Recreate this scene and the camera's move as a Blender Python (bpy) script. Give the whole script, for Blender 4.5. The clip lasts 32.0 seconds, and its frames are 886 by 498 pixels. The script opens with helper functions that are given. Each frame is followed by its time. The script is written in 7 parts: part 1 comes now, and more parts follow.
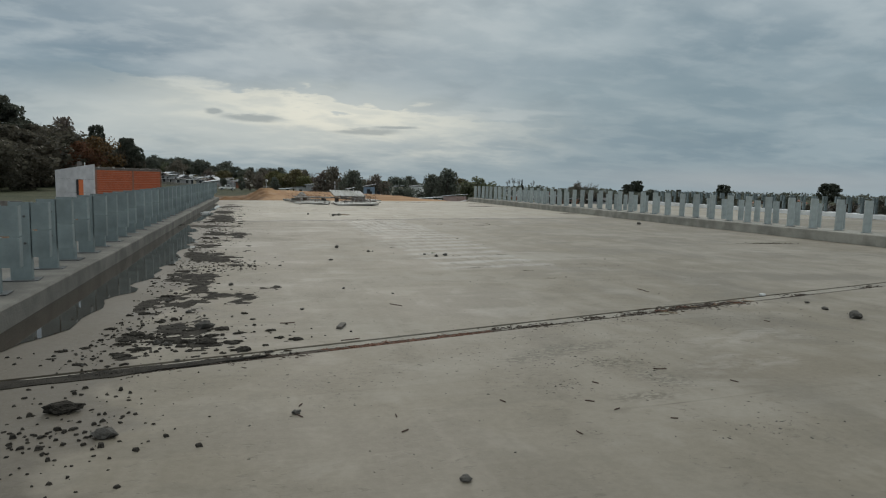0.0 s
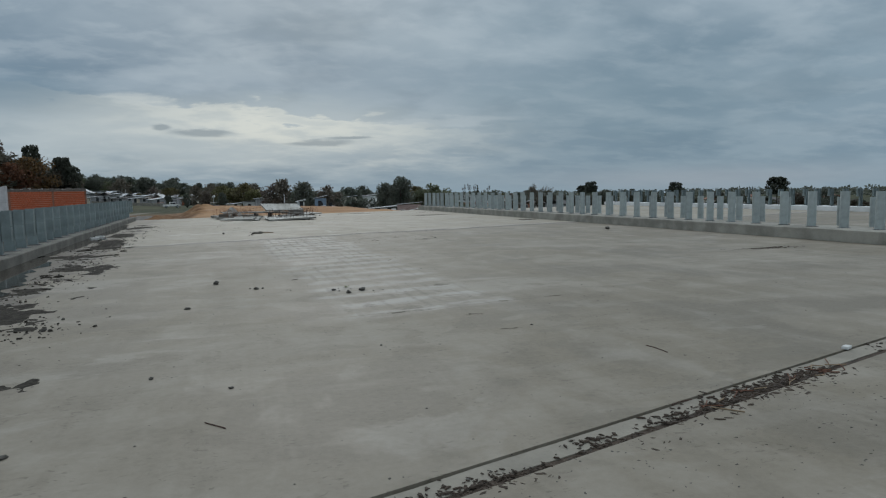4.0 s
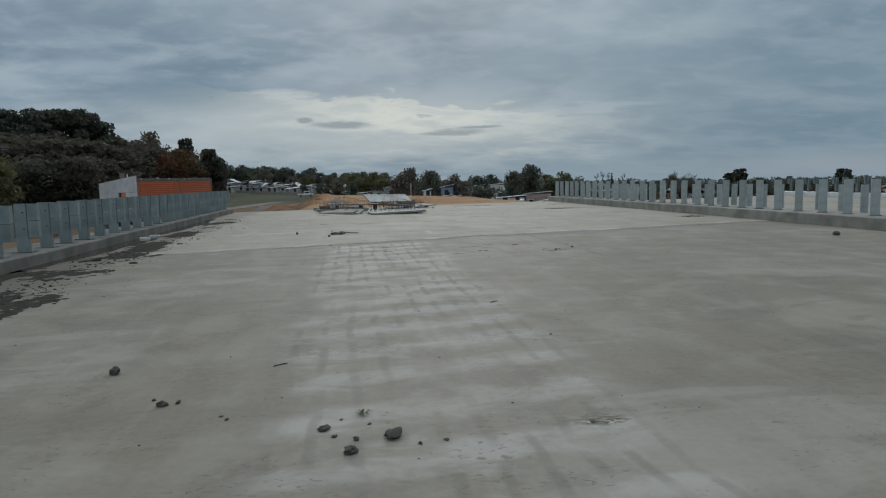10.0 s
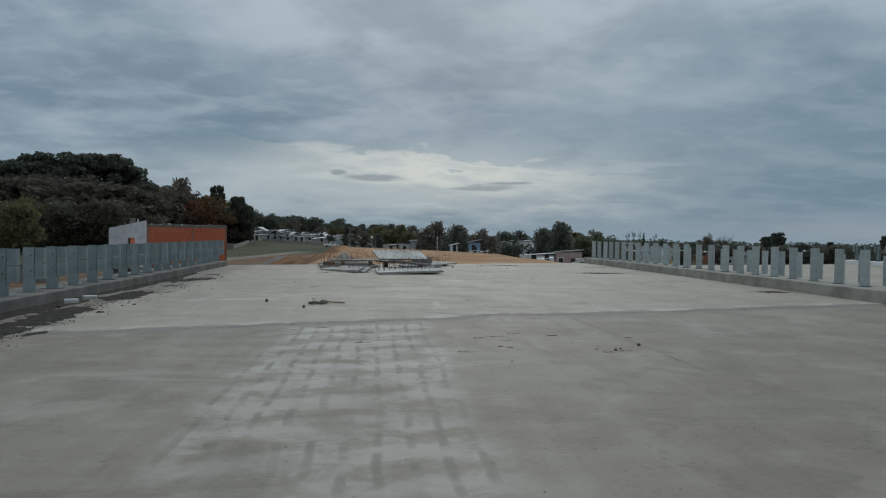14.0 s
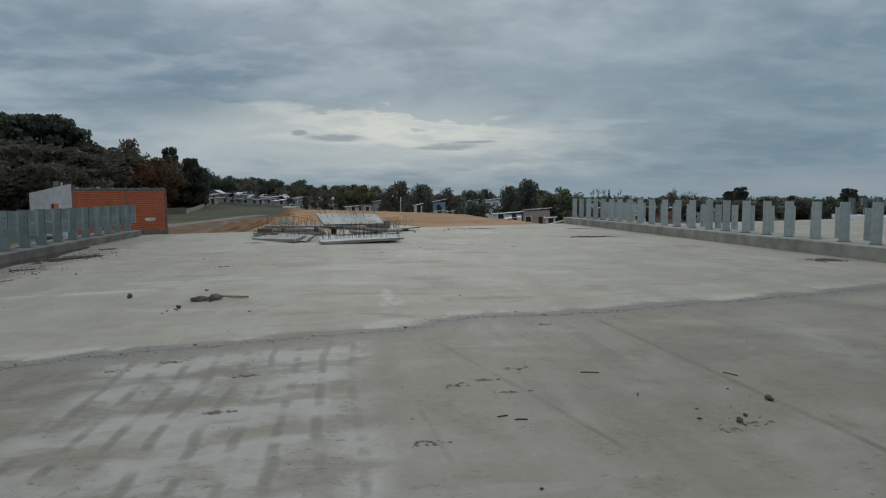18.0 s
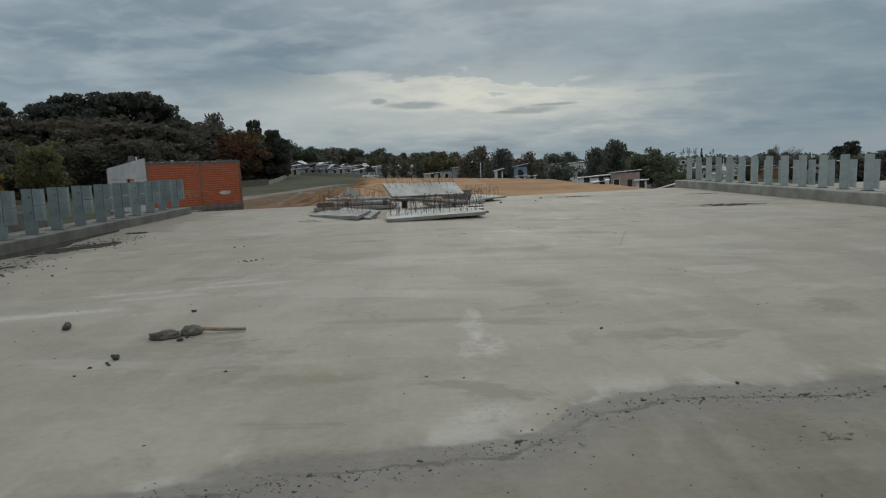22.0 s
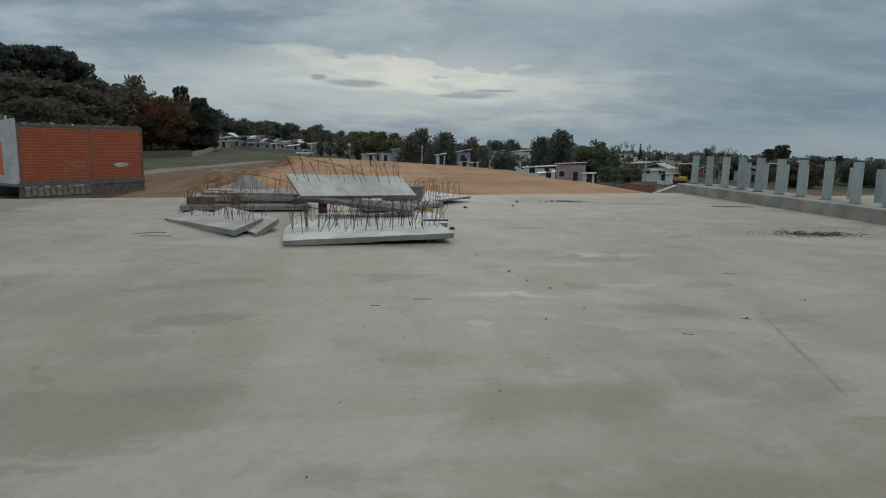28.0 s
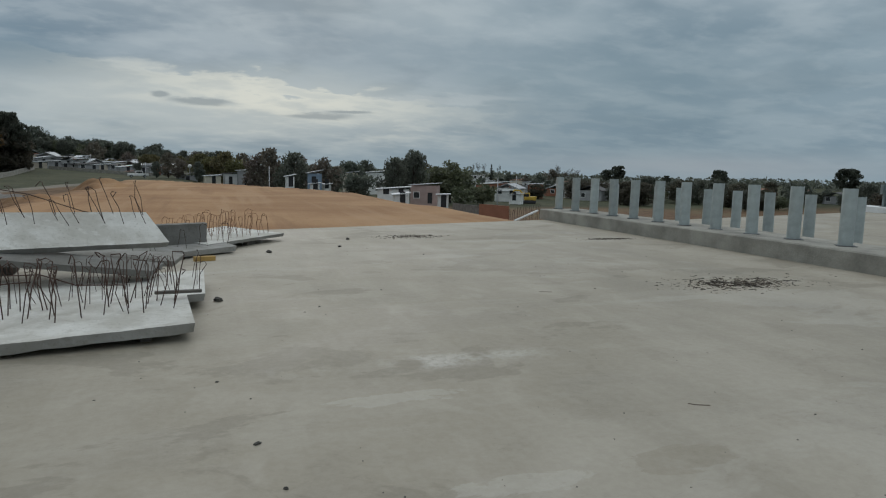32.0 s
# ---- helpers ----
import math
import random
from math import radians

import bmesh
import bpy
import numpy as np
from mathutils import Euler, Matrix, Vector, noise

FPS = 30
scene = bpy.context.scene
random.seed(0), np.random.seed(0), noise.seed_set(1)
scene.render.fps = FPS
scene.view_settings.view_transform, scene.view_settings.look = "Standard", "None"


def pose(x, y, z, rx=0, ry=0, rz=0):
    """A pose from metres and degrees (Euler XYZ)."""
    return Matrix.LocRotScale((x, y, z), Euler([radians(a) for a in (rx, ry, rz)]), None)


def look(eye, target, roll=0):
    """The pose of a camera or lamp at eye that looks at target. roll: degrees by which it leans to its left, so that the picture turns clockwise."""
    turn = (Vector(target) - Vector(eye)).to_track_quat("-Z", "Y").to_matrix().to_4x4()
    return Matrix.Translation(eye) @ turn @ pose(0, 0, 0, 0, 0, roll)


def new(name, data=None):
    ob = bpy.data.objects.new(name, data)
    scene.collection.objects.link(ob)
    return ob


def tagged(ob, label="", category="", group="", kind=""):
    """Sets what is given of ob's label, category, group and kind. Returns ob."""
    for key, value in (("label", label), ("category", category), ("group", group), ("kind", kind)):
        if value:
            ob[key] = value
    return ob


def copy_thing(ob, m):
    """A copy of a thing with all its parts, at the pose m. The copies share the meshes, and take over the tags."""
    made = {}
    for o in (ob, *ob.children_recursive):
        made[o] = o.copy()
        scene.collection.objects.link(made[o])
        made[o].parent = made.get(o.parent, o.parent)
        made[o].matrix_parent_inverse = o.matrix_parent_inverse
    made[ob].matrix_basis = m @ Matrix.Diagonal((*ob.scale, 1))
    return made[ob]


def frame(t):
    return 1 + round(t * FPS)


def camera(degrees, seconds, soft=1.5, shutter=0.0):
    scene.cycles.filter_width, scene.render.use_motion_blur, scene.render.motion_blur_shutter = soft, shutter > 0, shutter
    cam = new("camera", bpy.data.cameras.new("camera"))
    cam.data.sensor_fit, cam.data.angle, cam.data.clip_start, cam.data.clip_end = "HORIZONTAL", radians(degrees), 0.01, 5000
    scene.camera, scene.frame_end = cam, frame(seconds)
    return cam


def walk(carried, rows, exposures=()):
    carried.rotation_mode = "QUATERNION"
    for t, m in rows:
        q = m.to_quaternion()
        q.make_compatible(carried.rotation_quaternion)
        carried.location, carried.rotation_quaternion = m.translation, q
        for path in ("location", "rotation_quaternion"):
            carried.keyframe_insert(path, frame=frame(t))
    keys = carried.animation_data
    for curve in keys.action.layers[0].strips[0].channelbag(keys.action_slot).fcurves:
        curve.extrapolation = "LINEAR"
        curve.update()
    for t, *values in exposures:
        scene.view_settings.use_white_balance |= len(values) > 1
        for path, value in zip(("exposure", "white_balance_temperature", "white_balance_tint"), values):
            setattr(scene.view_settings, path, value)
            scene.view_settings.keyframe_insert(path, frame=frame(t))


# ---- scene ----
cam = camera(68.86, 32.0, soft=1.15)

# seconds, place in metres, heading, tilt, lean in degrees
PATH = [
    (0.0, -0.000, -0.000, 1.605, -16.14, -5.92, -1.28),
    (0.5, 0.148, 0.395, 1.608, -17.37, -5.35, 2.27),
    (1.0, 0.440, 0.839, 1.593, -17.21, -6.27, -0.80),
    (1.5, 0.594, 1.263, 1.585, -19.65, -5.90, -0.86),
    (2.0, 0.805, 1.686, 1.568, -23.65, -6.26, 0.37),
    (2.5, 1.094, 2.130, 1.584, -23.81, -6.37, 0.14),
    (4.5, 1.937, 4.067, 1.555, -15.92, -3.41, 0.43),
    (5.0, 2.102, 4.504, 1.583, -9.53, -0.94, -2.22),
    (5.5, 2.255, 5.009, 1.569, -8.43, -1.03, -0.46),
    (6.0, 2.422, 5.443, 1.624, -9.50, 2.11, -0.67),
    (6.5, 2.588, 5.870, 1.633, -7.04, -0.10, -0.03),
    (7.0, 2.718, 6.437, 1.596, -8.13, -2.49, 1.49),
    (7.5, 2.891, 7.032, 1.552, -7.80, -2.30, -0.89),
    (8.0, 3.062, 7.621, 1.530, -6.68, -2.91, -0.69),
    (8.5, 3.243, 8.158, 1.554, -9.87, -3.27, 1.36),
    (9.0, 3.414, 8.693, 1.544, -7.75, -5.06, 0.59),
    (9.5, 3.563, 9.224, 1.542, -10.41, -4.32, 1.95),
    (10.0, 3.747, 9.805, 1.521, -8.33, -6.01, 1.21),
    (10.5, 3.888, 10.331, 1.556, -7.92, -2.40, -0.23),
    (11.0, 4.025, 10.879, 1.591, -10.79, -2.41, 0.24),
    (11.5, 4.172, 11.423, 1.587, -5.55, -4.35, 0.54),
    (12.0, 4.314, 12.043, 1.583, -9.17, -4.12, 0.82),
    (12.5, 4.465, 12.701, 1.562, -6.64, -5.72, -0.95),
    (13.0, 4.557, 13.215, 1.602, -7.11, -2.46, -0.94),
    (13.5, 4.651, 13.710, 1.600, -8.15, 0.33, -0.22),
    (14.0, 4.754, 14.282, 1.606, -5.92, -1.23, -0.61),
    (14.5, 4.895, 14.865, 1.631, -11.03, -0.58, 0.29),
    (16.5, 5.236, 17.521, 1.570, -7.41, -2.63, 0.99),
    (17.0, 5.270, 18.065, 1.568, -9.02, -2.61, 0.95),
    (17.5, 5.371, 18.586, 1.580, -5.55, -3.97, 0.46),
    (18.0, 5.462, 19.153, 1.563, -9.01, -4.77, 0.36),
    (18.5, 5.582, 19.646, 1.537, -5.36, -5.11, -1.10),
    (19.0, 5.640, 20.213, 1.510, -6.38, -6.82, -1.14),
    (19.5, 5.716, 20.708, 1.503, -5.43, -9.24, 0.01),
    (20.0, 5.783, 21.235, 1.501, -0.90, -9.54, 0.23),
    (20.5, 5.791, 21.792, 1.506, -3.27, -10.58, -1.19),
    (21.0, 5.797, 22.309, 1.454, -1.32, -13.36, 0.22),
    (21.5, 5.774, 22.852, 1.427, 0.67, -12.23, -0.85),
    (22.0, 5.729, 23.402, 1.500, -1.80, -7.63, 2.01),
    (22.5, 5.687, 23.966, 1.459, 5.00, -13.61, 0.50),
    (23.0, 5.612, 24.552, 1.459, -1.20, -13.58, 0.07),
    (23.5, 5.606, 25.107, 1.466, 1.76, -13.30, -0.45),
    (24.0, 5.557, 25.664, 1.453, 0.34, -13.84, -0.47),
    (24.5, 5.521, 26.223, 1.474, -3.95, -10.07, -0.02),
    (25.0, 5.601, 26.724, 1.481, 0.86, -9.34, -0.00),
    (25.5, 5.632, 27.272, 1.511, -3.17, -10.33, -0.08),
    (27.5, 5.877, 29.944, 1.551, -1.42, -8.10, -0.54),
    (28.0, 5.936, 30.518, 1.546, -7.57, -9.21, -1.24),
    (28.5, 6.099, 31.131, 1.520, -7.27, -8.21, -1.38),
    (29.0, 6.231, 31.610, 1.524, -9.91, -7.03, -2.12),
    (29.5, 6.374, 32.144, 1.537, -13.36, -6.91, -0.03),
    (30.0, 6.578, 32.679, 1.531, -10.87, -8.69, -0.84),
    (30.5, 6.793, 33.253, 1.525, -16.47, -9.87, -1.13),
    (31.0, 7.033, 33.772, 1.513, -15.68, -8.59, -2.37),
    (31.5, 7.287, 34.240, 1.512, -17.03, -6.97, -2.57),
    (32.0, 7.560, 34.709, 1.525, -20.12, -7.12, -1.25),
]
EXPOSURES = ((0.0, 0.15, 6650, 10), (0.8, 0.0, 6250, 10), (2.5, 0.02, 6200, 10), (5.0, -0.03, 6100, 10), (7.0, -0.11, 6100, 10), (10.0, -0.07, 6120, 10), (14.0, -0.10, 6060, 10), (16.5, -0.07, 6100, 10), (19.0, -0.05, 6260, 10), (22.0, -0.04, 6480, 10), (24.0, -0.02, 6500, 10), (25.2, -0.02, 6320, 10), (32.0, 0.0, 6350, 10))


def carried_pose(x, y, z, heading, tilt, lean):
    return pose(x, y, z, 0, 0, heading) @ pose(0, 0, 0, 90 + tilt) @ pose(0, 0, 0, 0, 0, -lean)


walk(cam, [(row[0], carried_pose(*row[1:])) for row in PATH], EXPOSURES)

# ---------------------------------------------------------------- light
SUN_AZ, SUN_EL = 8.0, 24.0  # degrees to the right of the bridge axis, above the horizon


def make_world():
    world = bpy.data.worlds.new("overcast_sky")
    scene.world = world
    world.use_nodes = True
    nt = world.node_tree
    nt.nodes.clear()
    N, L = nt.nodes.new, nt.links.new

    def math_node(op, a, b=None, clamp=False):
        n = N("ShaderNodeMath")
        n.operation, n.use_clamp = op, clamp
        for i, v in enumerate((a, b)):
            if v is None:
                continue
            if isinstance(v, (int, float)):
                n.inputs[i].default_value = v
            else:
                L(v, n.inputs[i])
        return n.outputs[0]

    def mix(fac, a, b, kind="MIX"):
        n = N("ShaderNodeMix")
        n.data_type, n.blend_type = "RGBA", kind
        for sock, v in ((n.inputs[0], fac), (n.inputs[6], a), (n.inputs[7], b)):
            if isinstance(v, (int, float)):
                sock.default_value = v
            elif isinstance(v, tuple):
                sock.default_value = (*v, 1)
            else:
                L(v, sock)
        return n.outputs[2]

    def band(v, a, b, c, d):
        n = N("ShaderNodeValToRGB")
        r = n.color_ramp
        r.interpolation = "EASE"
        r.elements[0].position, r.elements[0].color = a, (c, c, c, 1)
        r.elements[1].position, r.elements[1].color = b, (d, d, d, 1)
        L(v, n.inputs[0])
        return n.outputs[0]

    sky = N("ShaderNodeTexSky")
    sky.sky_type, sky.sun_disc = "NISHITA", False
    sky.sun_elevation, sky.sun_rotation = radians(SUN_EL), radians(SUN_AZ)
    sky.air_density, sky.dust_density = 1.2, 3.0
    clear = mix(1.0, sky.outputs[0], (0.06, 0.06, 0.06), "MULTIPLY")

    tc = N("ShaderNodeTexCoord")
    sep = N("ShaderNodeSeparateXYZ")
    L(tc.outputs["Generated"], sep.inputs[0])
    x, y, z = sep.outputs
    zz = math_node("MAXIMUM", z, 0.0)
    den = math_node("ADD", zz, 0.20)
    comb = N("ShaderNodeCombineXYZ")
    L(math_node("DIVIDE", x, den), comb.inputs[0])
    L(math_node("DIVIDE", y, den), comb.inputs[1])
    plane = comb.outputs[0]

    def clouds(scale, detail, sx, sy, off, rough=0.55, dist=0.4, turn=12):
        mp = N("ShaderNodeMapping")
        mp.inputs["Scale"].default_value = (sx, sy, 1)
        mp.inputs["Location"].default_value = (off, off * 0.7, 0)
        mp.inputs["Rotation"].default_value = (0, 0, radians(turn))
        L(plane, mp.inputs[0])
        n = N("ShaderNodeTexNoise")
        n.inputs["Scale"].default_value, n.inputs["Detail"].default_value = scale, detail
        n.inputs["Roughness"].default_value, n.inputs["Distortion"].default_value = rough, dist
        L(mp.outputs[0], n.inputs[0])
        return n.outputs[0]

    big = clouds(0.75, 3, 1.0, 0.9, 4.3, 0.45, 0.2)
    mid = clouds(1.9, 5, 0.95, 1.0, 7.7, 0.5, 0.15, -8)
    fine = clouds(5.5, 5, 0.8, 1.1, 1.9, 0.55, 0.2, 20)
    # the deck of cloud: grey-blue folds, brighter overhead
    body = mix(band(big, 0.34, 0.66, 0, 1), (0.165, 0.232, 0.290), (0.285, 0.355, 0.402))
    body = mix(math_node("MULTIPLY", band(mid, 0.42, 0.66, 0, 1), 0.78), body, (0.365, 0.425, 0.462))
    body = mix(math_node("MULTIPLY", band(fine, 0.44, 0.66, 0, 1), 0.34), body, (0.44, 0.49, 0.515))
    puff = clouds(2.4, 5, 1.0, 0.95, 11.3, 0.52, 0.25, 30)
    body = mix(math_node("MULTIPLY", band(puff, 0.34, 0.52, 1, 0), 0.42), body, (0.180, 0.240, 0.285))
    lift = band(z, 0.13, 0.36, 0, 1)
    body = mix(math_node("MULTIPLY", math_node("MULTIPLY", lift, band(puff, 0.36, 0.62, 0.35, 1)), 0.80), body, (0.490, 0.540, 0.565))
    high = band(z, 0.30, 0.95, 0, 1)
    body = mix(high, body, (0.80, 0.84, 0.86))
    low = band(z, 0.0, 0.075, 1, 0)
    body = mix(math_node("MULTIPLY", low, 0.7), body, (0.245, 0.318, 0.360))
    az = math_node("ARCTAN2", x, y)
    wob = math_node("MULTIPLY", math_node("SUBTRACT", mid, 0.5), 1.0)
    wob2 = math_node("MULTIPLY", math_node("SUBTRACT", fine, 0.5), 1.0)

    def gauss(a0, e0, ra, re, slope=0.0, k1=0.0, k2=0.0, sharp=1.0):
        """A soft patch at a bearing and height (degrees), its outline broken by the cloud noise."""
        u = math_node("DIVIDE", math_node("SUBTRACT", az, radians(a0)), radians(ra))
        v = math_node("DIVIDE", math_node("SUBTRACT", z, math.sin(radians(e0))), radians(re))
        v = math_node("ADD", v, math_node("MULTIPLY", u, slope))
        v = math_node("ADD", v, math_node("ADD", math_node("MULTIPLY", wob, k1), math_node("MULTIPLY", wob2, k2)))
        r = math_node("ADD", math_node("MULTIPLY", u, u), math_node("MULTIPLY", v, v))
        g = math_node("POWER", 2.718, math_node("MULTIPLY", r, -sharp))
        return g

    # blue folds above the break
    body = mix(math_node("MULTIPLY", gauss(-12.5, 7.7, 5.5, 1.4, 0.1, 1.2, 1.2, 0.9), 0.80), body, (0.130, 0.210, 0.275))
    body = mix(math_node("MULTIPLY", gauss(14, 9.6, 22, 1.8, 0.0, 3.0, 0.8), 0.28), body, (0.165, 0.235, 0.310))
    body = mix(math_node("MULTIPLY", gauss(24, 3.6, 16, 1.6, 0.0, 1.5, 0.8), 0.35), body, (0.185, 0.262, 0.330))
    body = mix(math_node("MULTIPLY", gauss(36, 6.5, 20, 8, 0.0, 1.2, 0.6), 0.50), body, (0.172, 0.246, 0.285))
    # the break in the cloud low over the axis, lit from behind
    veil = gauss(2, 4.6, 24, 3.4, 0.0, 1.2, 0.6)
    body = mix(math_node("MULTIPLY", band(veil, 0.15, 0.9, 0, 1), 0.72), body, (0.455, 0.492, 0.485))
    # its upper rim is sharp and falls to the right, the light fades downwards
    rim = math_node("SUBTRACT", z, math_node("ADD", 0.126, math_node("MULTIPLY", az, -0.085)))
    rim = math_node("ADD", rim, math_node("ADD", math_node("MULTIPLY", wob, 0.085), math_node("MULTIPLY", wob2, 0.075)))
    rim = math_node("ADD", math_node("MULTIPLY", rim, 5.0), 0.5)
    lit = math_node("MULTIPLY", band(rim, 0.485, 0.530, 1, 0), band(rim, 0.13, 0.48, 0, 1))
    reach = gauss(5.5, 5.5, 13.0, 9.0, 0.0, 0.3, 0.4)
    body = mix(math_node("MULTIPLY", math_node("MULTIPLY", math_node("MULTIPLY", lit, reach), band(fine, 0.34, 0.60, 0.55, 1)), 0.86), body, (0.660, 0.655, 0.580))
    wisp = gauss(-5.0, 7.6, 3.2, 0.55, 0.35, 2.6, 3.0)
    body = mix(math_node("MULTIPLY", band(wisp, 0.25, 0.8, 0, 1), 0.55), body, (0.52, 0.545, 0.525))
    wisp = gauss(20, 6.0, 8.0, 0.5, -0.2, 2.6, 3.4)
    body = mix(math_node("MULTIPLY", band(wisp, 0.25, 0.8, 0, 1), 0.35), body, (0.46, 0.50, 0.51))
    body = mix(math_node("MULTIPLY", gauss(42, 0.6, 14, 1.0, 0.0, 0.4, 0.3), 0.32), body, (0.430, 0.405, 0.405))
    # thin grey streaks across it
    for a0, e0, ra, re, s in ((-0.3, 5.0, 2.5, 0.26, 0.10), (-3.3, 5.4, 0.7, 0.22, 0.1), (9.2, 4.2, 2.9, 0.26, -0.06), (11.8, 4.6, 2.0, 0.13, -0.2)):
        st = gauss(a0, e0, ra, re, s, 1.2, 3.0)
        body = mix(math_node("MULTIPLY", band(st, 0.12, 0.75, 0, 1), 0.78), body, (0.235, 0.280, 0.305))
    body = mix(1.0, body, (0.972, 1.0, 1.008), "MULTIPLY")
    out_col = mix(0.975, clear, body)
    bg = N("ShaderNodeBackground")
    L(out_col, bg.inputs[0])
    bg.inputs[1].default_value = 1.0
    out = N("ShaderNodeOutputWorld")
    L(bg.outputs[0], out.inputs[0])


make_world()
sun = new("sun", bpy.data.lights.new("sun", "SUN"))
sun.data.energy, sun.data.angle, sun.data.color = 0.5, radians(25), (1.0, 0.95, 0.86)
_a, _e = radians(SUN_AZ), radians(SUN_EL)
sun.matrix_world = look((0, 0, 60), (-math.sin(_a) * math.cos(_e) * 9, -math.cos(_a) * math.cos(_e) * 9, 60 - math.sin(_e) * 9))


# ---------------------------------------------------------------- materials
class Mat:
    """A small builder of node materials in object or world space."""

    def __init__(self, name, space="Object"):
        self.m = bpy.data.materials.new(name)
        self.m.use_nodes = True
        self.nt = self.m.node_tree
        self.nt.nodes.clear()
        self.bsdf = self.node("ShaderNodeBsdfPrincipled")
        out = self.node("ShaderNodeOutputMaterial")
        self.nt.links.new(self.bsdf.outputs[0], out.inputs[0])
        if space == "World":
            self.co = self.node("ShaderNodeNewGeometry").outputs["Position"]
        else:
            self.co = self.node("ShaderNodeTexCoord").outputs["Object"]

    def node(self, kind):
        return self.nt.nodes.new(kind)

    def put(self, sock, v):
        if isinstance(v, (int, float)):
            sock.default_value = v
        elif isinstance(v, tuple):
            sock.default_value = (*v, 1) if len(v) == 3 and sock.type == "RGBA" else v
        else:
            self.nt.links.new(v, sock)

    def math(self, op, a, b=0.0, clamp=False):
        n = self.node("ShaderNodeMath")
        n.operation, n.use_clamp = op, clamp
        self.put(n.inputs[0], a), self.put(n.inputs[1], b)
        return n.outputs[0]

    def noise(self, scale, detail=4, rough=0.55, stretch=None, dist=0.0, turn=0.0):
        n = self.node("ShaderNodeTexNoise")
        n.inputs["Scale"].default_value, n.inputs["Detail"].default_value = scale, detail
        n.inputs["Roughness"].default_value, n.inputs["Distortion"].default_value = rough, dist
        co = self.co
        if stretch:
            mp = self.node("ShaderNodeMapping")
            mp.inputs["Scale"].default_value = stretch
            mp.inputs["Rotation"].default_value = (0, 0, radians(turn))
            self.put(mp.inputs[0], co)
            co = mp.outputs[0]
        self.put(n.inputs[0], co)
        return n.outputs[0]

    def ramp(self, v, a, b, lo=0.0, hi=1.0):
        n = self.node("ShaderNodeMapRange")
        n.interpolation_type = "SMOOTHSTEP"
        self.put(n.inputs[0], v)
        for i, val in ((1, a), (2, b), (3, lo), (4, hi)):
            n.inputs[i].default_value = val
        return n.outputs[0]

    def mix(self, fac, a, b, kind="MIX"):
        n = self.node("ShaderNodeMix")
        n.data_type, n.blend_type = "RGBA", kind
        self.put(n.inputs[0], fac), self.put(n.inputs[6], a), self.put(n.inputs[7], b)
        return n.outputs[2]

    def axis(self, i):
        n = self.node("ShaderNodeSeparateXYZ")
        self.put(n.inputs[0], self.co)
        return n.outputs[i]

    def random(self):
        return self.node("ShaderNodeObjectInfo").outputs["Random"]

    def done(self, color, rough=0.8, metal=0.0, bump=None, strength=0.3, dist=0.01, spec=None):
        self.put(self.bsdf.inputs["Base Color"], color)
        self.put(self.bsdf.inputs["Roughness"], rough)
        self.put(self.bsdf.inputs["Metallic"], metal)
        if spec is not None:
            self.put(self.bsdf.inputs["Specular IOR Level"], spec)
        if bump is not None:
            b = self.node("ShaderNodeBump")
            b.inputs["Strength"].default_value, b.inputs["Distance"].default_value = strength, dist
            self.put(b.inputs["Height"], bump)
            self.nt.links.new(b.outputs[0], self.bsdf.inputs["Normal"])
        return self.m


def simple(name, color, rough=0.8, metal=0.0, vary=0.15, scale=3.0, fine=40.0, strength=0.2, dist=0.01, spec=None):
    """A surface with blotches, grain and a difference from piece to piece."""
    k = Mat(name)
    dark = tuple(c * (1 - vary * 1.6) for c in color)
    light = tuple(min(1, c * (1 + vary)) for c in color)
    blot = k.ramp(k.noise(scale, 5), 0.3, 0.7)
    col = k.mix(blot, dark, light)
    grain = k.noise(fine, 3)
    col = k.mix(0.35, col, k.mix(grain, dark, light))
    hue = k.math("MULTIPLY_ADD", k.random(), 0.24)
    hue.node.inputs[2].default_value = 0.88
    n = k.node("ShaderNodeHueSaturation")
    k.put(n.inputs["Value"], hue), k.put(n.inputs["Color"], col)
    return k.done(n.outputs[0], rough, metal, grain, strength, dist, spec)


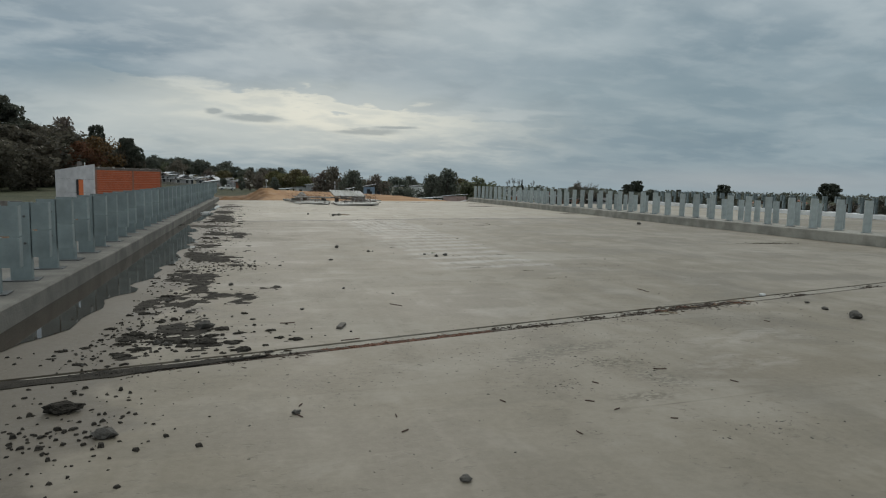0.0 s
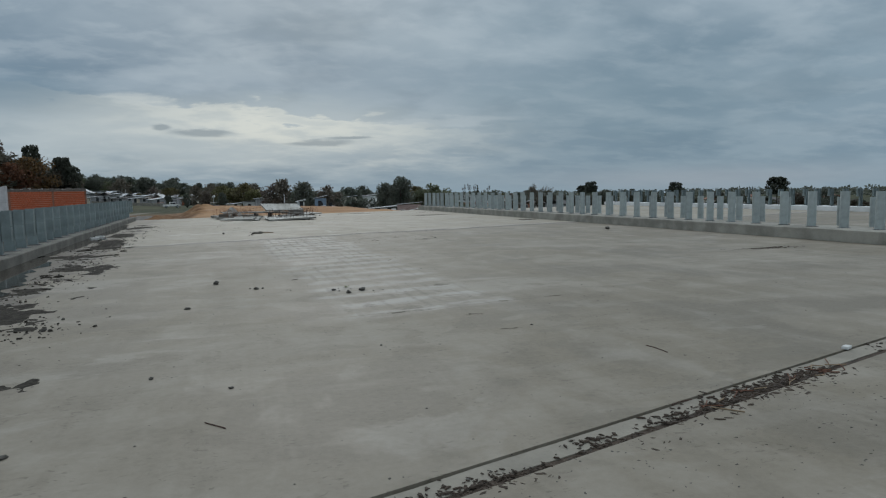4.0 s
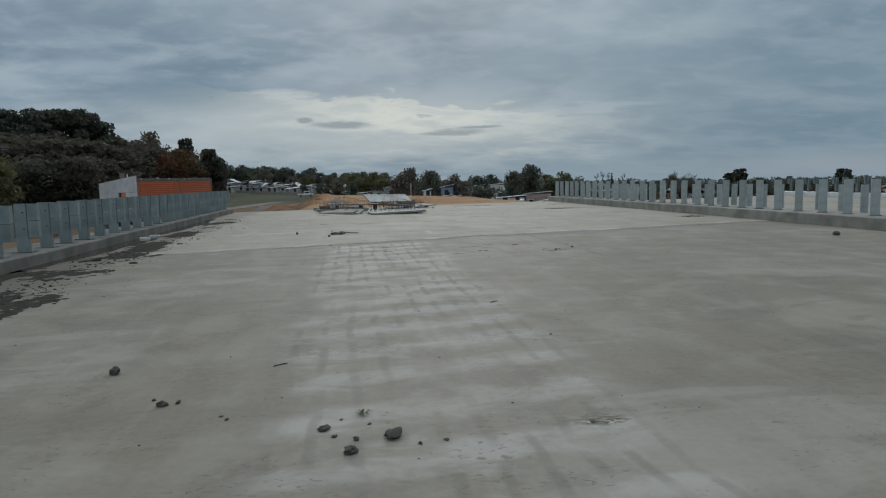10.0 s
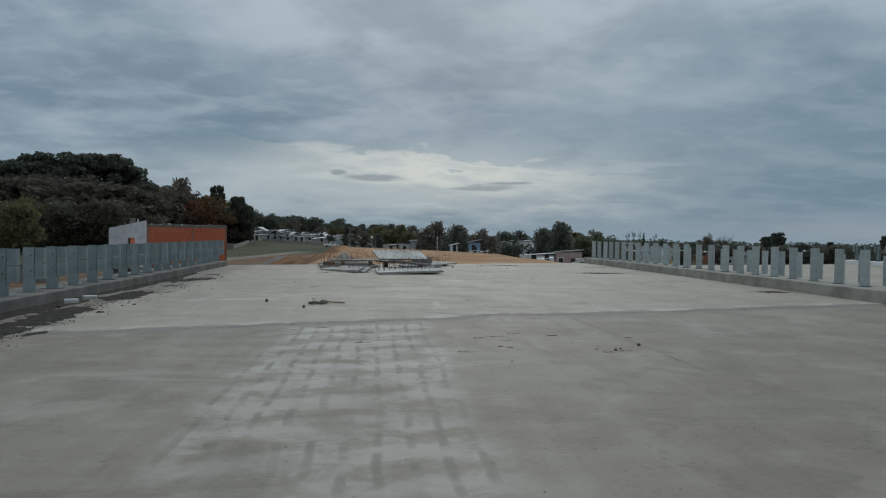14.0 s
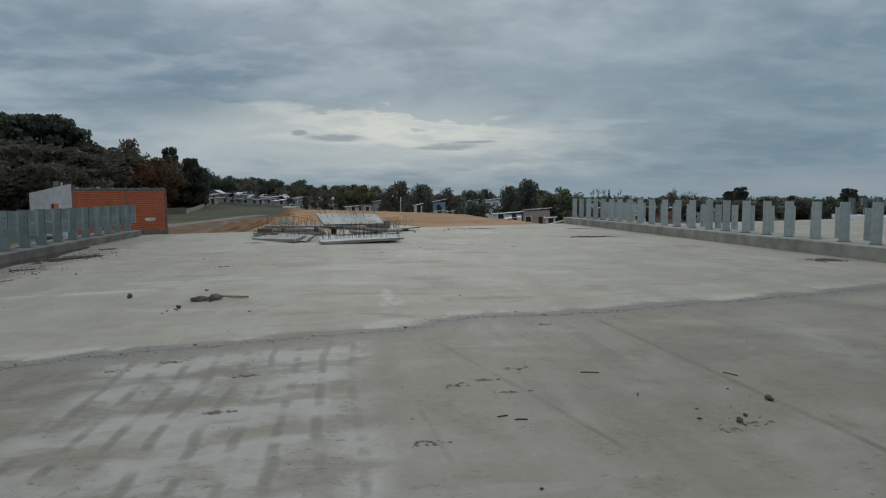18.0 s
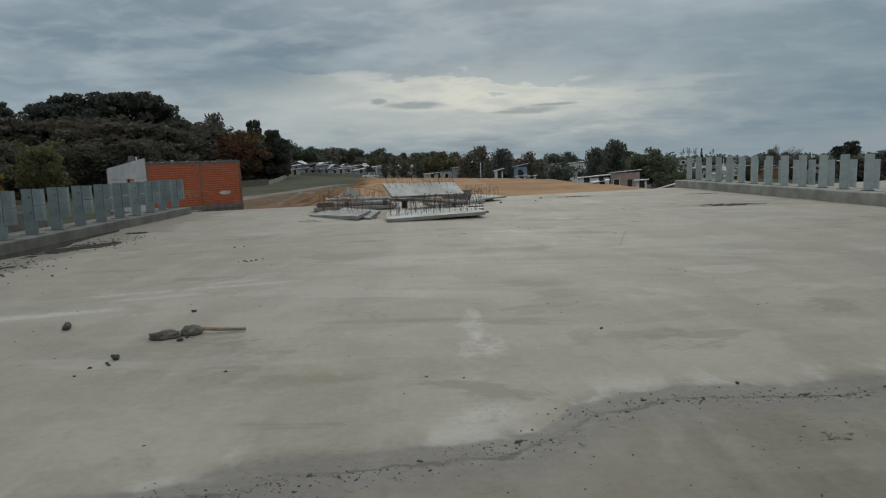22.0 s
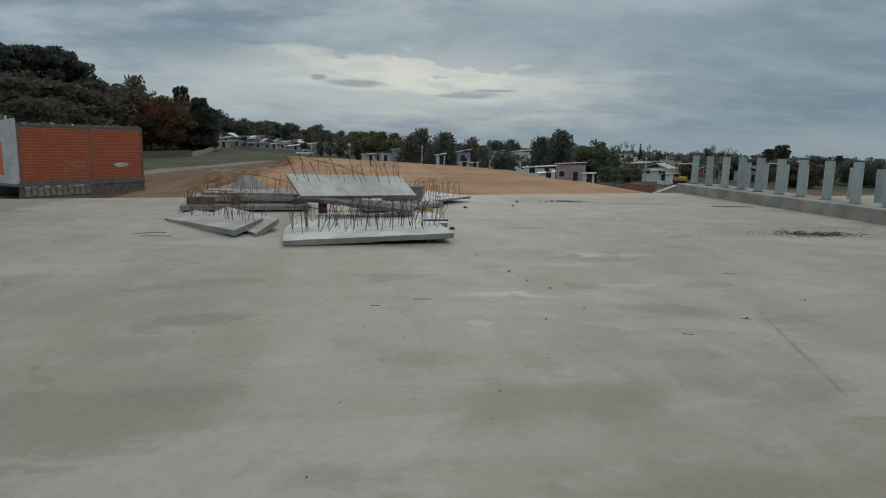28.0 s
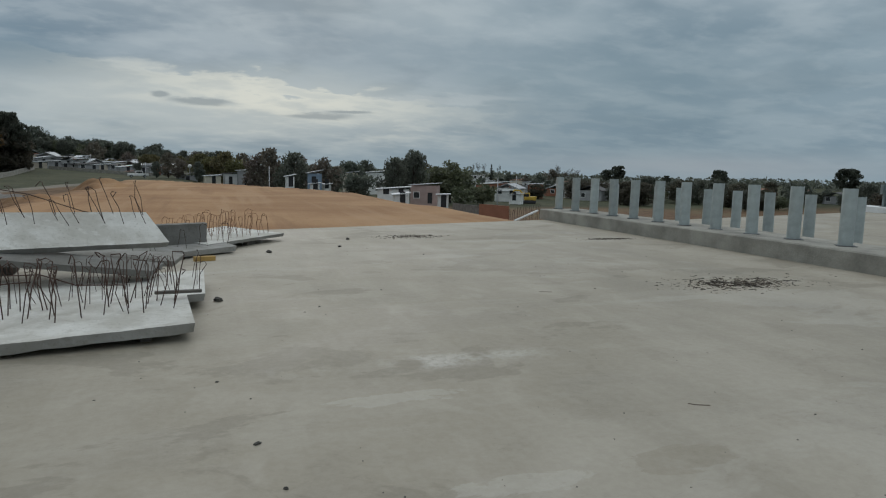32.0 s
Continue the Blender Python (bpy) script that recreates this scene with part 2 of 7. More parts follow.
def concrete_deck():
    """Trowelled concrete: irregular pale and dark blotches, worn and pitted areas, finishing prints."""
    k = Mat("deck_concrete", "World")
    x, y = k.axis(0), k.axis(1)
    big = k.noise(0.20, 4, 0.55, (0.9, 1.0, 1), 0.4, 14)
    mid = k.noise(0.62, 4, 0.50, (1.0, 0.8, 1), 0.35, -12)
    blot = k.noise(1.8, 4, 0.54, (0.95, 0.8, 1), 0.35, 18)
    trowel = k.noise(1.2, 5, 0.62, (0.22, 1.5, 1), 0.4, 12)
    fine = k.noise(15, 6, 0.72)
    wob = k.math("SUBTRACT", mid, 0.5)
    wob2 = k.math("SUBTRACT", blot, 0.5)
    e2 = k.math("SUBTRACT", k.math("SUBTRACT", y, k.math("MULTIPLY", x, 0.218)), 25.3)
    sig = lambda c, w: k.math("DIVIDE", 1.0, k.math("ADD", 1.0, k.math("EXPONENT", k.math("DIVIDE", k.math("SUBTRACT", c, x), w))))
    step = k.math("ADD", k.math("MULTIPLY", k.math("MULTIPLY", sig(6.48, 0.10), sig(7.95, -0.32)), 0.36), k.math("MULTIPLY", sig(3.4, 0.4), 0.16))
    e2 = k.math("SUBTRACT", e2, step)
    e2w = k.math("ADD", e2, k.math("ADD", k.math("MULTIPLY", wob, 0.7), k.math("MULTIPLY", wob2, 0.35)))
    grey, tan_, pale, dark = (0.278, 0.258, 0.220), (0.240, 0.219, 0.178), (0.395, 0.375, 0.335), (0.165, 0.149, 0.120)
    col = k.mix(k.ramp(big, 0.42, 0.58), tan_, grey)
    col = k.mix(k.math("MULTIPLY", k.ramp(mid, 0.50, 0.64), 0.46), col, pale)
    col = k.mix(k.math("MULTIPLY", k.ramp(mid, 0.48, 0.37), 0.60), col, dark)
    col = k.mix(k.math("MULTIPLY", k.ramp(blot, 0.53, 0.66), 0.34), col, pale)
    col = k.mix(k.math("MULTIPLY", k.ramp(blot, 0.46, 0.34), 0.36), col, dark)
    col = k.mix(k.math("MULTIPLY", k.ramp(trowel, 0.53, 0.64), 0.13), col, (0.46, 0.447, 0.412))
    col = k.mix(k.math("MULTIPLY", k.ramp(trowel, 0.47, 0.36), 0.13), col, dark)
    # faint sweeps left along the span by the finishing
    sweep = k.noise(1.0, 4, 0.6, (1.5, 0.11, 1), 0.5, -6)
    col = k.mix(k.math("MULTIPLY", k.ramp(sweep, 0.52, 0.66), 0.22), col, pale)
    col = k.mix(k.math("MULTIPLY", k.ramp(sweep, 0.47, 0.35), 0.22), col, dark)
    # the last span is paler
    span3 = k.ramp(e2w, -0.1, 0.25)
    col = k.mix(k.math("MULTIPLY", span3, 0.30), col, (0.430, 0.410, 0.364))
    # sharp-edged scuffed films
    film = k.math("MULTIPLY", k.ramp(k.noise(0.9, 7, 0.64, (0.6, 1.0, 1), 0.5, 24), 0.56, 0.60), k.ramp(big, 0.58, 0.46))
    col = k.mix(k.math("MULTIPLY", film, 0.50), col, (0.190, 0.175, 0.145))
    film = k.math("MULTIPLY", k.ramp(k.noise(0.55, 7, 0.64, (0.45, 1.1, 1), 0.6, 8), 0.56, 0.60), k.ramp(big, 0.42, 0.54))
    col = k.mix(k.math("MULTIPLY", film, 0.32), col, (0.45, 0.435, 0.40))

    # the first span is dustier
    col = k.mix(k.math("MULTIPLY", k.ramp(y, 6.2, 5.6), 0.16), col, (0.225, 0.205, 0.165))

    def blob(cx, cy, rx, ry, turn=0.0):
        ca, sa = math.cos(radians(turn)), math.sin(radians(turn))
        dx, dy = k.math("SUBTRACT", x, cx), k.math("SUBTRACT", y, cy)
        u = k.math("ADD", k.math("MULTIPLY", dx, ca / rx), k.math("MULTIPLY", dy, sa / rx))
        v = k.math("ADD", k.math("MULTIPLY", dx, -sa / ry), k.math("MULTIPLY", dy, ca / ry))
        r = k.math("SQRT", k.math("ADD", k.math("MULTIPLY", u, u), k.math("MULTIPLY", v, v)))
        r = k.math("ADD", r, k.math("ADD", k.math("MULTIPLY", wob, 1.4), k.math("MULTIPLY", wob2, 1.6)))
        return k.ramp(r, 1.35, 0.45)

    # finishing prints: pale films across, cut by short dark dashes in columns along the span
    bend = k.math("MULTIPLY", wob, 0.30)
    across = k.math("SUBTRACT", y, k.math("MULTIPLY", x, 0.2))
    rows = k.math("SINE", k.math("ADD", k.math("MULTIPLY", across, 7.75), k.math("MULTIPLY", wob, 2.6)))
    xl = k.math("ADD", k.math("SUBTRACT", x, 3.76), k.math("ADD", k.math("MULTIPLY", bend, 0.8), k.math("MULTIPLY", wob2, 0.10)))
    lines = k.math("COSINE", k.math("MULTIPLY", xl, 24.54))
    column = k.math("FLOOR", k.math("ADD", k.math("DIVIDE", xl, 0.256), 0.5))
    pick = k.node("ShaderNodeCombineXYZ")
    k.put(pick.inputs[0], k.math("MULTIPLY", column, 5.37)), k.put(pick.inputs[1], k.math("MULTIPLY", k.math("ADD", y, k.math("MULTIPLY", wob2, 0.5)), 2.6))
    broken = k.node("ShaderNodeTexNoise")
    broken.inputs["Scale"].default_value, broken.inputs["Detail"].default_value = 1.0, 2
    k.put(broken.inputs[0], pick.outputs[0])
    cx = k.math("ABSOLUTE", k.math("SUBTRACT", k.math("ADD", x, k.math("MULTIPLY", wob, 1.2)), 4.45))
    zone = k.math("MULTIPLY", k.ramp(cx, 1.42, 1.0), k.math("MULTIPLY", k.ramp(y, 10.9, 11.9), k.ramp(e2w, -0.45, -0.75)))
    strong = k.math("MAXIMUM", k.ramp(y, 18.0, 22.0), k.math("MULTIPLY", k.math("MULTIPLY", k.ramp(y, 11.2, 12.0), k.ramp(y, 15.0, 13.4)), 0.75))
    zone = k.math("MULTIPLY", zone, k.math("MAXIMUM", strong, k.math("MULTIPLY", k.ramp(big, 0.30, 0.50, 0.6, 1), k.ramp(mid, 0.38, 0.52, 0.55, 1))))
    torn = k.noise(3.4, 6, 0.62, (0.55, 1.0, 1), 0.4, 10)
    bars = k.math("MULTIPLY", k.ramp(k.math("ADD", k.math("MULTIPLY", rows, 0.10), torn), 0.33, 0.58), k.ramp(blot, 0.34, 0.54, 0.45, 1))
    amount = k.math("MULTIPLY_ADD", strong, 0.10)
    amount.node.inputs[2].default_value = 0.58
    soft = k.math("MULTIPLY", k.ramp(k.math("ADD", k.math("MULTIPLY", rows, 0.16), torn), 0.36, 0.74), 1.15)
    ahead = k.ramp(y, 15.5, 19.5)
    bars = k.math("ADD", k.math("MULTIPLY", bars, ahead), k.math("MULTIPLY", soft, k.math("SUBTRACT", 1.0, ahead)))
    col = k.mix(k.math("MULTIPLY", k.math("MULTIPLY", bars, zone), amount), col, (0.53, 0.52, 0.50))
    cuts = k.math("MULTIPLY", k.ramp(lines, 0.25, 1.0), k.ramp(k.math("ADD", broken.outputs[0], k.math("MULTIPLY", rows, -0.05)), 0.38, 0.58))
    amount = k.math("MULTIPLY_ADD", ahead, 0.26)
    amount.node.inputs[2].default_value = 0.42
    col = k.mix(k.math("MULTIPLY", k.math("MULTIPLY", cuts, zone), amount), col, (0.175, 0.164, 0.142))
    # mauve-grey mortar dust along the second joint
    crumb = k.noise(9.0, 6, 0.7, (0.6, 1.0, 1), 0.3, 12)
    dust = k.math("MULTIPLY", k.math("MULTIPLY", k.ramp(e2w, -0.66, -0.30), k.ramp(e2w, 0.10, 0.02)), k.ramp(crumb, 0.34, 0.58, 0.35, 1))
    col = k.mix(k.math("MULTIPLY", dust, 0.75), col, (0.205, 0.194, 0.190))
    # laitance smeared over the edge
    film = k.math("MULTIPLY", k.math("MULTIPLY", k.ramp(e2w, 0.0, 0.06), k.ramp(e2w, 0.55, 0.10)), k.ramp(k.noise(1.3, 5, 0.6, (1, 0.5, 1), 0.4, 0), 0.46, 0.60))
    col = k.mix(k.math("MULTIPLY", film, 0.55), col, (0.56, 0.55, 0.52))
    # the ragged crack that runs through the dust
    crack = k.math("ABSOLUTE", k.math("ADD", k.math("ADD", e2w, 0.19), k.math("MULTIPLY", k.math("SUBTRACT", crumb, 0.5), 0.22)))
    crack = k.math("MULTIPLY", k.ramp(crack, 0.035, 0.008), k.ramp(blot, 0.40, 0.54, 0.25, 1))
    col = k.mix(k.math("MULTIPLY", crack, 0.75), col, (0.075, 0.070, 0.062))
    for q in ((8.3, 23.3, 1.3, 0.6, 20), (10.44, 26.7, 0.75, 0.26, 0), (11.2, 27.3, 0.7, 0.16, 8)):
        col = k.mix(k.math("MULTIPLY", blob(*q), 0.34), col, (0.205, 0.182, 0.140))
    # darker and paler patches with a shape of their own
    for q in ((4.9, 4.7, 1.1, 0.55, 5), (4.86, 27.86, 0.55, 0.13, 5), (5.5, 29.5, 0.95, 0.09, -3), (7.2, 34.2, 0.9, 0.3, 10), (8.9, 36.3, 0.9, 0.25, -20), (8.2, 33.0, 1.3, 0.25, -8)):
        col = k.mix(k.math("MULTIPLY", blob(*q), 0.55), col, (0.215, 0.190, 0.148))
    for q in ((6.05, 27.05, 0.38, 0.26, 10), (6.22, 28.9, 0.14, 0.95, 4), (6.1, 28.1, 0.12, 0.5, -8), (2.6, 31.6, 1.5, 0.13, 14), (1.6, 30.4, 1.6, 0.16, 14), (9.2, 39.4, 1.2, 0.2, 0), (7.6, 37.0, 0.9, 0.14, 0)):
        col = k.mix(k.math("MULTIPLY", k.math("MULTIPLY", blob(*q), k.math("MULTIPLY", k.ramp(blot, 0.40, 0.60), k.ramp(fine, 0.36, 0.58, 0.4, 1))), 0.75), col, (0.54, 0.53, 0.505))

    scuff = k.noise(4.5, 6, 0.7, (0.5, 1.0, 1), 0.5, 15)

    def scrape(cx, cy, rx, ry, turn=0.0):
        """A worn patch with a ragged, clear-cut edge."""
        ca, sa = math.cos(radians(turn)), math.sin(radians(turn))
        dx, dy = k.math("SUBTRACT", x, cx), k.math("SUBTRACT", y, cy)
        u = k.math("ADD", k.math("MULTIPLY", dx, ca / rx), k.math("MULTIPLY", dy, sa / rx))
        v = k.math("ADD", k.math("MULTIPLY", dx, -sa / ry), k.math("MULTIPLY", dy, ca / ry))
        r = k.math("SQRT", k.math("ADD", k.math("MULTIPLY", u, u), k.math("MULTIPLY", v, v)))
        return k.ramp(k.math("ADD", r, k.math("ADD", k.math("MULTIPLY", k.math("SUBTRACT", scuff, 0.5), 3.2), k.math("MULTIPLY", wob2, 1.2))), 1.1, 0.88)

    for q in ((6.45, 34.98, 0.32, 0.13, 0), (7.25, 34.85, 0.16, 0.36, 20), (8.5, 35.0, 0.28, 0.16, 0), (9.87, 37.37, 0.30, 0.14, 0), (4.85, 27.92, 0.42, 0.10, -8), (7.4, 28.65, 0.22, 0.10, 0), (7.05, 28.75, 0.12, 0.30, -20), (5.9, 29.42, 0.45, 0.09, -6), (6.75, 29.6, 0.16, 0.12, 30), (8.0, 29.2, 0.5, 0.14, 20), (9.2, 33.6, 0.6, 0.12, -15), (7.4, 32.6, 0.5, 0.10, -10), (9.9, 35.9, 0.35, 0.12, 10)):
        col = k.mix(k.math("MULTIPLY", scrape(*q), 0.32), col, (0.215, 0.192, 0.150))
    for q in ((8.65, 38.69, 0.40, 0.10, 0), (9.0, 37.38, 0.30, 0.10, 0), (7.0, 35.9, 0.12, 0.16, 0), (6.1, 29.25, 0.10, 0.13, -8), (6.05, 28.45, 0.07, 0.22, -8), (6.2, 29.7, 0.06, 0.2, 5), (2.55, 31.2, 0.55, 0.10, 14), (3.2, 32.1, 0.4, 0.12, 25), (9.6, 31.6, 0.5, 0.3, 0)):
        col = k.mix(k.math("MULTIPLY", scrape(*q), 0.26), col, (0.55, 0.54, 0.51))

    def line(x0, y0, x1, y1, half, wave=0.10):
        """A faint seam or crack between two points."""
        ln = math.hypot(x1 - x0, y1 - y0)
        ux, uy = (x1 - x0) / ln, (y1 - y0) / ln
        dx, dy = k.math("SUBTRACT", x, x0), k.math("SUBTRACT", y, y0)
        u = k.math("ADD", k.math("MULTIPLY", dx, ux), k.math("MULTIPLY", dy, uy))
        v = k.math("ADD", k.math("SUBTRACT", k.math("MULTIPLY", dy, ux), k.math("MULTIPLY", dx, uy)), k.math("MULTIPLY", wob, wave))
        near = k.ramp(k.math("ABSOLUTE", v), half, half * 0.3)
        ends = k.math("MULTIPLY", k.ramp(u, 0.0, 0.25), k.ramp(u, ln, ln - 0.25))
        return k.math("MULTIPLY", near, ends)

    for q, amount in (((8.6, 27.15, 8.75, 21.4, 0.05), 0.85), ((6.45, 25.9, 7.2, 22.7, 0.04), 0.7), ((6.0, 23.9, 6.1, 22.6, 0.03), 0.5), ((-2.2, 4.62, 1.9, 4.88, 0.014), 0.4), ((2.4, 4.0, 6.5, 4.2, 0.016), 0.45), ((2.7, 11.44, 7.1, 11.83, 0.022), 0.6), ((2.4, 3.98, 4.9, 4.16, 0.012), 0.5), ((9.9, 36.4, 9.0, 34.0, 0.03), 0.5), ((7.6, 35.4, 7.85, 34.2, 0.03), 0.2)):
        col = k.mix(k.math("MULTIPLY", k.math("MULTIPLY", line(*q), k.ramp(blot, 0.62, 0.42, 0.35, 1)), amount), col, (0.16, 0.145, 0.115))
    for q in ((5.0, 5.7, 0.9, 0.35, 12), (4.5, 4.9, 0.7, 0.25, 5)):
        col = k.mix(k.math("MULTIPLY", k.math("MULTIPLY", blob(*q), k.ramp(scuff, 0.42, 0.62)), 0.40), col, (0.50, 0.48, 0.45))
    # damp, muddy concrete along the left kerb
    ed = k.math("ADD", k.math("ADD", x, k.math("MULTIPLY", wob, 1.6)), k.math("MULTIPLY", wob2, 1.6))
    damp = k.math("MULTIPLY", k.ramp(ed, -0.75, -1.25), k.ramp(y, 46, 22, 0.55, 1))
    col = k.mix(k.math("MULTIPLY", damp, 0.88), col, (0.092, 0.081, 0.066))
    grime = k.math("MULTIPLY", k.ramp(ed, 1.4, -0.8), k.ramp(mid, 0.36, 0.56, 0.4, 1))
    col = k.mix(k.math("MULTIPLY", grime, 0.22), col, (0.165, 0.148, 0.118))
    # pits and scuffs in loose clusters
    pits = k.noise(26, 3, 0.6, (0.55, 1.0, 1), 0.6, 20)
    spots = k.math("MULTIPLY", k.ramp(pits, 0.59, 0.65), k.ramp(blot, 0.53, 0.42))
    spots = k.math("MULTIPLY", spots, k.ramp(e2w, 0.3, -0.2, 0.25, 1))
    col = k.mix(k.math("MULTIPLY", spots, 0.62), col, (0.150, 0.136, 0.110))
    for q in ((4.25, 11.78, 0.34, 0.12, 0), (3.76, 12.15, 0.10, 0.12, 0), (3.42, 11.95, 0.06, 0.2, 0), (5.28, 13.56, 0.18, 0.10, 0), (4.3, 11.55, 0.3, 0.05, 5),
              (2.95, 5.6, 0.55, 0.2, 12), (3.1, 5.1, 0.3, 0.16, 0), (3.25, 4.6, 0.22, 0.3, 15), (2.9, 4.2, 0.4, 0.14, 0), (2.4, 5.4, 0.3, 0.12, 10)):
        col = k.mix(k.math("MULTIPLY", k.math("MULTIPLY", blob(*q), k.ramp(pits, 0.44, 0.54)), 0.72), col, (0.120, 0.110, 0.085))
    col = k.mix(0.09, col, k.mix(k.ramp(fine, 0.36, 0.64), (0.17, 0.155, 0.128), (0.46, 0.44, 0.40)))
    shade = k.math("MULTIPLY_ADD", span3, 0.16)
    shade.node.inputs[2].default_value = 0.80
    tint = k.node("ShaderNodeHueSaturation")
    tint.inputs["Saturation"].default_value = 1.27
    k.put(tint.inputs["Value"], shade), k.put(tint.inputs["Color"], col)
    col = k.mix(1.0, tint.outputs[0], (1.035, 1.0, 0.962), "MULTIPLY")
    h = k.math("ADD", k.math("MULTIPLY", fine, 0.35), k.math("ADD", mid, k.math("MULTIPLY", blot, 0.7)))
    h = k.math("SUBTRACT", h, k.math("MULTIPLY", spots, 0.35))
    rough = k.math("SUBTRACT", k.ramp(mid, 0.3, 0.7, 0.62, 0.78), k.math("MULTIPLY", damp, 0.08))
    return k.done(col, rough, 0, h, 0.30, 0.02, 0.5)


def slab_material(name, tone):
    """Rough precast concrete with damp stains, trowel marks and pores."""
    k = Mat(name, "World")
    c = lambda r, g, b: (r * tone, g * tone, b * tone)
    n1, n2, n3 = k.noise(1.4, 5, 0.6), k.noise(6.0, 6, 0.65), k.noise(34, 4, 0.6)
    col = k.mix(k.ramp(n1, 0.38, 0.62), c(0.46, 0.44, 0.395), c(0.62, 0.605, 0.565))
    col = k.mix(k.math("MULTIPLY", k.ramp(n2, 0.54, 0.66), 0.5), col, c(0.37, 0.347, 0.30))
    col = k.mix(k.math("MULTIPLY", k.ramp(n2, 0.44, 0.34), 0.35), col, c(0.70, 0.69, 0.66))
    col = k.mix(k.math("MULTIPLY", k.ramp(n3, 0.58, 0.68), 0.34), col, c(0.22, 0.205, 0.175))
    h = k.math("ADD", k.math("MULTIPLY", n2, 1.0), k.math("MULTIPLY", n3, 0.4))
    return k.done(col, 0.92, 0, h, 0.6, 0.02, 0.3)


def soil_material():
    """Compacted orange earth with wheel ruts, darker and browner where the side of the bank is dug."""
    k = Mat("compacted_orange_soil", "World")
    x, y = k.axis(0), k.axis(1)
    n1, n2 = k.noise(0.16, 4), k.noise(0.9, 5, 0.6)
    ruts = k.noise(0.7, 4, 0.6, (1.0, 0.06, 1), 0.3, -4)
    clod = k.noise(5.0, 5, 0.65)
    col = k.mix(k.ramp(n1, 0.36, 0.64), (0.300, 0.165, 0.082), (0.395, 0.235, 0.122))
    col = k.mix(k.math("MULTIPLY", k.ramp(ruts, 0.52, 0.66), 0.45), col, (0.430, 0.275, 0.160))
    col = k.mix(k.math("MULTIPLY", k.ramp(ruts, 0.46, 0.34), 0.45), col, (0.235, 0.128, 0.066))
    w = k.math("ADD", k.math("MULTIPLY", k.math("SUBTRACT", n1, 0.5), 5.0), k.math("MULTIPLY", k.math("SUBTRACT", n2, 0.5), 2.5))
    dug = k.ramp(k.math("ADD", x, w), 2.2, -0.6)
    brown = k.mix(k.ramp(n2, 0.38, 0.62), (0.115, 0.066, 0.037), (0.215, 0.126, 0.070))
    col = k.mix(k.math("MULTIPLY", dug, 0.85), col, brown)
    col = k.mix(k.math("MULTIPLY", k.ramp(clod, 0.56, 0.68), 0.35), col, (0.17, 0.10, 0.055))
    h = k.math("ADD", k.math("MULTIPLY", clod, 0.6), k.math("MULTIPLY", ruts, 1.0))
    return k.done(col, 0.95, 0, h, 0.6, 0.06, 0.2)


def ground_material():
    """Rough grass, with trodden brown dirt beside the bank and a pale path across the field."""
    k = Mat("rough_ground", "World")
    x, y = k.axis(0), k.axis(1)
    n1, n2 = k.noise(0.06, 4), k.noise(0.5, 5)
    n3 = k.noise(3.0, 4)
    col = k.mix(k.ramp(n1, 0.35, 0.65), (0.036, 0.044, 0.022), (0.066, 0.067, 0.036))
    col = k.mix(k.math("MULTIPLY", k.ramp(n2, 0.5, 0.7), 0.5), col, (0.13, 0.115, 0.07))
    w = k.math("MULTIPLY", k.math("SUBTRACT", n2, 0.5), 22.0)
    w1 = k.math("MULTIPLY", k.math("SUBTRACT", n1, 0.5), 30.0)
    lane = k.math("ADD", k.math("SUBTRACT", x, k.math("MULTIPLY", k.math("SUBTRACT", y, 118.0), 0.15)), 20.5)
    dirt = k.math("MULTIPLY", k.ramp(k.math("ADD", k.math("ADD", y, w), k.math("MULTIPLY", w1, 0.5)), 168, 146), k.ramp(k.math("ADD", lane, k.math("MULTIPLY", w, 0.12)), -1.5, 0.8))
    soil = k.mix(k.ramp(n2, 0.35, 0.65), (0.105, 0.062, 0.034), (0.175, 0.108, 0.062))
    soil = k.mix(k.math("MULTIPLY", k.ramp(n1, 0.5, 0.62), 0.5), soil, (0.15, 0.13, 0.07))
    col = k.mix(dirt, col, soil)
    # grey track from behind the house along the field
    path = k.ramp(k.math("ABSOLUTE", k.math("ADD", lane, k.math("MULTIPLY", w, 0.06))), 2.6, 1.5)
    path = k.math("MULTIPLY", path, k.math("MULTIPLY", k.ramp(y, 100, 108), k.ramp(y, 185, 165)))
    col = k.mix(k.math("MULTIPLY", path, 0.75), col, k.mix(k.ramp(n2, 0.35, 0.65), (0.185, 0.165, 0.138), (0.285, 0.255, 0.215)))
    col = k.mix(k.math("MULTIPLY", k.ramp(n3, 0.55, 0.7), 0.3), col, (0.06, 0.055, 0.03))
    return k.done(col, 0.95, 0, n3, 0.6, 0.08, 0.2)


M_DECK = concrete_deck()
M_KERB = simple("kerb_concrete", (0.185, 0.175, 0.152), 0.9, 0, 0.32, 1.6, 30, 0.6, 0.015)
M_KERB_PALE = simple("pale_kerb_concrete", (0.310, 0.294, 0.255), 0.9, 0, 0.28, 1.6, 30, 0.6, 0.015)
M_NEAR_WHITE = simple("near_white_concrete", (0.74, 0.745, 0.74), 0.85, 0, 0.10, 1.6, 30, 0.4, 0.01)
M_ZINC = simple("galvanised_steel", (0.385, 0.425, 0.418), 0.5, 0.3, 0.13, 5, 60, 0.08, 0.002)
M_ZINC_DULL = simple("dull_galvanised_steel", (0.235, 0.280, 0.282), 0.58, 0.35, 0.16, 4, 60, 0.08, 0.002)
M_PLATE = simple("dull_steel_plate", (0.13, 0.135, 0.135), 0.6, 0.4, 0.2, 9, 60, 0.2, 0.003)
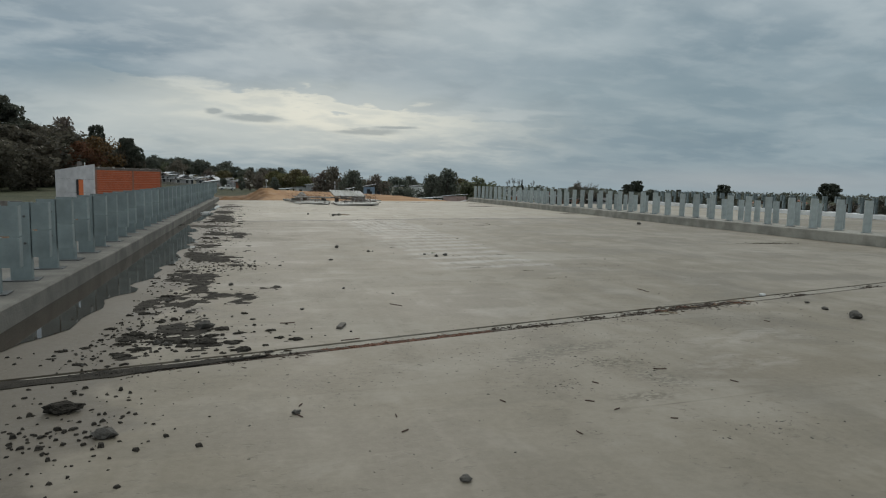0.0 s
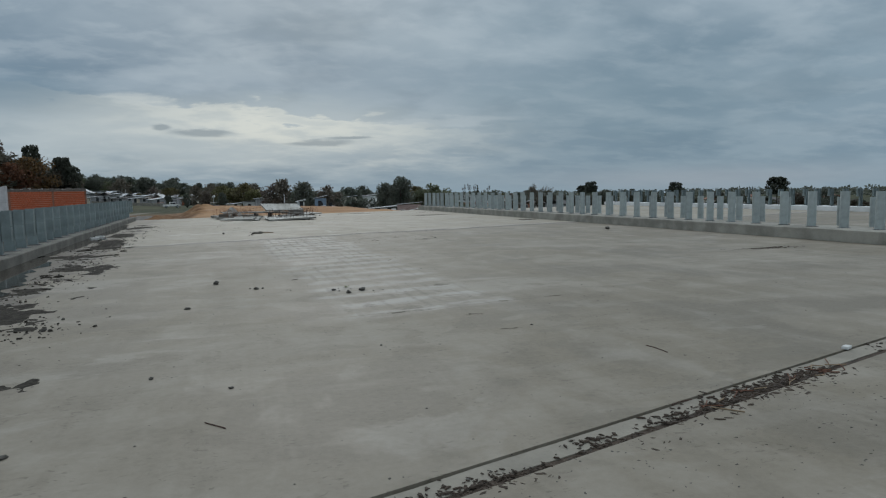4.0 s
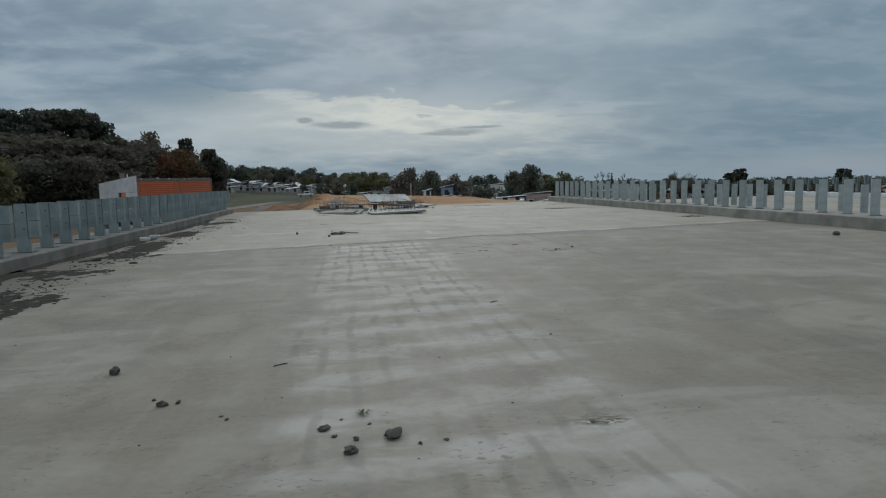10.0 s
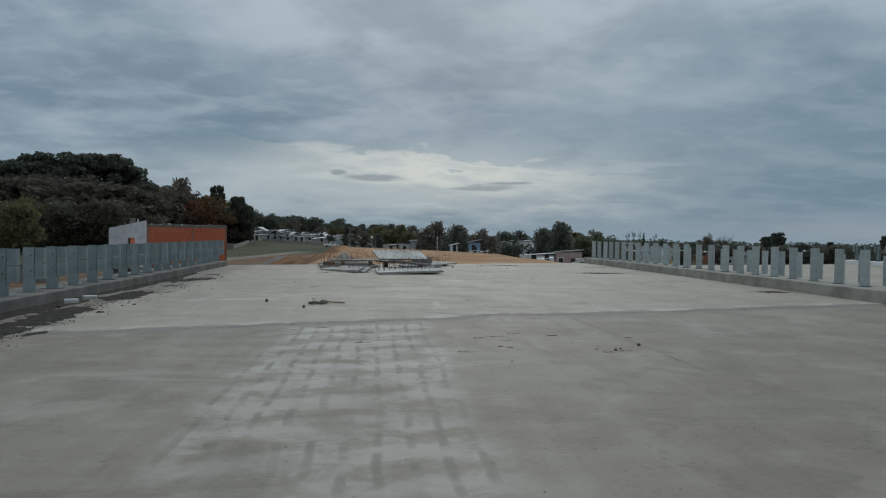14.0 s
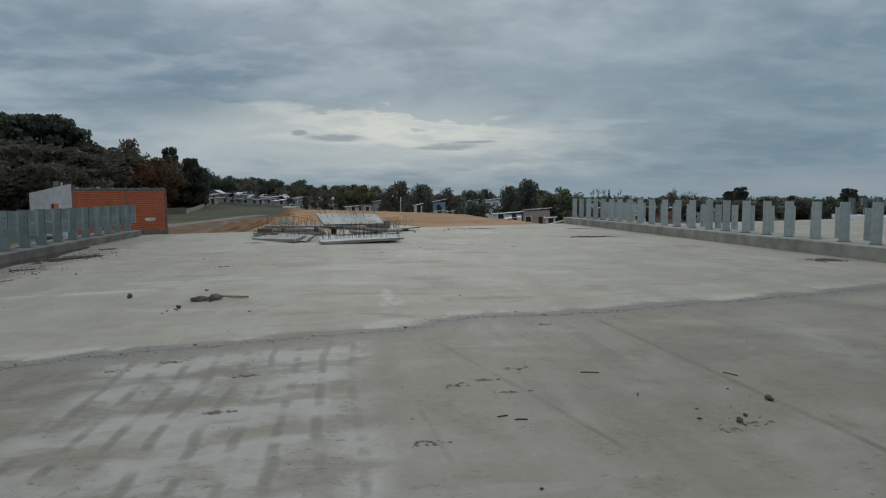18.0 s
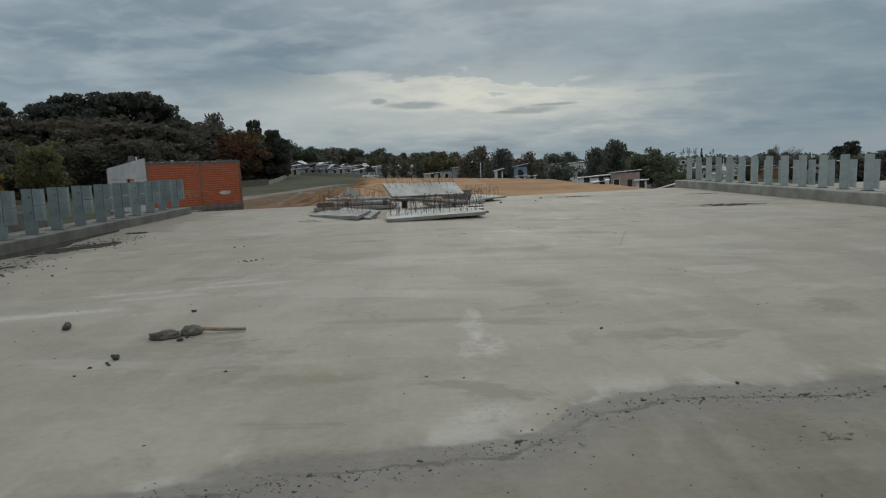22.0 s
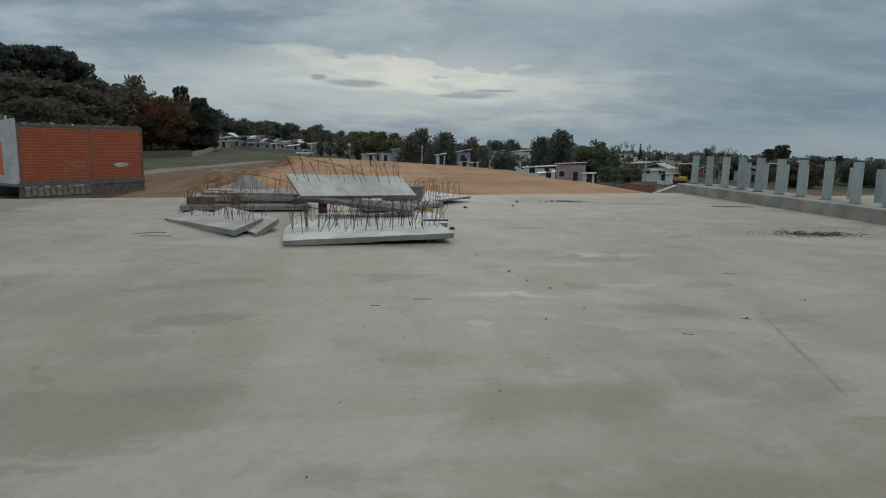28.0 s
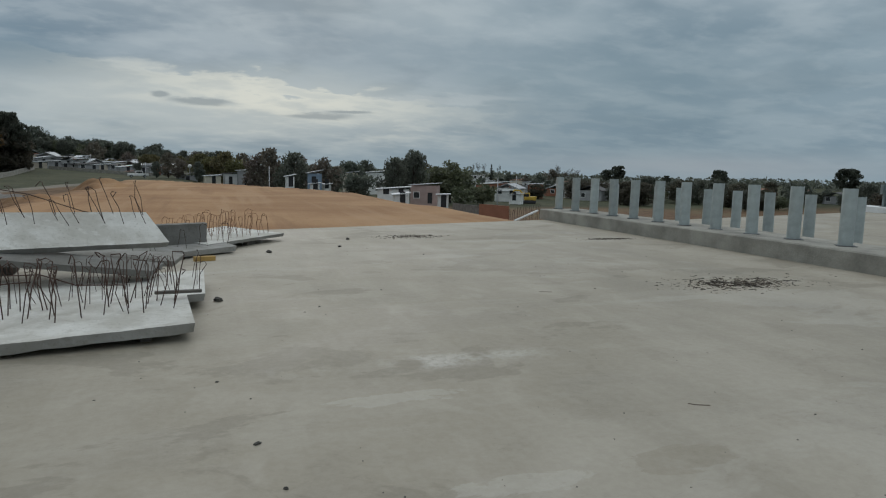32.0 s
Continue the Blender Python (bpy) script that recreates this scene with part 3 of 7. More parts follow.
M_SLAB = slab_material("precast_concrete", 1.02)
M_SLAB_OLD = slab_material("old_precast_concrete", 0.52)
M_SLAB_GREY = slab_material("grey_precast_concrete", 0.74)
# precast concrete toned down, shade painted in for faces off the top
M_SLAB_SHADED = slab_material("shaded_slab_side", 0.56)
M_SLAB_DARK = slab_material("dark_precast_concrete", 0.33)
M_REBAR_RED = simple("red_rusty_rebar", (0.215, 0.098, 0.050), 0.88, 0.05, 0.3, 20, 120, 0.5, 0.002)
M_REBAR = simple("rusty_rebar", (0.085, 0.050, 0.038), 0.85, 0.1, 0.3, 20, 120, 0.5, 0.002)
M_STONE = simple("grey_stone", (0.092, 0.085, 0.074), 0.9, 0, 0.3, 14, 80, 0.6, 0.01)
M_SOIL_ORANGE = soil_material()
M_GROUND = ground_material()
M_BRICK = simple("orange_hollow_brick", (0.43, 0.105, 0.045), 0.9, 0, 0.2, 5, 40, 0.4, 0.01)
M_FOOTING = simple("footing_blocks", (0.175, 0.150, 0.122), 0.95, 0, 0.3, 3.0, 25, 0.7, 0.02)
M_FOOTING_BLOCK = simple("pale_footing_blocks", (0.285, 0.262, 0.222), 0.95, 0, 0.35, 4.0, 25, 0.7, 0.02)
M_BRICK_WORN = simple("worn_hollow_brick", (0.45, 0.165, 0.09), 0.95, 0, 0.4, 9, 40, 0.6, 0.015)
M_MORTAR = simple("grey_mortar", (0.46, 0.27, 0.19), 0.95, 0, 0.2, 4, 40, 0.5, 0.01)
M_RENDER = simple("grey_render", (0.56, 0.56, 0.57), 0.9, 0, 0.14, 1.2, 20, 0.3, 0.01)
M_BAND = simple("rough_concrete_band", (0.17, 0.155, 0.14), 0.95, 0, 0.25, 2.2, 25, 0.6, 0.02)
M_DARK = simple("dark_opening", (0.02, 0.02, 0.022), 0.6, 0, 0.2)
M_WHITE = simple("white_paint", (0.72, 0.72, 0.70), 0.8, 0, 0.10, 1.5, 20)
M_BARK = simple("bark", (0.075, 0.06, 0.048), 0.95, 0, 0.3, 8, 40, 0.8, 0.03)


# ---------------------------------------------------------------- mesh helpers
def mesh_of(bm, name, smooth=False):
    me = bpy.data.meshes.new(name)
    bm.normal_update()
    bm.to_mesh(me)
    bm.free()
    if smooth:
        me.polygons.foreach_set("use_smooth", [True] * len(me.polygons))
    return me


def raw_mesh(name, verts, faces, smooth=False):
    me = bpy.data.meshes.new(name)
    me.from_pydata(verts, [], faces)
    if smooth:
        me.polygons.foreach_set("use_smooth", [True] * len(me.polygons))
    return me


def part(name, bm, material, parent=None, label="", smooth=False):
    me = bm if isinstance(bm, bpy.types.Mesh) else mesh_of(bm, name, smooth)
    if material and not me.materials:
        me.materials.append(material)
    ob = new(name, me)
    if parent:
        ob.parent = parent
    if label:
        ob["label"] = label
    return ob


def empty(name, label, category, group="", kind=""):
    ob = new(name)
    ob.empty_display_size = 0.2
    return tagged(ob, label, category, group, kind)


def box(bm, x0, x1, y0, y1, z0, z1, bevel=0.0):
    r = bmesh.ops.create_cube(bm, size=1.0)
    for v in r["verts"]:
        v.co = Vector(((x0 + x1) / 2 + v.co.x * (x1 - x0), (y0 + y1) / 2 + v.co.y * (y1 - y0), (z0 + z1) / 2 + v.co.z * (z1 - z0)))
    if bevel:
        edges = {e for v in r["verts"] for e in v.link_edges}
        bmesh.ops.bevel(bm, geom=list(edges), offset=bevel, segments=2, affect="EDGES", profile=0.6)
    return bm


def boxed(x0, x1, y0, y1, z0, z1, bevel=0.0):
    return box(bmesh.new(), x0, x1, y0, y1, z0, z1, bevel)


def prism(bm, outline, z0, z1):
    """An upright prism on an outline of (x, y) corners, counter-clockwise."""
    lo = [bm.verts.new((x, y, z0)) for x, y in outline]
    hi = [bm.verts.new((x, y, z1)) for x, y in outline]
    n = len(outline)
    bm.faces.new(hi)
    bm.faces.new(lo[::-1])
    for i in range(n):
        bm.faces.new((lo[i], lo[(i + 1) % n], hi[(i + 1) % n], hi[i]))
    return bm


def tube(points, radius, sides=6, taper=1.0):
    """Verts and faces of a tube along points."""
    verts, faces = [], []
    pts = [Vector(p) for p in points]
    for i, p in enumerate(pts):
        d = (pts[min(i + 1, len(pts) - 1)] - pts[max(i - 1, 0)]).normalized()
        a = d.cross(Vector((0.31, 0.17, 0.93)))
        a = a.normalized() if a.length > 1e-4 else d.orthogonal().normalized()
        b = d.cross(a)
        r = radius * (1 + (taper - 1) * i / (len(pts) - 1))
        for k in range(sides):
            w = 2 * math.pi * k / sides
            verts.append(tuple(p + a * (r * math.cos(w)) + b * (r * math.sin(w))))
    for i in range(len(pts) - 1):
        for k in range(sides):
            k2 = (k + 1) % sides
            faces.append((i * sides + k, i * sides + k2, (i + 1) * sides + k2, (i + 1) * sides + k))
    faces.append(tuple(range(sides))[::-1])
    faces.append(tuple((len(pts) - 1) * sides + k for k in range(sides)))
    return verts, faces


# ---------------------------------------------------------------- the bridge
SKEW = 0.25
JOINT_1, JOINT_2, DECK_END = 5.97, 25.5, 48.1
X_LEFT, X_RIGHT = -2.45, 17.42


def skewed(y0, x):
    return y0 + SKEW * x


def deck(name, y0, y1, x0, x1, label, mat, z1=0.0):
    bm = bmesh.new()
    prism(bm, [(x0, skewed(y0, x0)), (x1, skewed(y0, x1)), (x1, skewed(y1, x1)), (x0, skewed(y1, x0))], z1 - 0.45, z1)
    return tagged(part(name, bm, mat), label, "bridge deck", kind="structure")


def joint_edge(x):
    """The uneven near edge of the last span."""
    step = 0.36 / (1 + math.exp((6.48 - x) / 0.10)) / (1 + math.exp((x - 7.95) / 0.32)) + 0.16 / (1 + math.exp((3.4 - x) / 0.4))
    return 25.28 + 0.218 * x + step + 0.07 * noise.noise((x * 0.8, 3, 1)) + 0.05 * noise.noise((x * 2.6, 5, 1)) + 0.025 * noise.noise((x * 8.5, 7, 1)) + 0.012 * noise.noise((x * 23, 9, 1))


deck("deck_1", -26, JOINT_1 - 0.14, -3.7, 18.8, "dusty grey concrete bridge deck span before the joint", M_DECK)
deck("deck_2", JOINT_1 + 0.14, JOINT_2 + 0.6, -3.7, 18.8, "grey concrete bridge deck with pale finishing prints", M_DECK)
_bm = bmesh.new()
_near = [(-3.7 + 22.5 * i / 400, joint_edge(-3.7 + 22.5 * i / 400)) for i in range(401)]
prism(_bm, [(x, y + 0.05) for x, y in _near] + [(18.8, skewed(DECK_END, 18.8)), (-3.7, skewed(DECK_END, -3.7))], -0.44, 0.004)
_lip = [(_bm.verts.new((x, y - 0.03 + 0.03 * noise.noise((x * 5, 1, 8)), -0.002)), _bm.verts.new((x, y + 0.05, 0.004))) for x, y in _near]
for _a, _c in zip(_lip, _lip[1:]):
    _bm.faces.new((_a[0], _c[0], _c[1], _a[1]))
tagged(part("deck_3", _bm, M_DECK), "pale smooth concrete bridge deck span", "bridge deck", kind="structure")
deck("deck_4", -26, DECK_END + 0.3, 19.1, 39.8, "pale concrete deck of the second carriageway", M_DECK, -0.2)


def kerb(name, x0, x1, y0, y1, z0, z1, label, mat=None):
    """A cast kerb with slightly uneven edges."""
    bm = bmesh.new()
    n = int((y1 - y0) / 0.75)
    rings = []
    for i in range(n + 1):
        y = y0 + (y1 - y0) * i / n
        w = lambda s: noise.noise((x0 + s, y * 0.45, s)) * 0.018 + noise.noise((s, y * 1.9, 4)) * 0.006
        c = 0.022
        prof = [(x0 + w(1), z0), (x0 + w(1), z1 - c + w(5)), (x0 + c + w(1), z1 + w(5)), (x1 - c + w(2), z1 + w(6)), (x1 + w(2), z1 - c + w(6)), (x1 + w(2), z0)]
        rings.append([bm.verts.new((px, y, pz)) for px, pz in prof])
    for a, b in zip(rings, rings[1:]):
        for k in range(5):
            bm.faces.new((a[k], a[k + 1], b[k + 1], b[k]))
    bm.faces.new(rings[0])
    bm.faces.new(rings[-1][::-1])
    bmesh.ops.recalc_face_normals(bm, faces=bm.faces)
    return tagged(part(name, bm, mat or M_KERB), label, "kerb", kind="structure")


KERB_Z, KERB_R = 0.24, 0.33
kerb("kerb_left", -3.7, X_LEFT, -24, 46.7, 0.004, KERB_Z, "rough grey concrete kerb with damp foot and posts on it")
kerb("kerb_right", X_RIGHT, 18.8, -22, 52.8, 0.004, KERB_R, "weathered grey concrete kerb under galvanised posts", M_KERB_PALE)
kerb("kerb_far_1", 19.1, 20.4, -20, 53.4, -0.196, 0.14, "grey concrete kerb of the second carriageway", M_KERB_PALE)
kerb("kerb_far_2", 38.6, 39.8, -16, 58.6, -0.196, 0.10, "near-white concrete far kerb of the second carriageway", M_NEAR_WHITE)


def channel(w, d, t, r, z0, z1, seg=4):
    """A folded U section, web towards -y, open towards +y."""
    outer, inner = [(-w / 2, d)], [(-w / 2 + t, d)]
    for s in (-1, 1):
        for i in range(seg + 1):
            a = math.pi / 2 * (i / seg if s < 0 else 1 - i / seg)
            outer.append((s * (w / 2 - r + r * math.cos(a)), r - r * math.sin(a)))
            inner.append((s * (w / 2 - r + (r - t) * math.cos(a)), r - (r - t) * math.sin(a)))
    outer.append((w / 2, d)), inner.append((w / 2 - t, d))
    bm = bmesh.new()
    n = len(outer)
    ring = lambda pts, z: [bm.verts.new((x, y, z)) for x, y in pts]
    ol, oh, il, ih = ring(outer, z0), ring(outer, z1), ring(inner, z0), ring(inner, z1)
    for i in range(n - 1):
        bm.faces.new((ol[i], ol[i + 1], oh[i + 1], oh[i]))
        bm.faces.new((il[i + 1], il[i], ih[i], ih[i + 1]))
        bm.faces.new((oh[i], oh[i + 1], ih[i + 1], ih[i]))
        bm.faces.new((ol[i + 1], ol[i], il[i], il[i + 1]))
    for i in (0, n - 1):
        bm.faces.new((ol[i], oh[i], ih[i], il[i]))
    bmesh.ops.recalc_face_normals(bm, faces=bm.faces)
    return bm


def blocked_post():
    """A guardrail post with its two spacer blocks on the road side."""
    post = empty("guardrail_post", "galvanised steel guardrail post with spacer blocks, bolted on the kerb", "guardrail post", "guardrail posts on the kerb")
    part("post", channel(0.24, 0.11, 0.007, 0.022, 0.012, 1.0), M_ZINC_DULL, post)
    part("base_plate", boxed(-0.20, 0.20, -0.07, 0.21, 0.0, 0.014, 0.003), M_PLATE, post, "dark steel base plate")
    for z0, z1 in ((0.30, 0.635), (0.655, 0.995)):
        bm = channel(0.20, 0.13, 0.006, 0.016, z0, z1)
        for v in bm.verts:
            v.co.x += 0.228
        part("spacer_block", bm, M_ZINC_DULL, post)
    for z in (0.48, 0.82):
        b = bmesh.new()
        bmesh.ops.create_cone(b, cap_ends=True, segments=6, radius1=0.016, radius2=0.016, depth=0.03, matrix=pose(0.06, -0.012, z, 90))
        part("bolt", b, M_PLATE, post)
    return post


def plain_post(h, w=0.20):
    post = empty("guardrail_post", "plain galvanised steel guardrail post bolted on the kerb", "guardrail post", "plain posts on the kerb")
    part("post", channel(w, 0.15, 0.007, w / 2 - 0.002, 0.012, h, 9), M_ZINC, post)
    part("base_plate", boxed(-0.15, 0.15, -0.04, 0.20, 0.0, 0.014, 0.003), M_PLATE, post, "dark steel base plate")
    return post


def top_block_post():
    """A guardrail post that carries one spacer block at its head."""
    post = empty("guardrail_post", "galvanised post with a spacer block on the far kerb", "guardrail post", "posts on the far kerb")
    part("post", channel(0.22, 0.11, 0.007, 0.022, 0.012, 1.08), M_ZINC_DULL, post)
    part("base_plate", boxed(-0.19, 0.19, -0.07, 0.21, 0.0, 0.014, 0.003), M_PLATE, post, "dark steel base plate")
    bm = channel(0.20, 0.13, 0.006, 0.016, 0.62, 1.1)
    for v in bm.verts:
        v.co.x += 0.218
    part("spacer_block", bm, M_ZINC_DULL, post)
    return post


def row_of_posts(make, x, ys, z, spin):
    first = make()
    rnd = random.Random(round(x * 10))
    for i, y in enumerate(ys):
        m = pose(x + rnd.uniform(-0.02, 0.02), y + rnd.uniform(-0.03, 0.03), z, rnd.uniform(-1, 1), rnd.uniform(-0.8, 0.8), spin + rnd.uniform(-4, 4))
        if i == 0:
            first.matrix_basis = m
        else:
            copy_thing(first, m)




def paced(anchors, first, last):
    """Places along a row, evenly between the anchors (number, y) and beyond them."""
    out = []
    for i in range(first, last):
        for (a, ya), (b, yb) in zip(anchors, anchors[1:]):
            if i <= b or (b, yb) == anchors[-1]:
                out.append(ya + (yb - ya) * (i - a) / (b - a))
                break
    return out


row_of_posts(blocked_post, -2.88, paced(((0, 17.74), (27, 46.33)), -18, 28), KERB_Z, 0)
row_of_posts(lambda: plain_post(1.0, 0.23), 17.95, paced(((0, 25.47), (12, 37.60), (19, 44.85), (27, 52.62)), -23, 28), KERB_R, -40)
row_of_posts(lambda: plain_post(1.0, 0.22), 19.6, paced(((0, 27.69), (7, 34.63), (14, 41.70), (18, 45.95), (24, 52.0)), -24, 25), 0.14, -40)
row_of_posts(top_block_post, 39.2, paced(((0, 44.85), (12, 56.51)), -38, 14), 0.10, 180)


# ---------------------------------------------------------------- ground
def smooth_step(v, a, b):
    t = min(1.0, max(0.0, (v - a) / (b - a)))
    return t * t * (3 - 2 * t)


def ground_z(x, y):
    d = math.hypot(x, y)
    s = x - 0.05 * max(0.0, y - 70)
    left = smooth_step(s, 14, -8) * smooth_step(y, 25, 60)
    right = -5.4 - 1.4 * smooth_step(d, 90, 220)
    z = right + (-2.75 - right) * left
    z += 6.5 * smooth_step(-x / max(40.0, y), -0.02, 0.26) * smooth_step(d, 170, 400)
    z += 2.2 * smooth_step(d, 220, 500) * (1 - left)
    return z + 0.22 * noise.noise((x * 0.05, y * 0.05, 0)) * smooth_step(d, 60, 120) - (6.0 + 32.0 * smooth_step(x / max(d, 1.0), 0.30, 0.58)) * smooth_step(d, 420, 2600)


def grid_sheet(name, xs, ys, zf, mat):
    verts = [(x, y, zf(x, y)) for y in ys for x in xs]
    w = len(xs)
    faces = [(j * w + i, j * w + i + 1, (j + 1) * w + i + 1, (j + 1) * w + i) for j in range(len(ys) - 1) for i in range(w - 1)]
    me = raw_mesh(name, verts, faces, True)
    me.materials.append(mat)
    return new(name, me)


def spread(reach, n, power, about=0.0):
    return [about + math.copysign(abs(s) ** power, s) * reach for s in [-1 + 2 * i / n for i in range(n + 1)]]


tagged(grid_sheet("ground", spread(3000, 120, 3.0), spread(3200, 130, 3.0, 70.0), ground_z, M_GROUND), "grass and bare earth running to the horizon", "ground", kind="structure")


def bank_edge(y):
    """Right-hand edge of the made-up bank at y."""
    return 17.0 - 0.6 * smooth_step(y, 54, 72) - 15.5 * smooth_step(y, 70, 108) ** 1.2


def bank_z(x, y):
    top = -0.10 + 0.03 * noise.noise((x * 0.2, y * 0.2, 3)) - 5.0 * smooth_step(y, 96, 170)
    r = x - bank_edge(y)
    edge = 1.2 - 0.015 * (y - 50) + 0.9 * noise.noise((y * 0.12, 2, 5))
    l = edge - x
    z = top
    if r > 0:
        z -= r * 0.6
    if l > 0:
        z -= min(l * 0.42, 0.8) + max(0.0, l - 2) * 0.17
        z += 0.22 * noise.noise((x * 0.35, y * 0.35, 8)) * min(1, l)
    return z


def bank():
    ys = [i * 0.8 for i in range(0, 71)] + [56 + i * 3 for i in range(1, 31)]
    xs = [-34, -31] + [-28 + i * 0.8 for i in range(0, 73)] + [32, 36]
    verts, faces = [], []
    for s in ys:
        for x in xs:
            y = skewed(DECK_END, x) + 0.02 + s
            verts.append((x, y, max(bank_z(x, y), ground_z(x, y) - 0.5)))
    w = len(xs)
    for j in range(len(ys) - 1):
        for i in range(w - 1):
            faces.append((j * w + i, j * w + i + 1, (j + 1) * w + i + 1, (j + 1) * w + i))
    me = raw_mesh("embankment", verts, faces, True)
    me.materials.append(M_SOIL_ORANGE)
    return tagged(new("embankment", me), "bare compacted orange soil embankment beyond the deck end", "embankment", kind="structure")


bank()
_bm = bmesh.new()
prism(_bm, [(-3.2, skewed(DECK_END - 1.2, -3.2)), (39.8, skewed(DECK_END - 1.2, 39.8)), (39.8, skewed(DECK_END, 39.8)), (-3.2, skewed(DECK_END, -3.2))], -7.5, -0.70)
tagged(part("abutment", _bm, M_KERB), "grey concrete abutment under the deck end", "abutment", kind="structure")
for _i, _y in enumerate((JOINT_1, JOINT_2)):
    _bm = bmesh.new()
    prism(_bm, [(-2.6, skewed(_y - 0.7, -2.6)), (39.0, skewed(_y - 0.7, 39.0)), (39.0, skewed(_y + 0.7, 39.0)), (-2.6, skewed(_y + 0.7, -2.6))], -7.5, -0.70)
    tagged(part("pier_%d" % (_i + 1), _bm, M_KERB), "grey concrete pier wall carrying the deck", "pier", kind="structure")


# ---------------------------------------------------------------- joints of the deck
def strip(name, x0, x1, off0, off1, z0, z1, joint, mat, label, category, wob=0.0, taper=False):
    """A ribbon along a joint, with ragged edges."""
    bm = bmesh.new()
    n = int((x1 - x0) / 0.12)
    lo, hi = [], []
    for i in range(n + 1):
        x = x0 + (x1 - x0) * i / n
        a = skewed(joint, x) + off0 + wob * (noise.noise((x * 1.7, off0, 1)) + 0.5 * noise.noise((x * 6, off0, 2)))
        b = skewed(joint, x) + off1 + wob * (noise.noise((x * 1.7, off1, 3)) + 0.5 * noise.noise((x * 6, off1, 4)))
        if taper:
            f = min(1.0, 3.5 * (x1 - x) / (x1 - x0)) * (0.75 + 0.5 * noise.noise((x * 2.2, 7, 7)))
            c = (a + b) / 2
            a, b = c + (a - c) * f, c + (b - c) * f
        b = max(b, a + 0.01)
        lo.append((bm.verts.new((x, a, z0)), bm.verts.new((x, b, z0))))
        hi.append((bm.verts.new((x, a, z1)), bm.verts.new((x, b, z1))))
    for i in range(n):
        bm.faces.new((hi[i][0], hi[i + 1][0], hi[i + 1][1], hi[i][1]))
        bm.faces.new((lo[i][0], lo[i + 1][0], hi[i + 1][0], hi[i][0]))
        bm.faces.new((hi[i][1], hi[i + 1][1], lo[i + 1][1], lo[i][1]))
    return tagged(part(name, bm, mat), label, category, kind="structure")


M_STRIP = simple("joint_fill_concrete", (0.285, 0.262, 0.218), 0.9, 0, 0.15, 2.5, 40, 0.4, 0.008)
M_MUD = simple("dark_mud", (0.056, 0.050, 0.042), 0.95, 0, 0.35, 7, 60, 1.0, 0.03, 0.12)
M_MUDDRY = simple("brown_mud", (0.066, 0.047, 0.033), 0.9, 0, 0.3, 7, 60, 0.9, 0.015)
M_DIRT = simple("brown_dirt", (0.195, 0.172, 0.135), 0.95, 0, 0.25, 9, 60, 0.8, 0.01)
M_RUSTBIT = simple("rusty_leaves_and_chips", (0.155, 0.074, 0.046), 0.9, 0, 0.4, 30, 90, 0.5, 0.01)
M_WOOD = simple("weathered_timber", (0.30, 0.22, 0.14), 0.85, 0, 0.25, 12, 90, 0.5, 0.004)
M_GREYWOOD = simple("grey_timber", (0.115, 0.103, 0.088), 0.9, 0, 0.2, 12, 90, 0.4, 0.004)
strip("joint_strip_pale_1", -3.6, 2.6, 0.005, 0.118, -0.40, -0.010, JOINT_1, M_STRIP, "stained mortar strip filling the bridge joint", "joint strip", 0.012)
strip("joint_strip_pale_2", 2.6, 18.7, -0.065, 0.118, -0.40, -0.010, JOINT_1, M_STRIP, "stained mortar strip filling the bridge joint", "joint strip", 0.012)
strip("joint_strip_mud_1", -2.44, 2.6, -0.139, 0.02, -0.30, -0.014, JOINT_1, M_MUDDRY, "brown mud lying in the groove of the joint", "mud", 0.016)
strip("joint_strip_mud_2", 2.6, 18.6, -0.139, -0.035, -0.30, -0.016, JOINT_1, M_MUDDRY, "brown mud lying in the groove of the joint", "mud", 0.016)
strip("joint_strip_mud_3", -2.44, 0.1, -0.170, 0.085, -0.30, 0.007, JOINT_1, M_MUD, "dark wet mud spread over the joint beside the kerb", "mud", 0.075, True)
strip("joint_strip_far", -2.4, 18.6, 0.110, 0.142, -0.30, -0.140, JOINT_1, M_MUD, "thin dark gap at the far side of the joint", "mud", 0.004)

# ---------------------------------------------------------------- loose stones, sticks and grit on the deck
def stone_mesh(seed, flat=0.6):
    bm = bmesh.new()
    bmesh.ops.create_icosphere(bm, subdivisions=2, radius=0.5)
    for v in bm.verts:
        n = v.co.normalized()
        k = 1 + 0.5 * noise.noise((n.x * 1.5 + seed * 7.1, n.y * 1.5, n.z * 1.5)) + 0.14 * noise.cell((n.x * 2.2 + seed, n.y * 2.2, n.z * 2.2))
        v.co = Vector((n.x * 0.5 * k * 1.15, n.y * 0.5 * k * 0.85, n.z * 0.5 * k * flat))
    low = min(v.co.z for v in bm.verts)
    cut = low + 0.12 * flat
    for v in bm.verts:
        v.co.z = max(v.co.z, cut) - cut
    me = mesh_of(bm, "stone")
    me.materials.append(M_STONE)
    return me


STONES = [stone_mesh(i, 0.5 + 0.12 * (i % 4)) for i in range(8)]
_rnd = random.Random(11)


def stone(x, y, size, label="grey broken stone lying on the concrete deck", group="loose stones on the deck", z=0.0):
    ob = new("stone", STONES[_rnd.randrange(8)])
    size *= 0.58 if size < 0.08 else 0.70
    ob.matrix_basis = pose(x, y, z + (0.002 if y > joint_edge(x) else -0.002), 0, 0, _rnd.uniform(0, 360)) @ Matrix.Diagonal((size, size * _rnd.uniform(0.8, 1.1), size * _rnd.uniform(0.7, 1.0), 1))
    return tagged(ob, label, "stone", group)


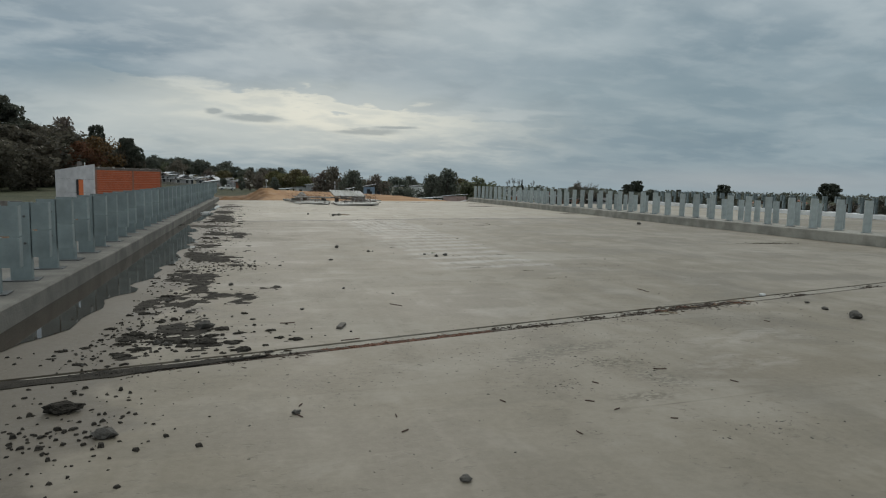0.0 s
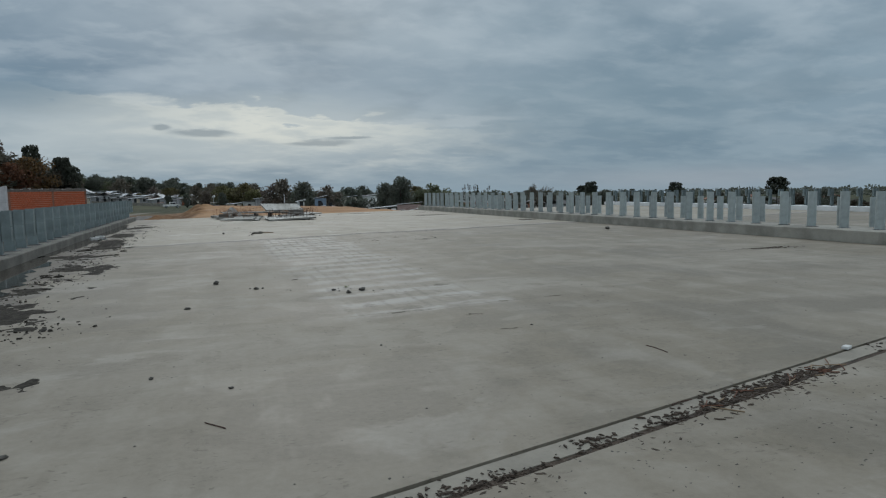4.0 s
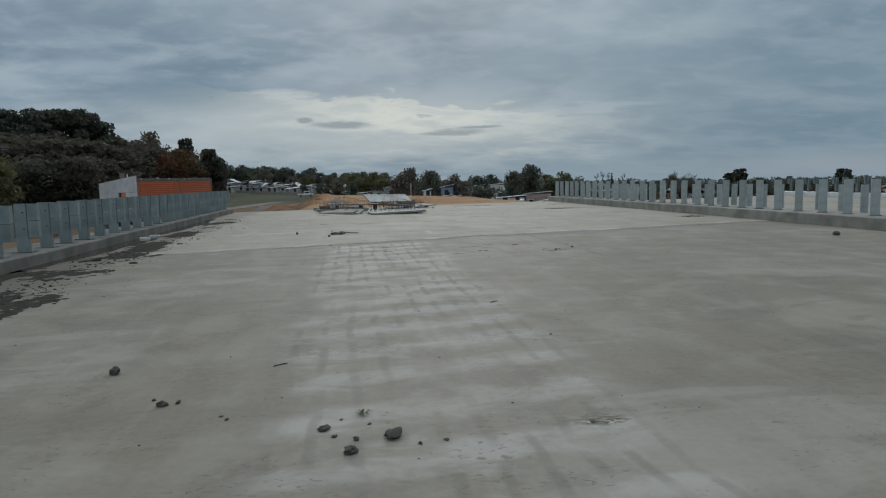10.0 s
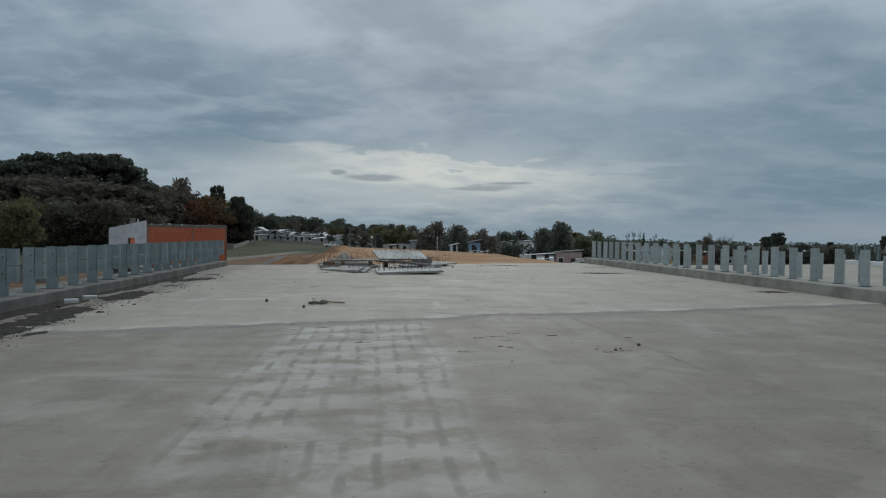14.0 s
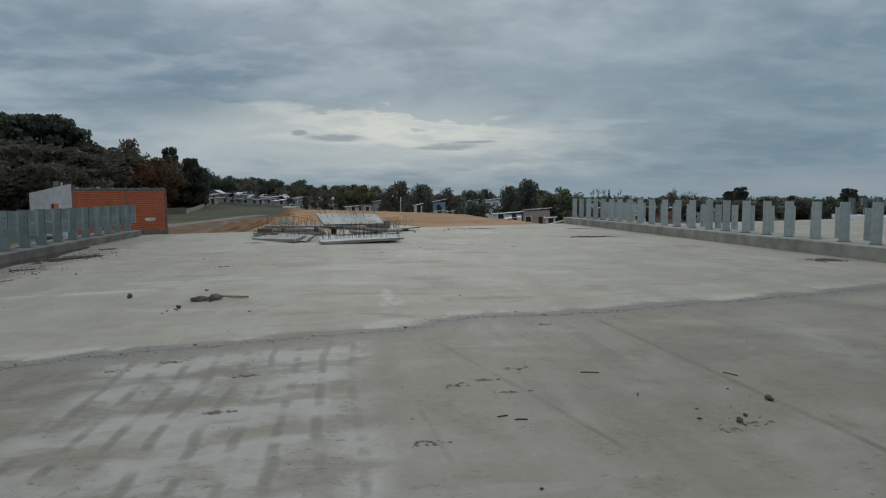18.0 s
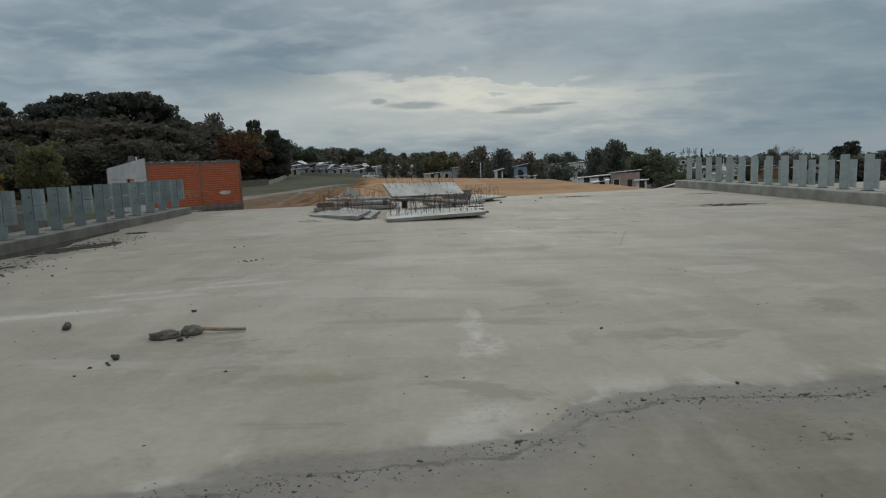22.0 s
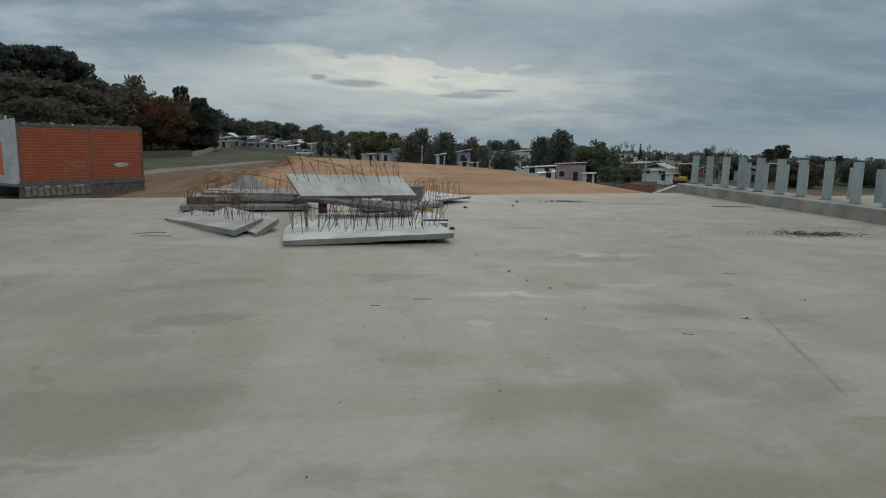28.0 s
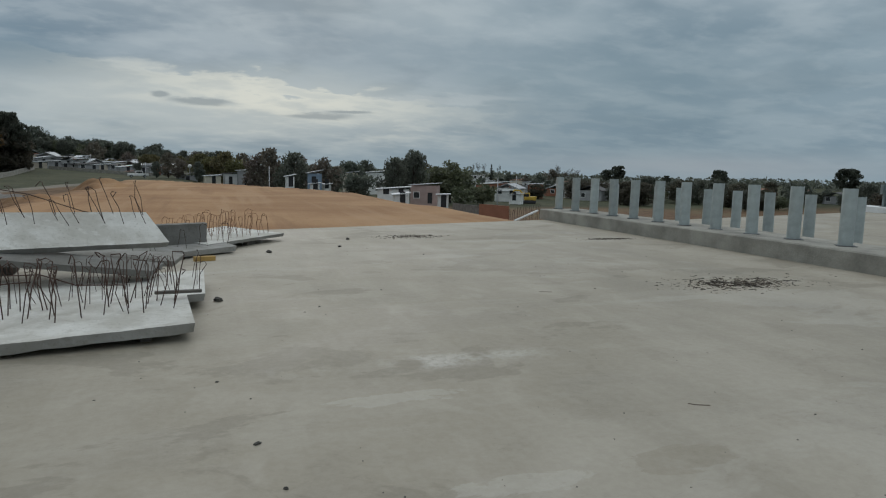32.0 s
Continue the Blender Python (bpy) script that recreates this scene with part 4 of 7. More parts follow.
for _x, _y, _s in ((1.81, 15.32, 0.13), (2.42, 14.42, 0.10), (3.72, 13.37, 0.12), (3.97, 13.55, 0.16), (3.55, 13.74, 0.11), (3.62, 13.62, 0.06), (3.66, 13.9, 0.045), (3.75, 13.55, 0.07), (2.52, 14.45, 0.055), (2.33, 14.55, 0.05), (2.92, 14.05, 0.05), (2.87, 14.12, 0.045), (4.12, 13.42, 0.045), (4.28, 13.45, 0.055), (1.42, 12.94, 0.10), (2.22, 29.70, 0.15), (15.57, 24.0, 0.26), (8.65, 23.5, 0.11), (8.14, 23.1, 0.08), (3.2, 28.58, 0.09)):
    stone(_x, _y, _s)
for _x, _y, _s in ((7.27, 28.89, 0.055), (5.72, 27.81, 0.032), (5.98, 27.75, 0.032), (4.22, 28.13, 0.04), (2.97, 34.06, 0.08), (2.80, 34.0, 0.07), (2.86, 33.92, 0.06), (2.73, 33.9, 0.05), (3.05, 34.2, 0.05), (2.92, 33.96, 0.05), (7.65, 42.19, 0.13), (7.79, 38.22, 0.06), (1.23, 9.50, 0.07), (1.86, 8.96, 0.06)):
    stone(_x, _y, _s)
for _x, _y, _s in ((7.30, 6.31, 0.23), (7.39, 6.86, 0.12), (7.55, 7.31, 0.11), (0.53, 8.03, 0.08), (-0.12, 12.16, 0.10), (-0.38, 10.05, 0.11), (0.25, 4.40, 0.08), (1.08, 3.18, 0.10), (-0.91, 4.24, 0.17), (-0.54, 7.19, 0.20)):
    stone(_x, _y, _s)
for _x, _y, _s in ((3.53, 29.10, 0.09), (3.56, 29.19, 0.06), (3.25, 30.28, 0.085), (3.18, 28.48, 0.06), (3.10, 28.37, 0.045), (3.08, 28.18, 0.04), (3.22, 28.42, 0.05), (2.66, 28.69, 0.03), (2.09, 35.95, 0.06), (2.24, 36.08, 0.07), (0.14, 33.2, 0.06), (-0.3, 33.3, 0.04), (-0.18, 32.67, 0.05), (7.74, 27.39, 0.04), (7.42, 27.17, 0.05), (9.01, 29.53, 0.03), (8.03, 37.26, 0.045), (7.88, 37.67, 0.04), (7.62, 36.01, 0.035), (8.68, 41.63, 0.045), (9.53, 35.95, 0.05), (8.0, 23.4, 0.045), (7.9, 23.2, 0.045), (8.5, 23.8, 0.04), (8.25, 23.2, 0.055), (9.9, 46.8, 0.12), (10.3, 48.0, 0.10), (8.55, 46.2, 0.13)):
    stone(_x, _y, _s)
# rubble strewn along the foot of the kerb
for _i in range(80):
    _y = 5.9 + 25 * _rnd.random() ** 1.7
    _x = -1.55 + abs(_rnd.gauss(0, 0.7))
    stone(_x, _y, _rnd.choice((0.03, 0.035, 0.04, 0.05, 0.07, 0.10)), "dark lump of dried mud and stone beside the kerb", "rubble along the kerb")
for _i in range(64):
    stone(_rnd.uniform(-1, 16), _rnd.uniform(3, 46), _rnd.choice((0.014, 0.018, 0.022, 0.03, 0.04)), "small dark stone on the concrete deck", "small stones on the deck")
# a low flat clod in the colour of the mud
_b = stone_mesh(44, 0.45)
_b.materials[0] = M_MUD
for _v in _b.vertices:
    _v.co = Vector((_v.co.x * 0.22, _v.co.y * 0.14, _v.co.z * 0.16))
_b = new("concrete_lump", _b)
_b.matrix_basis = pose(-1.27, 4.76, 0, 0, 0, 12)
tagged(_b, "dark flat clod lying beside the joint", "concrete block")


def in_puddle(x, y):
    return 6.5 < y < 21.0 and x < -1.50 + 0.25 * noise.noise((y * 0.8, 2, 2))


def grit(name, spots, count, label, mat, size=(0.008, 0.03), flat=0.6, seed=1, long=1.0, low=0.0):
    """Many small chips scattered over elliptical spots (x, y, half width, half length)."""
    rnd = random.Random(seed)
    verts, faces = [], []
    for _ in range(count):
        cx, cy, rx, ry = rnd.choice(spots)
        x, y = rnd.gauss(cx, rx * 0.5), rnd.gauss(cy, ry * 0.5)
        if not -2.4 < x < 17.35 or in_puddle(x, y):
            continue
        s, a = rnd.uniform(*size) * rnd.choice((1, 1, 1.6)), rnd.uniform(0, 6.3)
        k, n = len(verts), 4
        h = s * flat * rnd.uniform(0.5, 1.1)
        for i in range(n):
            w = a + 2 * math.pi * i / n + rnd.uniform(-0.4, 0.4)
            r = s * rnd.uniform(0.6, 1.2)
            u, v = r * long * math.cos(w), r / long ** 0.5 * math.sin(w)
            verts.append((x + u * math.cos(a) - v * math.sin(a), y + u * math.sin(a) + v * math.cos(a), low + (0.004 if y > joint_edge(x) else 0.0)))
        for i in range(n):
            verts.append((x + (verts[k + i][0] - x) * 0.7, y + (verts[k + i][1] - y) * 0.7, verts[k][2] + h * rnd.uniform(0.7, 1.2)))
        faces.append((k + 4, k + 5, k + 6, k + 7))
        for i in range(4):
            j = (i + 1) % 4
            faces.append((k + i, k + j, k + 4 + j, k + 4 + i))
    me = raw_mesh(name, verts, faces)
    me.materials.append(mat)
    return tagged(new(name, me), label, "grit", kind="stuff")


grit("kerb_grit", [(-1.25, y, 0.8, 1.6) for y in (6, 7, 8, 10, 12, 14, 17, 20, 24, 26, 29, 34, 38)] + [(-0.8, 6.9, 1.4, 0.8), (-1.2, 4.2, 0.7, 0.7), (-0.6, 12.4, 0.9, 1.0)], 2600, "dark grit and mud crumbs along the kerb", M_MUD, (0.005, 0.02), 0.7, 2)
grit("deck_grit", [(x, y, 3.0, 3.5) for x in (2, 7, 12) for y in (3, 10, 17, 24, 31, 37, 44)], 2300, "fine dark grit scattered over the deck", M_STONE, (0.0018, 0.007), 0.5, 3, 1.4)
grit("joint_grit", [(0.35 * i, joint_edge(0.35 * i) - 0.19, 0.30, 0.13) for i in range(6, 46)] + [(7.6, 26.5, 1.3, 0.5), (8.2, 23.2, 0.45, 0.3), (9.2, 26.7, 1.0, 0.3)], 2000, "crumbled dark mortar grit along the second joint", M_STONE, (0.002, 0.0055), 0.6, 4, 1.3)
grit("joint_clods", [(0.35 * i, joint_edge(0.35 * i) - 0.19, 0.30, 0.06) for i in range(6, 46)], 130, "small dark clods of mortar along the second joint", M_STONE, (0.004, 0.013), 0.6, 14, 1.5)
grit("first_joint_grit", [(x, skewed(JOINT_1, x) - 0.75, 1.2, 1.1) for x in (0, 2, 4, 6)] * 3 + [(3.3, 5.1, 0.5, 0.3), (3.25, 4.6, 0.4, 0.4), (3.3, 3.45, 0.7, 0.3), (2.4, 4.55, 0.3, 0.2), (2.8, 5.2, 0.5, 0.2)], 1000, "grit lying on the span before the joint", M_STONE, (0.0015, 0.008), 0.35, 5, 1.5)
grit("sweepings", [(14.6, 41.7, 0.75, 0.3), (14.6, 41.7, 1.2, 0.5), (14.6, 15.75, 0.8, 0.2), (16.6, 32.5, 0.5, 0.4), (16.2, 47.2, 0.6, 0.15), (11.8, 48.4, 0.7, 0.35)], 3300, "dark swept heaps of twigs and dirt on the deck", M_MUDDRY, (0.003, 0.013), 0.45, 6, 2.2)
grit("rust_chips", [(0.75 + 0.16 * i, skewed(JOINT_1, 0.75 + 0.16 * i) - 0.075, 0.16, 0.085) for i in range(11)], 620, "rusty brown bark splinters lying in the joint", M_RUSTBIT, (0.005, 0.015), 0.5, 7, 2.2, -0.014)
grit("joint_chips", [(x, skewed(JOINT_1, x) - 0.09, 0.35, 0.14) for x in (-1.0, -0.3, 0.2, 2.8, 3.2, 4.0, 4.6, 5.0, 5.3, 5.5, 5.6, 5.8, 5.9, 6.1, 6.2, 6.4, 6.5, 8.0, 10.0)], 1900, "brown chips and dead leaves in the joint", M_MUDDRY, (0.005, 0.017), 0.5, 8, 1.9, -0.006)


def clods(name, label, mat, seed, spots, sizes, low, high):
    """Low clods of dried mud, each a small uneven mound."""
    rnd = random.Random(seed)
    verts, faces = [], []
    for cx, cy, sx, sy in spots:
        if cx is None:
            y = 6.1 + 28 * rnd.random() ** 1.5
            x = -1.75 + abs(rnd.gauss(0.0, 0.65))
        else:
            x, y = cx + rnd.gauss(0, sx), cy + rnd.gauss(0, sy)
        if in_puddle(x, y):
            continue
        s, n = rnd.choice(sizes), 12
        k = len(verts)
        rad = [s * (0.8 + 1.0 * noise.noise((math.cos(2 * math.pi * i / n) * 1.6 + x * 9, math.sin(2 * math.pi * i / n) * 1.6, y * 7)) + rnd.uniform(-0.15, 0.15)) for i in range(n)]
        h = s * rnd.uniform(low, high)
        up = 0.004 if y > joint_edge(x) else 0.0
        for zz, f in ((0.0, 1.0), (0.75, 0.86), (1.0, 0.45)):
            for i in range(n):
                w = 2 * math.pi * i / n
                verts.append((max(-2.42, x + rad[i] * f * math.cos(w) * 1.25), y + rad[i] * f * math.sin(w) * 0.8, up + zz * h * rnd.uniform(0.6, 1.3)))
        verts.append((max(-2.42, x), y, up + h * 0.9))
        for r in (0, n):
            for i in range(n):
                j = (i + 1) % n
                faces.append((k + r + i, k + r + j, k + r + n + j, k + r + n + i))
        for i in range(n):
            faces.append((k + 2 * n + i, k + 2 * n + (i + 1) % n, k + 3 * n))
    me = raw_mesh(name, verts, faces)
    me.materials.append(mat)
    tagged(new(name, me), label, "mud", kind="stuff")


clods("dried_mud", "dark curled flakes of dried mud beside the kerb", M_MUD, 21, [(None, None, 0, 0)] * 110 + [(-0.5, 6.5, 0.35, 0.25)] * 34 + [(-1.0, 6.7, 0.4, 0.3)] * 26, (0.02, 0.025, 0.03, 0.04, 0.055, 0.08), 0.15, 0.45)
clods("dirt_print", "crumbled brown dirt trodden onto the deck", M_DIRT, 9, [(x, y, 0.07, 0.025) for x, y in ((3.82, 25.5), (4.6, 24.9), (4.57, 23.94), (3.45, 25.25), (7.0, 24.69), (6.79, 24.03), (6.37, 24.28), (8.0, 22.96), (8.2, 23.05), (6.69, 24.41), (5.26, 13.55), (7.87, 26.56), (4.0, 11.5), (5.6, 11.7), (6.4, 11.79), (4.75, 11.0), (4.85, 10.05), (6.0, 23.1)) for _ in range(26)], (0.005, 0.007, 0.011, 0.018), 0.15, 0.4)


def mud_sheet():
    """Dried mud along the kerb: a thin uneven sheet that breaks up into islands away from it."""
    nx, ny = 62, 860
    x0, x1, y0, y1 = -2.44, 0.35, 5.3, 40.0
    verts, faces = [], []
    for j in range(ny + 1):
        y = y0 + (y1 - y0) * j / ny
        for i in range(nx + 1):
            x = x0 + (x1 - x0) * i / nx
            f = 0.75 * noise.noise((x * 1.1, y * 0.7, 1)) + 0.45 * noise.noise((x * 3.2, y * 2.4, 5)) + 0.30 * noise.noise((x * 9, y * 8, 9)) + 0.12 * noise.noise((x * 24, y * 22, 3))
            f -= -0.06 + 0.45 * abs(x + (1.15 if y < 21 else 1.6)) + 0.005 * max(0.0, y - 14)
            f -= 0.9 * smooth_step(x, -1.35, -1.65) * smooth_step(y, 22, 20)
            f -= 1.2 * smooth_step(y - skewed(JOINT_1, x), 0.38, 0.18)
            for mx, my, rx, ry, up in ((-1.1, 26.4, 0.40, 1.7, 0.75), (-1.45, 31.2, 0.45, 0.8, 0.6), (-0.75, 37.2, 0.9, 0.6, 0.6), (-1.35, 35.2, 0.35, 0.9, 0.5), (-1.0, 6.9, 0.5, 0.3, 0.25), (-1.2, 9.0, 0.25, 1.2, 0.2)):
                f += up * math.exp(-((x - mx) / rx) ** 2 - ((y - my) / ry) ** 2)
            verts.append((x, y, min(0.026, 0.035 * f)))
    w = nx + 1
    for j in range(ny):
        for i in range(nx):
            a = j * w + i
            if max(verts[a][2], verts[a + 1][2], verts[a + w][2], verts[a + w + 1][2]) > -0.001:
                faces.append((a, a + 1, a + w + 1, a + w))
    me = raw_mesh("mud_sheet", verts, faces, True)
    me.materials.append(M_MUD)
    tagged(new("mud_sheet", me), "thin dark sheet of dried mud along the kerb", "mud", kind="stuff")


mud_sheet()


def water_material():
    k = Mat("puddle_water", "World")
    return k.done((0.040, 0.032, 0.024), 0.03, 0, k.noise(6, 2), 0.02, 0.002, 0.2)


M_WATER = water_material()


def puddle(name, ys, half, label):
    """A film of water against the left kerb, from its foot out to a wavy shore."""
    bm = bmesh.new()
    n = 60
    rows = []
    for i in range(n + 1):
        y = ys[0] + (ys[1] - ys[0]) * i / n
        e = math.sin(math.pi * i / n) ** 0.45
        x1 = -2.42 + half * e * (0.85 + 0.5 * noise.noise((y * 0.5, half, 0)) + 0.25 * noise.noise((y * 1.7, half, 5)))
        rows.append((bm.verts.new((-2.48, y, 0.006)), bm.verts.new((x1, y, 0.006))))
    for a, b in zip(rows, rows[1:]):
        bm.faces.new((a[0], a[1], b[1], b[0]))
    return tagged(part(name, bm, M_WATER), label, "puddle", kind="structure")


puddle("puddle_1", (6.25, 23.0), 1.10, "shallow dark rainwater puddle standing against the kerb")
puddle("puddle_2", (22.5, 41.0), 0.62, "narrow dark puddle along the kerb foot")
puddle("puddle_3", (-4.0, 5.5), 0.8, "shallow dark puddle along the kerb foot")


def stick(x, y, length, turn, r=0.0045, mat=None, label="short dark stick lying on the deck"):
    pts = [(-length / 2, 0, r), (-length * 0.1, _rnd.uniform(-0.08, 0.08) * length, r), (length / 2, 0, r)]
    v, f = tube(pts, r, 5)
    me = raw_mesh("stick", v, f)
    me.materials.append(mat or M_REBAR)
    ob = new("stick", me)
    ob.matrix_basis = pose(x, y, 0, 0, 0, turn)
    return tagged(ob, label, "stick", "sticks on the deck")


for _x, _y, _l, _t in ((0.32, 7.28, 0.16, 3), (6.57, 23.49, 0.08, 10), (6.68, 23.4, 0.09, -8), (7.6, 24.45, 0.16, -15), (7.73, 23.79, 0.07, 60), (8.77, 24.18, 0.13, -60), (5.52, 17.62, 0.13, 40), (3.14, 15.29, 0.13, 35)):
    stick(_x, _y, _l, _t)
for _x, _y, _l, _t in ((2.65, 4.59, 0.06, -61), (2.38, 4.19, 0.07, -35), (2.49, 3.99, 0.06, 24), (2.01, 3.65, 0.06, -77), (3.83, 4.38, 0.07, -68), (3.42, 4.83, 0.12, -15), (1.74, 4.33, 0.06, -65), (2.79, 3.74, 0.05, -22), (5.98, 6.36, 0.07, -63), (5.74, 8.65, 0.3, -88), (1.73, 8.12, 0.21, -52), (0.27, 4.35, 0.07, -57), (0.32, 7.28, 0.16, 0), (0.29, 4.56, 0.05, 62), (0.91, 4.21, 0.05, -94), (0.91, 3.93, 0.06, 35)):
    stick(_x, _y, _l, _t, 0.0045)
for _x, _y, _l, _t in ((11.55, 41.8, 0.16, -20), (9.51, 35.93, 0.09, -30), (8.7, 35.48, 0.09, -25), (6.1, 36.58, 0.10, -5), (6.58, 36.82, 0.18, 0), (10.6, 38.0, 0.14, -30), (0.9, 6.4, 0.2, 14), (4.9, 7.3, 0.22, 12)):
    stick(_x, _y, _l, _t)
for _i in range(26):
    stick(14.6 + _rnd.gauss(0, 0.5), 41.7 + _rnd.gauss(0, 0.2), _rnd.uniform(0.12, 0.4), _rnd.uniform(0, 180), 0.006, M_MUD, "dark twig in a swept heap on the deck")
_b = part("timber_offcut", boxed(-0.03, 0.03, -0.11, 0.11, 0, 0.03, 0.003), M_GREYWOOD)
_b.matrix_basis = pose(0.88, 6.98, 0, 0, 0, -20)
tagged(_b, "short grey timber offcut near the joint", "timber offcut")


for _x, _y, _t in ((-2.2, 29.9, 35), (-2.15, 30.75, 5)):
    _b = part("plastic_offcut", boxed(-0.15, 0.15, -0.045, 0.045, 0, 0.05, 0.012), M_WHITE)
    _b.matrix_basis = pose(_x, _y, 0.004, 0, 0, _t)
    tagged(_b, "short white plastic offcut lying in the mud by the kerb", "plastic offcut", "white offcuts by the kerb")
_b = part("plastic_offcut", boxed(-0.05, 0.05, -0.03, 0.03, 0, 0.03, 0.008), M_WHITE)
_b.matrix_basis = pose(7.35, 7.95, 0, 0, 0, 20)
tagged(_b, "small white scrap lying beside the joint", "plastic offcut", "white offcuts by the kerb")

for _i in range(22):
    _x = 4.6 + 2.2 * _rnd.random()
    stick(_x, skewed(JOINT_1, _x) - 0.05 + _rnd.gauss(0, 0.06), _rnd.uniform(0.06, 0.22), _rnd.uniform(-50, 60), 0.005, M_RUSTBIT if _i % 3 else M_WOOD, "splinter of brown wood lying in the joint")

# ---------------------------------------------------------------- mortar lumps, one on a wooden handle
def lump_mesh(seed, length, width, height):
    bm = bmesh.new()
    bmesh.ops.create_icosphere(bm, subdivisions=4, radius=0.5)
    for v in bm.verts:
        n = v.co.normalized()
        k = 1 + 0.35 * noise.noise((n.x * 1.6 + seed, n.y * 1.6, n.z * 1.6)) + 0.16 * noise.noise((n.x * 5, n.y * 5 + seed, n.z * 5)) + 0.07 * noise.noise((n.x * 14, n.y * 14, n.z * 14 + seed))
        v.co = Vector((n.x * 0.5 * k * length, n.y * 0.5 * k * width, max(-0.35, n.z * 0.5 * k + 0.0) * height + 0.35 * height))
    me = mesh_of(bm, "lump", True)
    me.materials.append(M_CAKE)
    return me


M_CAKE = simple("caked_mortar", (0.150, 0.136, 0.112), 0.95, 0, 0.3, 9, 60, 0.9, 0.014)
_b = new("mortar_lump", lump_mesh(3, 0.28, 0.14, 0.085))
_b.matrix_basis = pose(3.35, 29.20, 0.002, 0, 0, 18)
tagged(_b, "long lump of hardened grey mortar beside the one with a handle", "mortar lump")
_root = empty("shovel", "lump of hard mortar with a broken wooden handle in it", "shovel")
# a plain mortar lump holds the handle, there is no metal inside
part("blade", lump_mesh(8, 0.19, 0.15, 0.10), None, _root, "lump of grey mortar round the end of the handle")
_v, _f = tube([(0.04, 0, 0.05), (0.14, 0.008, 0.045), (0.24, -0.004, 0.036), (0.34, 0.006, 0.028), (0.41, 0.002, 0.026), (0.49, 0.010, 0.024)], 0.019, 7, 0.8)
_me = raw_mesh("handle", [(x, y + 0.004 * noise.noise((x * 30, y * 60, 1)), z + 0.004 * noise.noise((x * 30, z * 60, 4))) for x, y, z in _v], _f)
_me.materials.append(M_WOOD)
part("handle", _me, None, _root, "splintered brown wooden handle")
_root.matrix_basis = pose(3.56, 29.31, 0.002, 0, 0, 4)

# ---------------------------------------------------------------- precast slabs with starter bars
def hoop_mesh(seed, mat, single=0.5):
    """A bent starter bar: an upturned U or a single bar bent over, leaning and out of true."""
    rnd = random.Random(seed)
    h, w = rnd.uniform(0.29, 0.41), rnd.uniform(0.09, 0.18)
    j = lambda s=0.03: rnd.uniform(-s, s)
    if rnd.random() < single:  # a single bar bent over at the top
        lean = j(0.10)
        pts = [(0, 0, -0.03), (lean * 0.5 + j(0.015), j(0.02), h * 0.5), (lean + j(0.01), j(0.02), h - 0.02), (lean + 0.02, j(), h), (lean + w * 0.6, j(), h - 0.01), (lean + w * 0.75, j(), h - rnd.uniform(0.03, 0.10))]
    else:
        pts = [(-w / 2 + j(0.05), j(0.04), -0.03), (-w / 2 + j(), j(), h * 0.5), (-w / 2 + j(), j(), h - 0.03), (-w / 2 + 0.03, j(), h), (w / 2 - 0.03, j(), h + j(0.02)), (w / 2, j(), h - 0.035), (w / 2 + j(), j(), h * 0.5), (w / 2 + j(0.05), j(0.04), -0.03)]
    v, f = tube(pts, 0.0038, 5)
    me = raw_mesh("rebar_hoop", v, f, True)
    me.materials.append(mat)
    return me


HOOPS = [hoop_mesh(i, M_REBAR) for i in range(20)]
HOOPS_RUSTY = [hoop_mesh(40 + i, M_REBAR_RED, 0.2) for i in range(16)]
CANES = [hoop_mesh(70 + i, M_REBAR, 0.9) for i in range(12)]
_hr = random.Random(5)


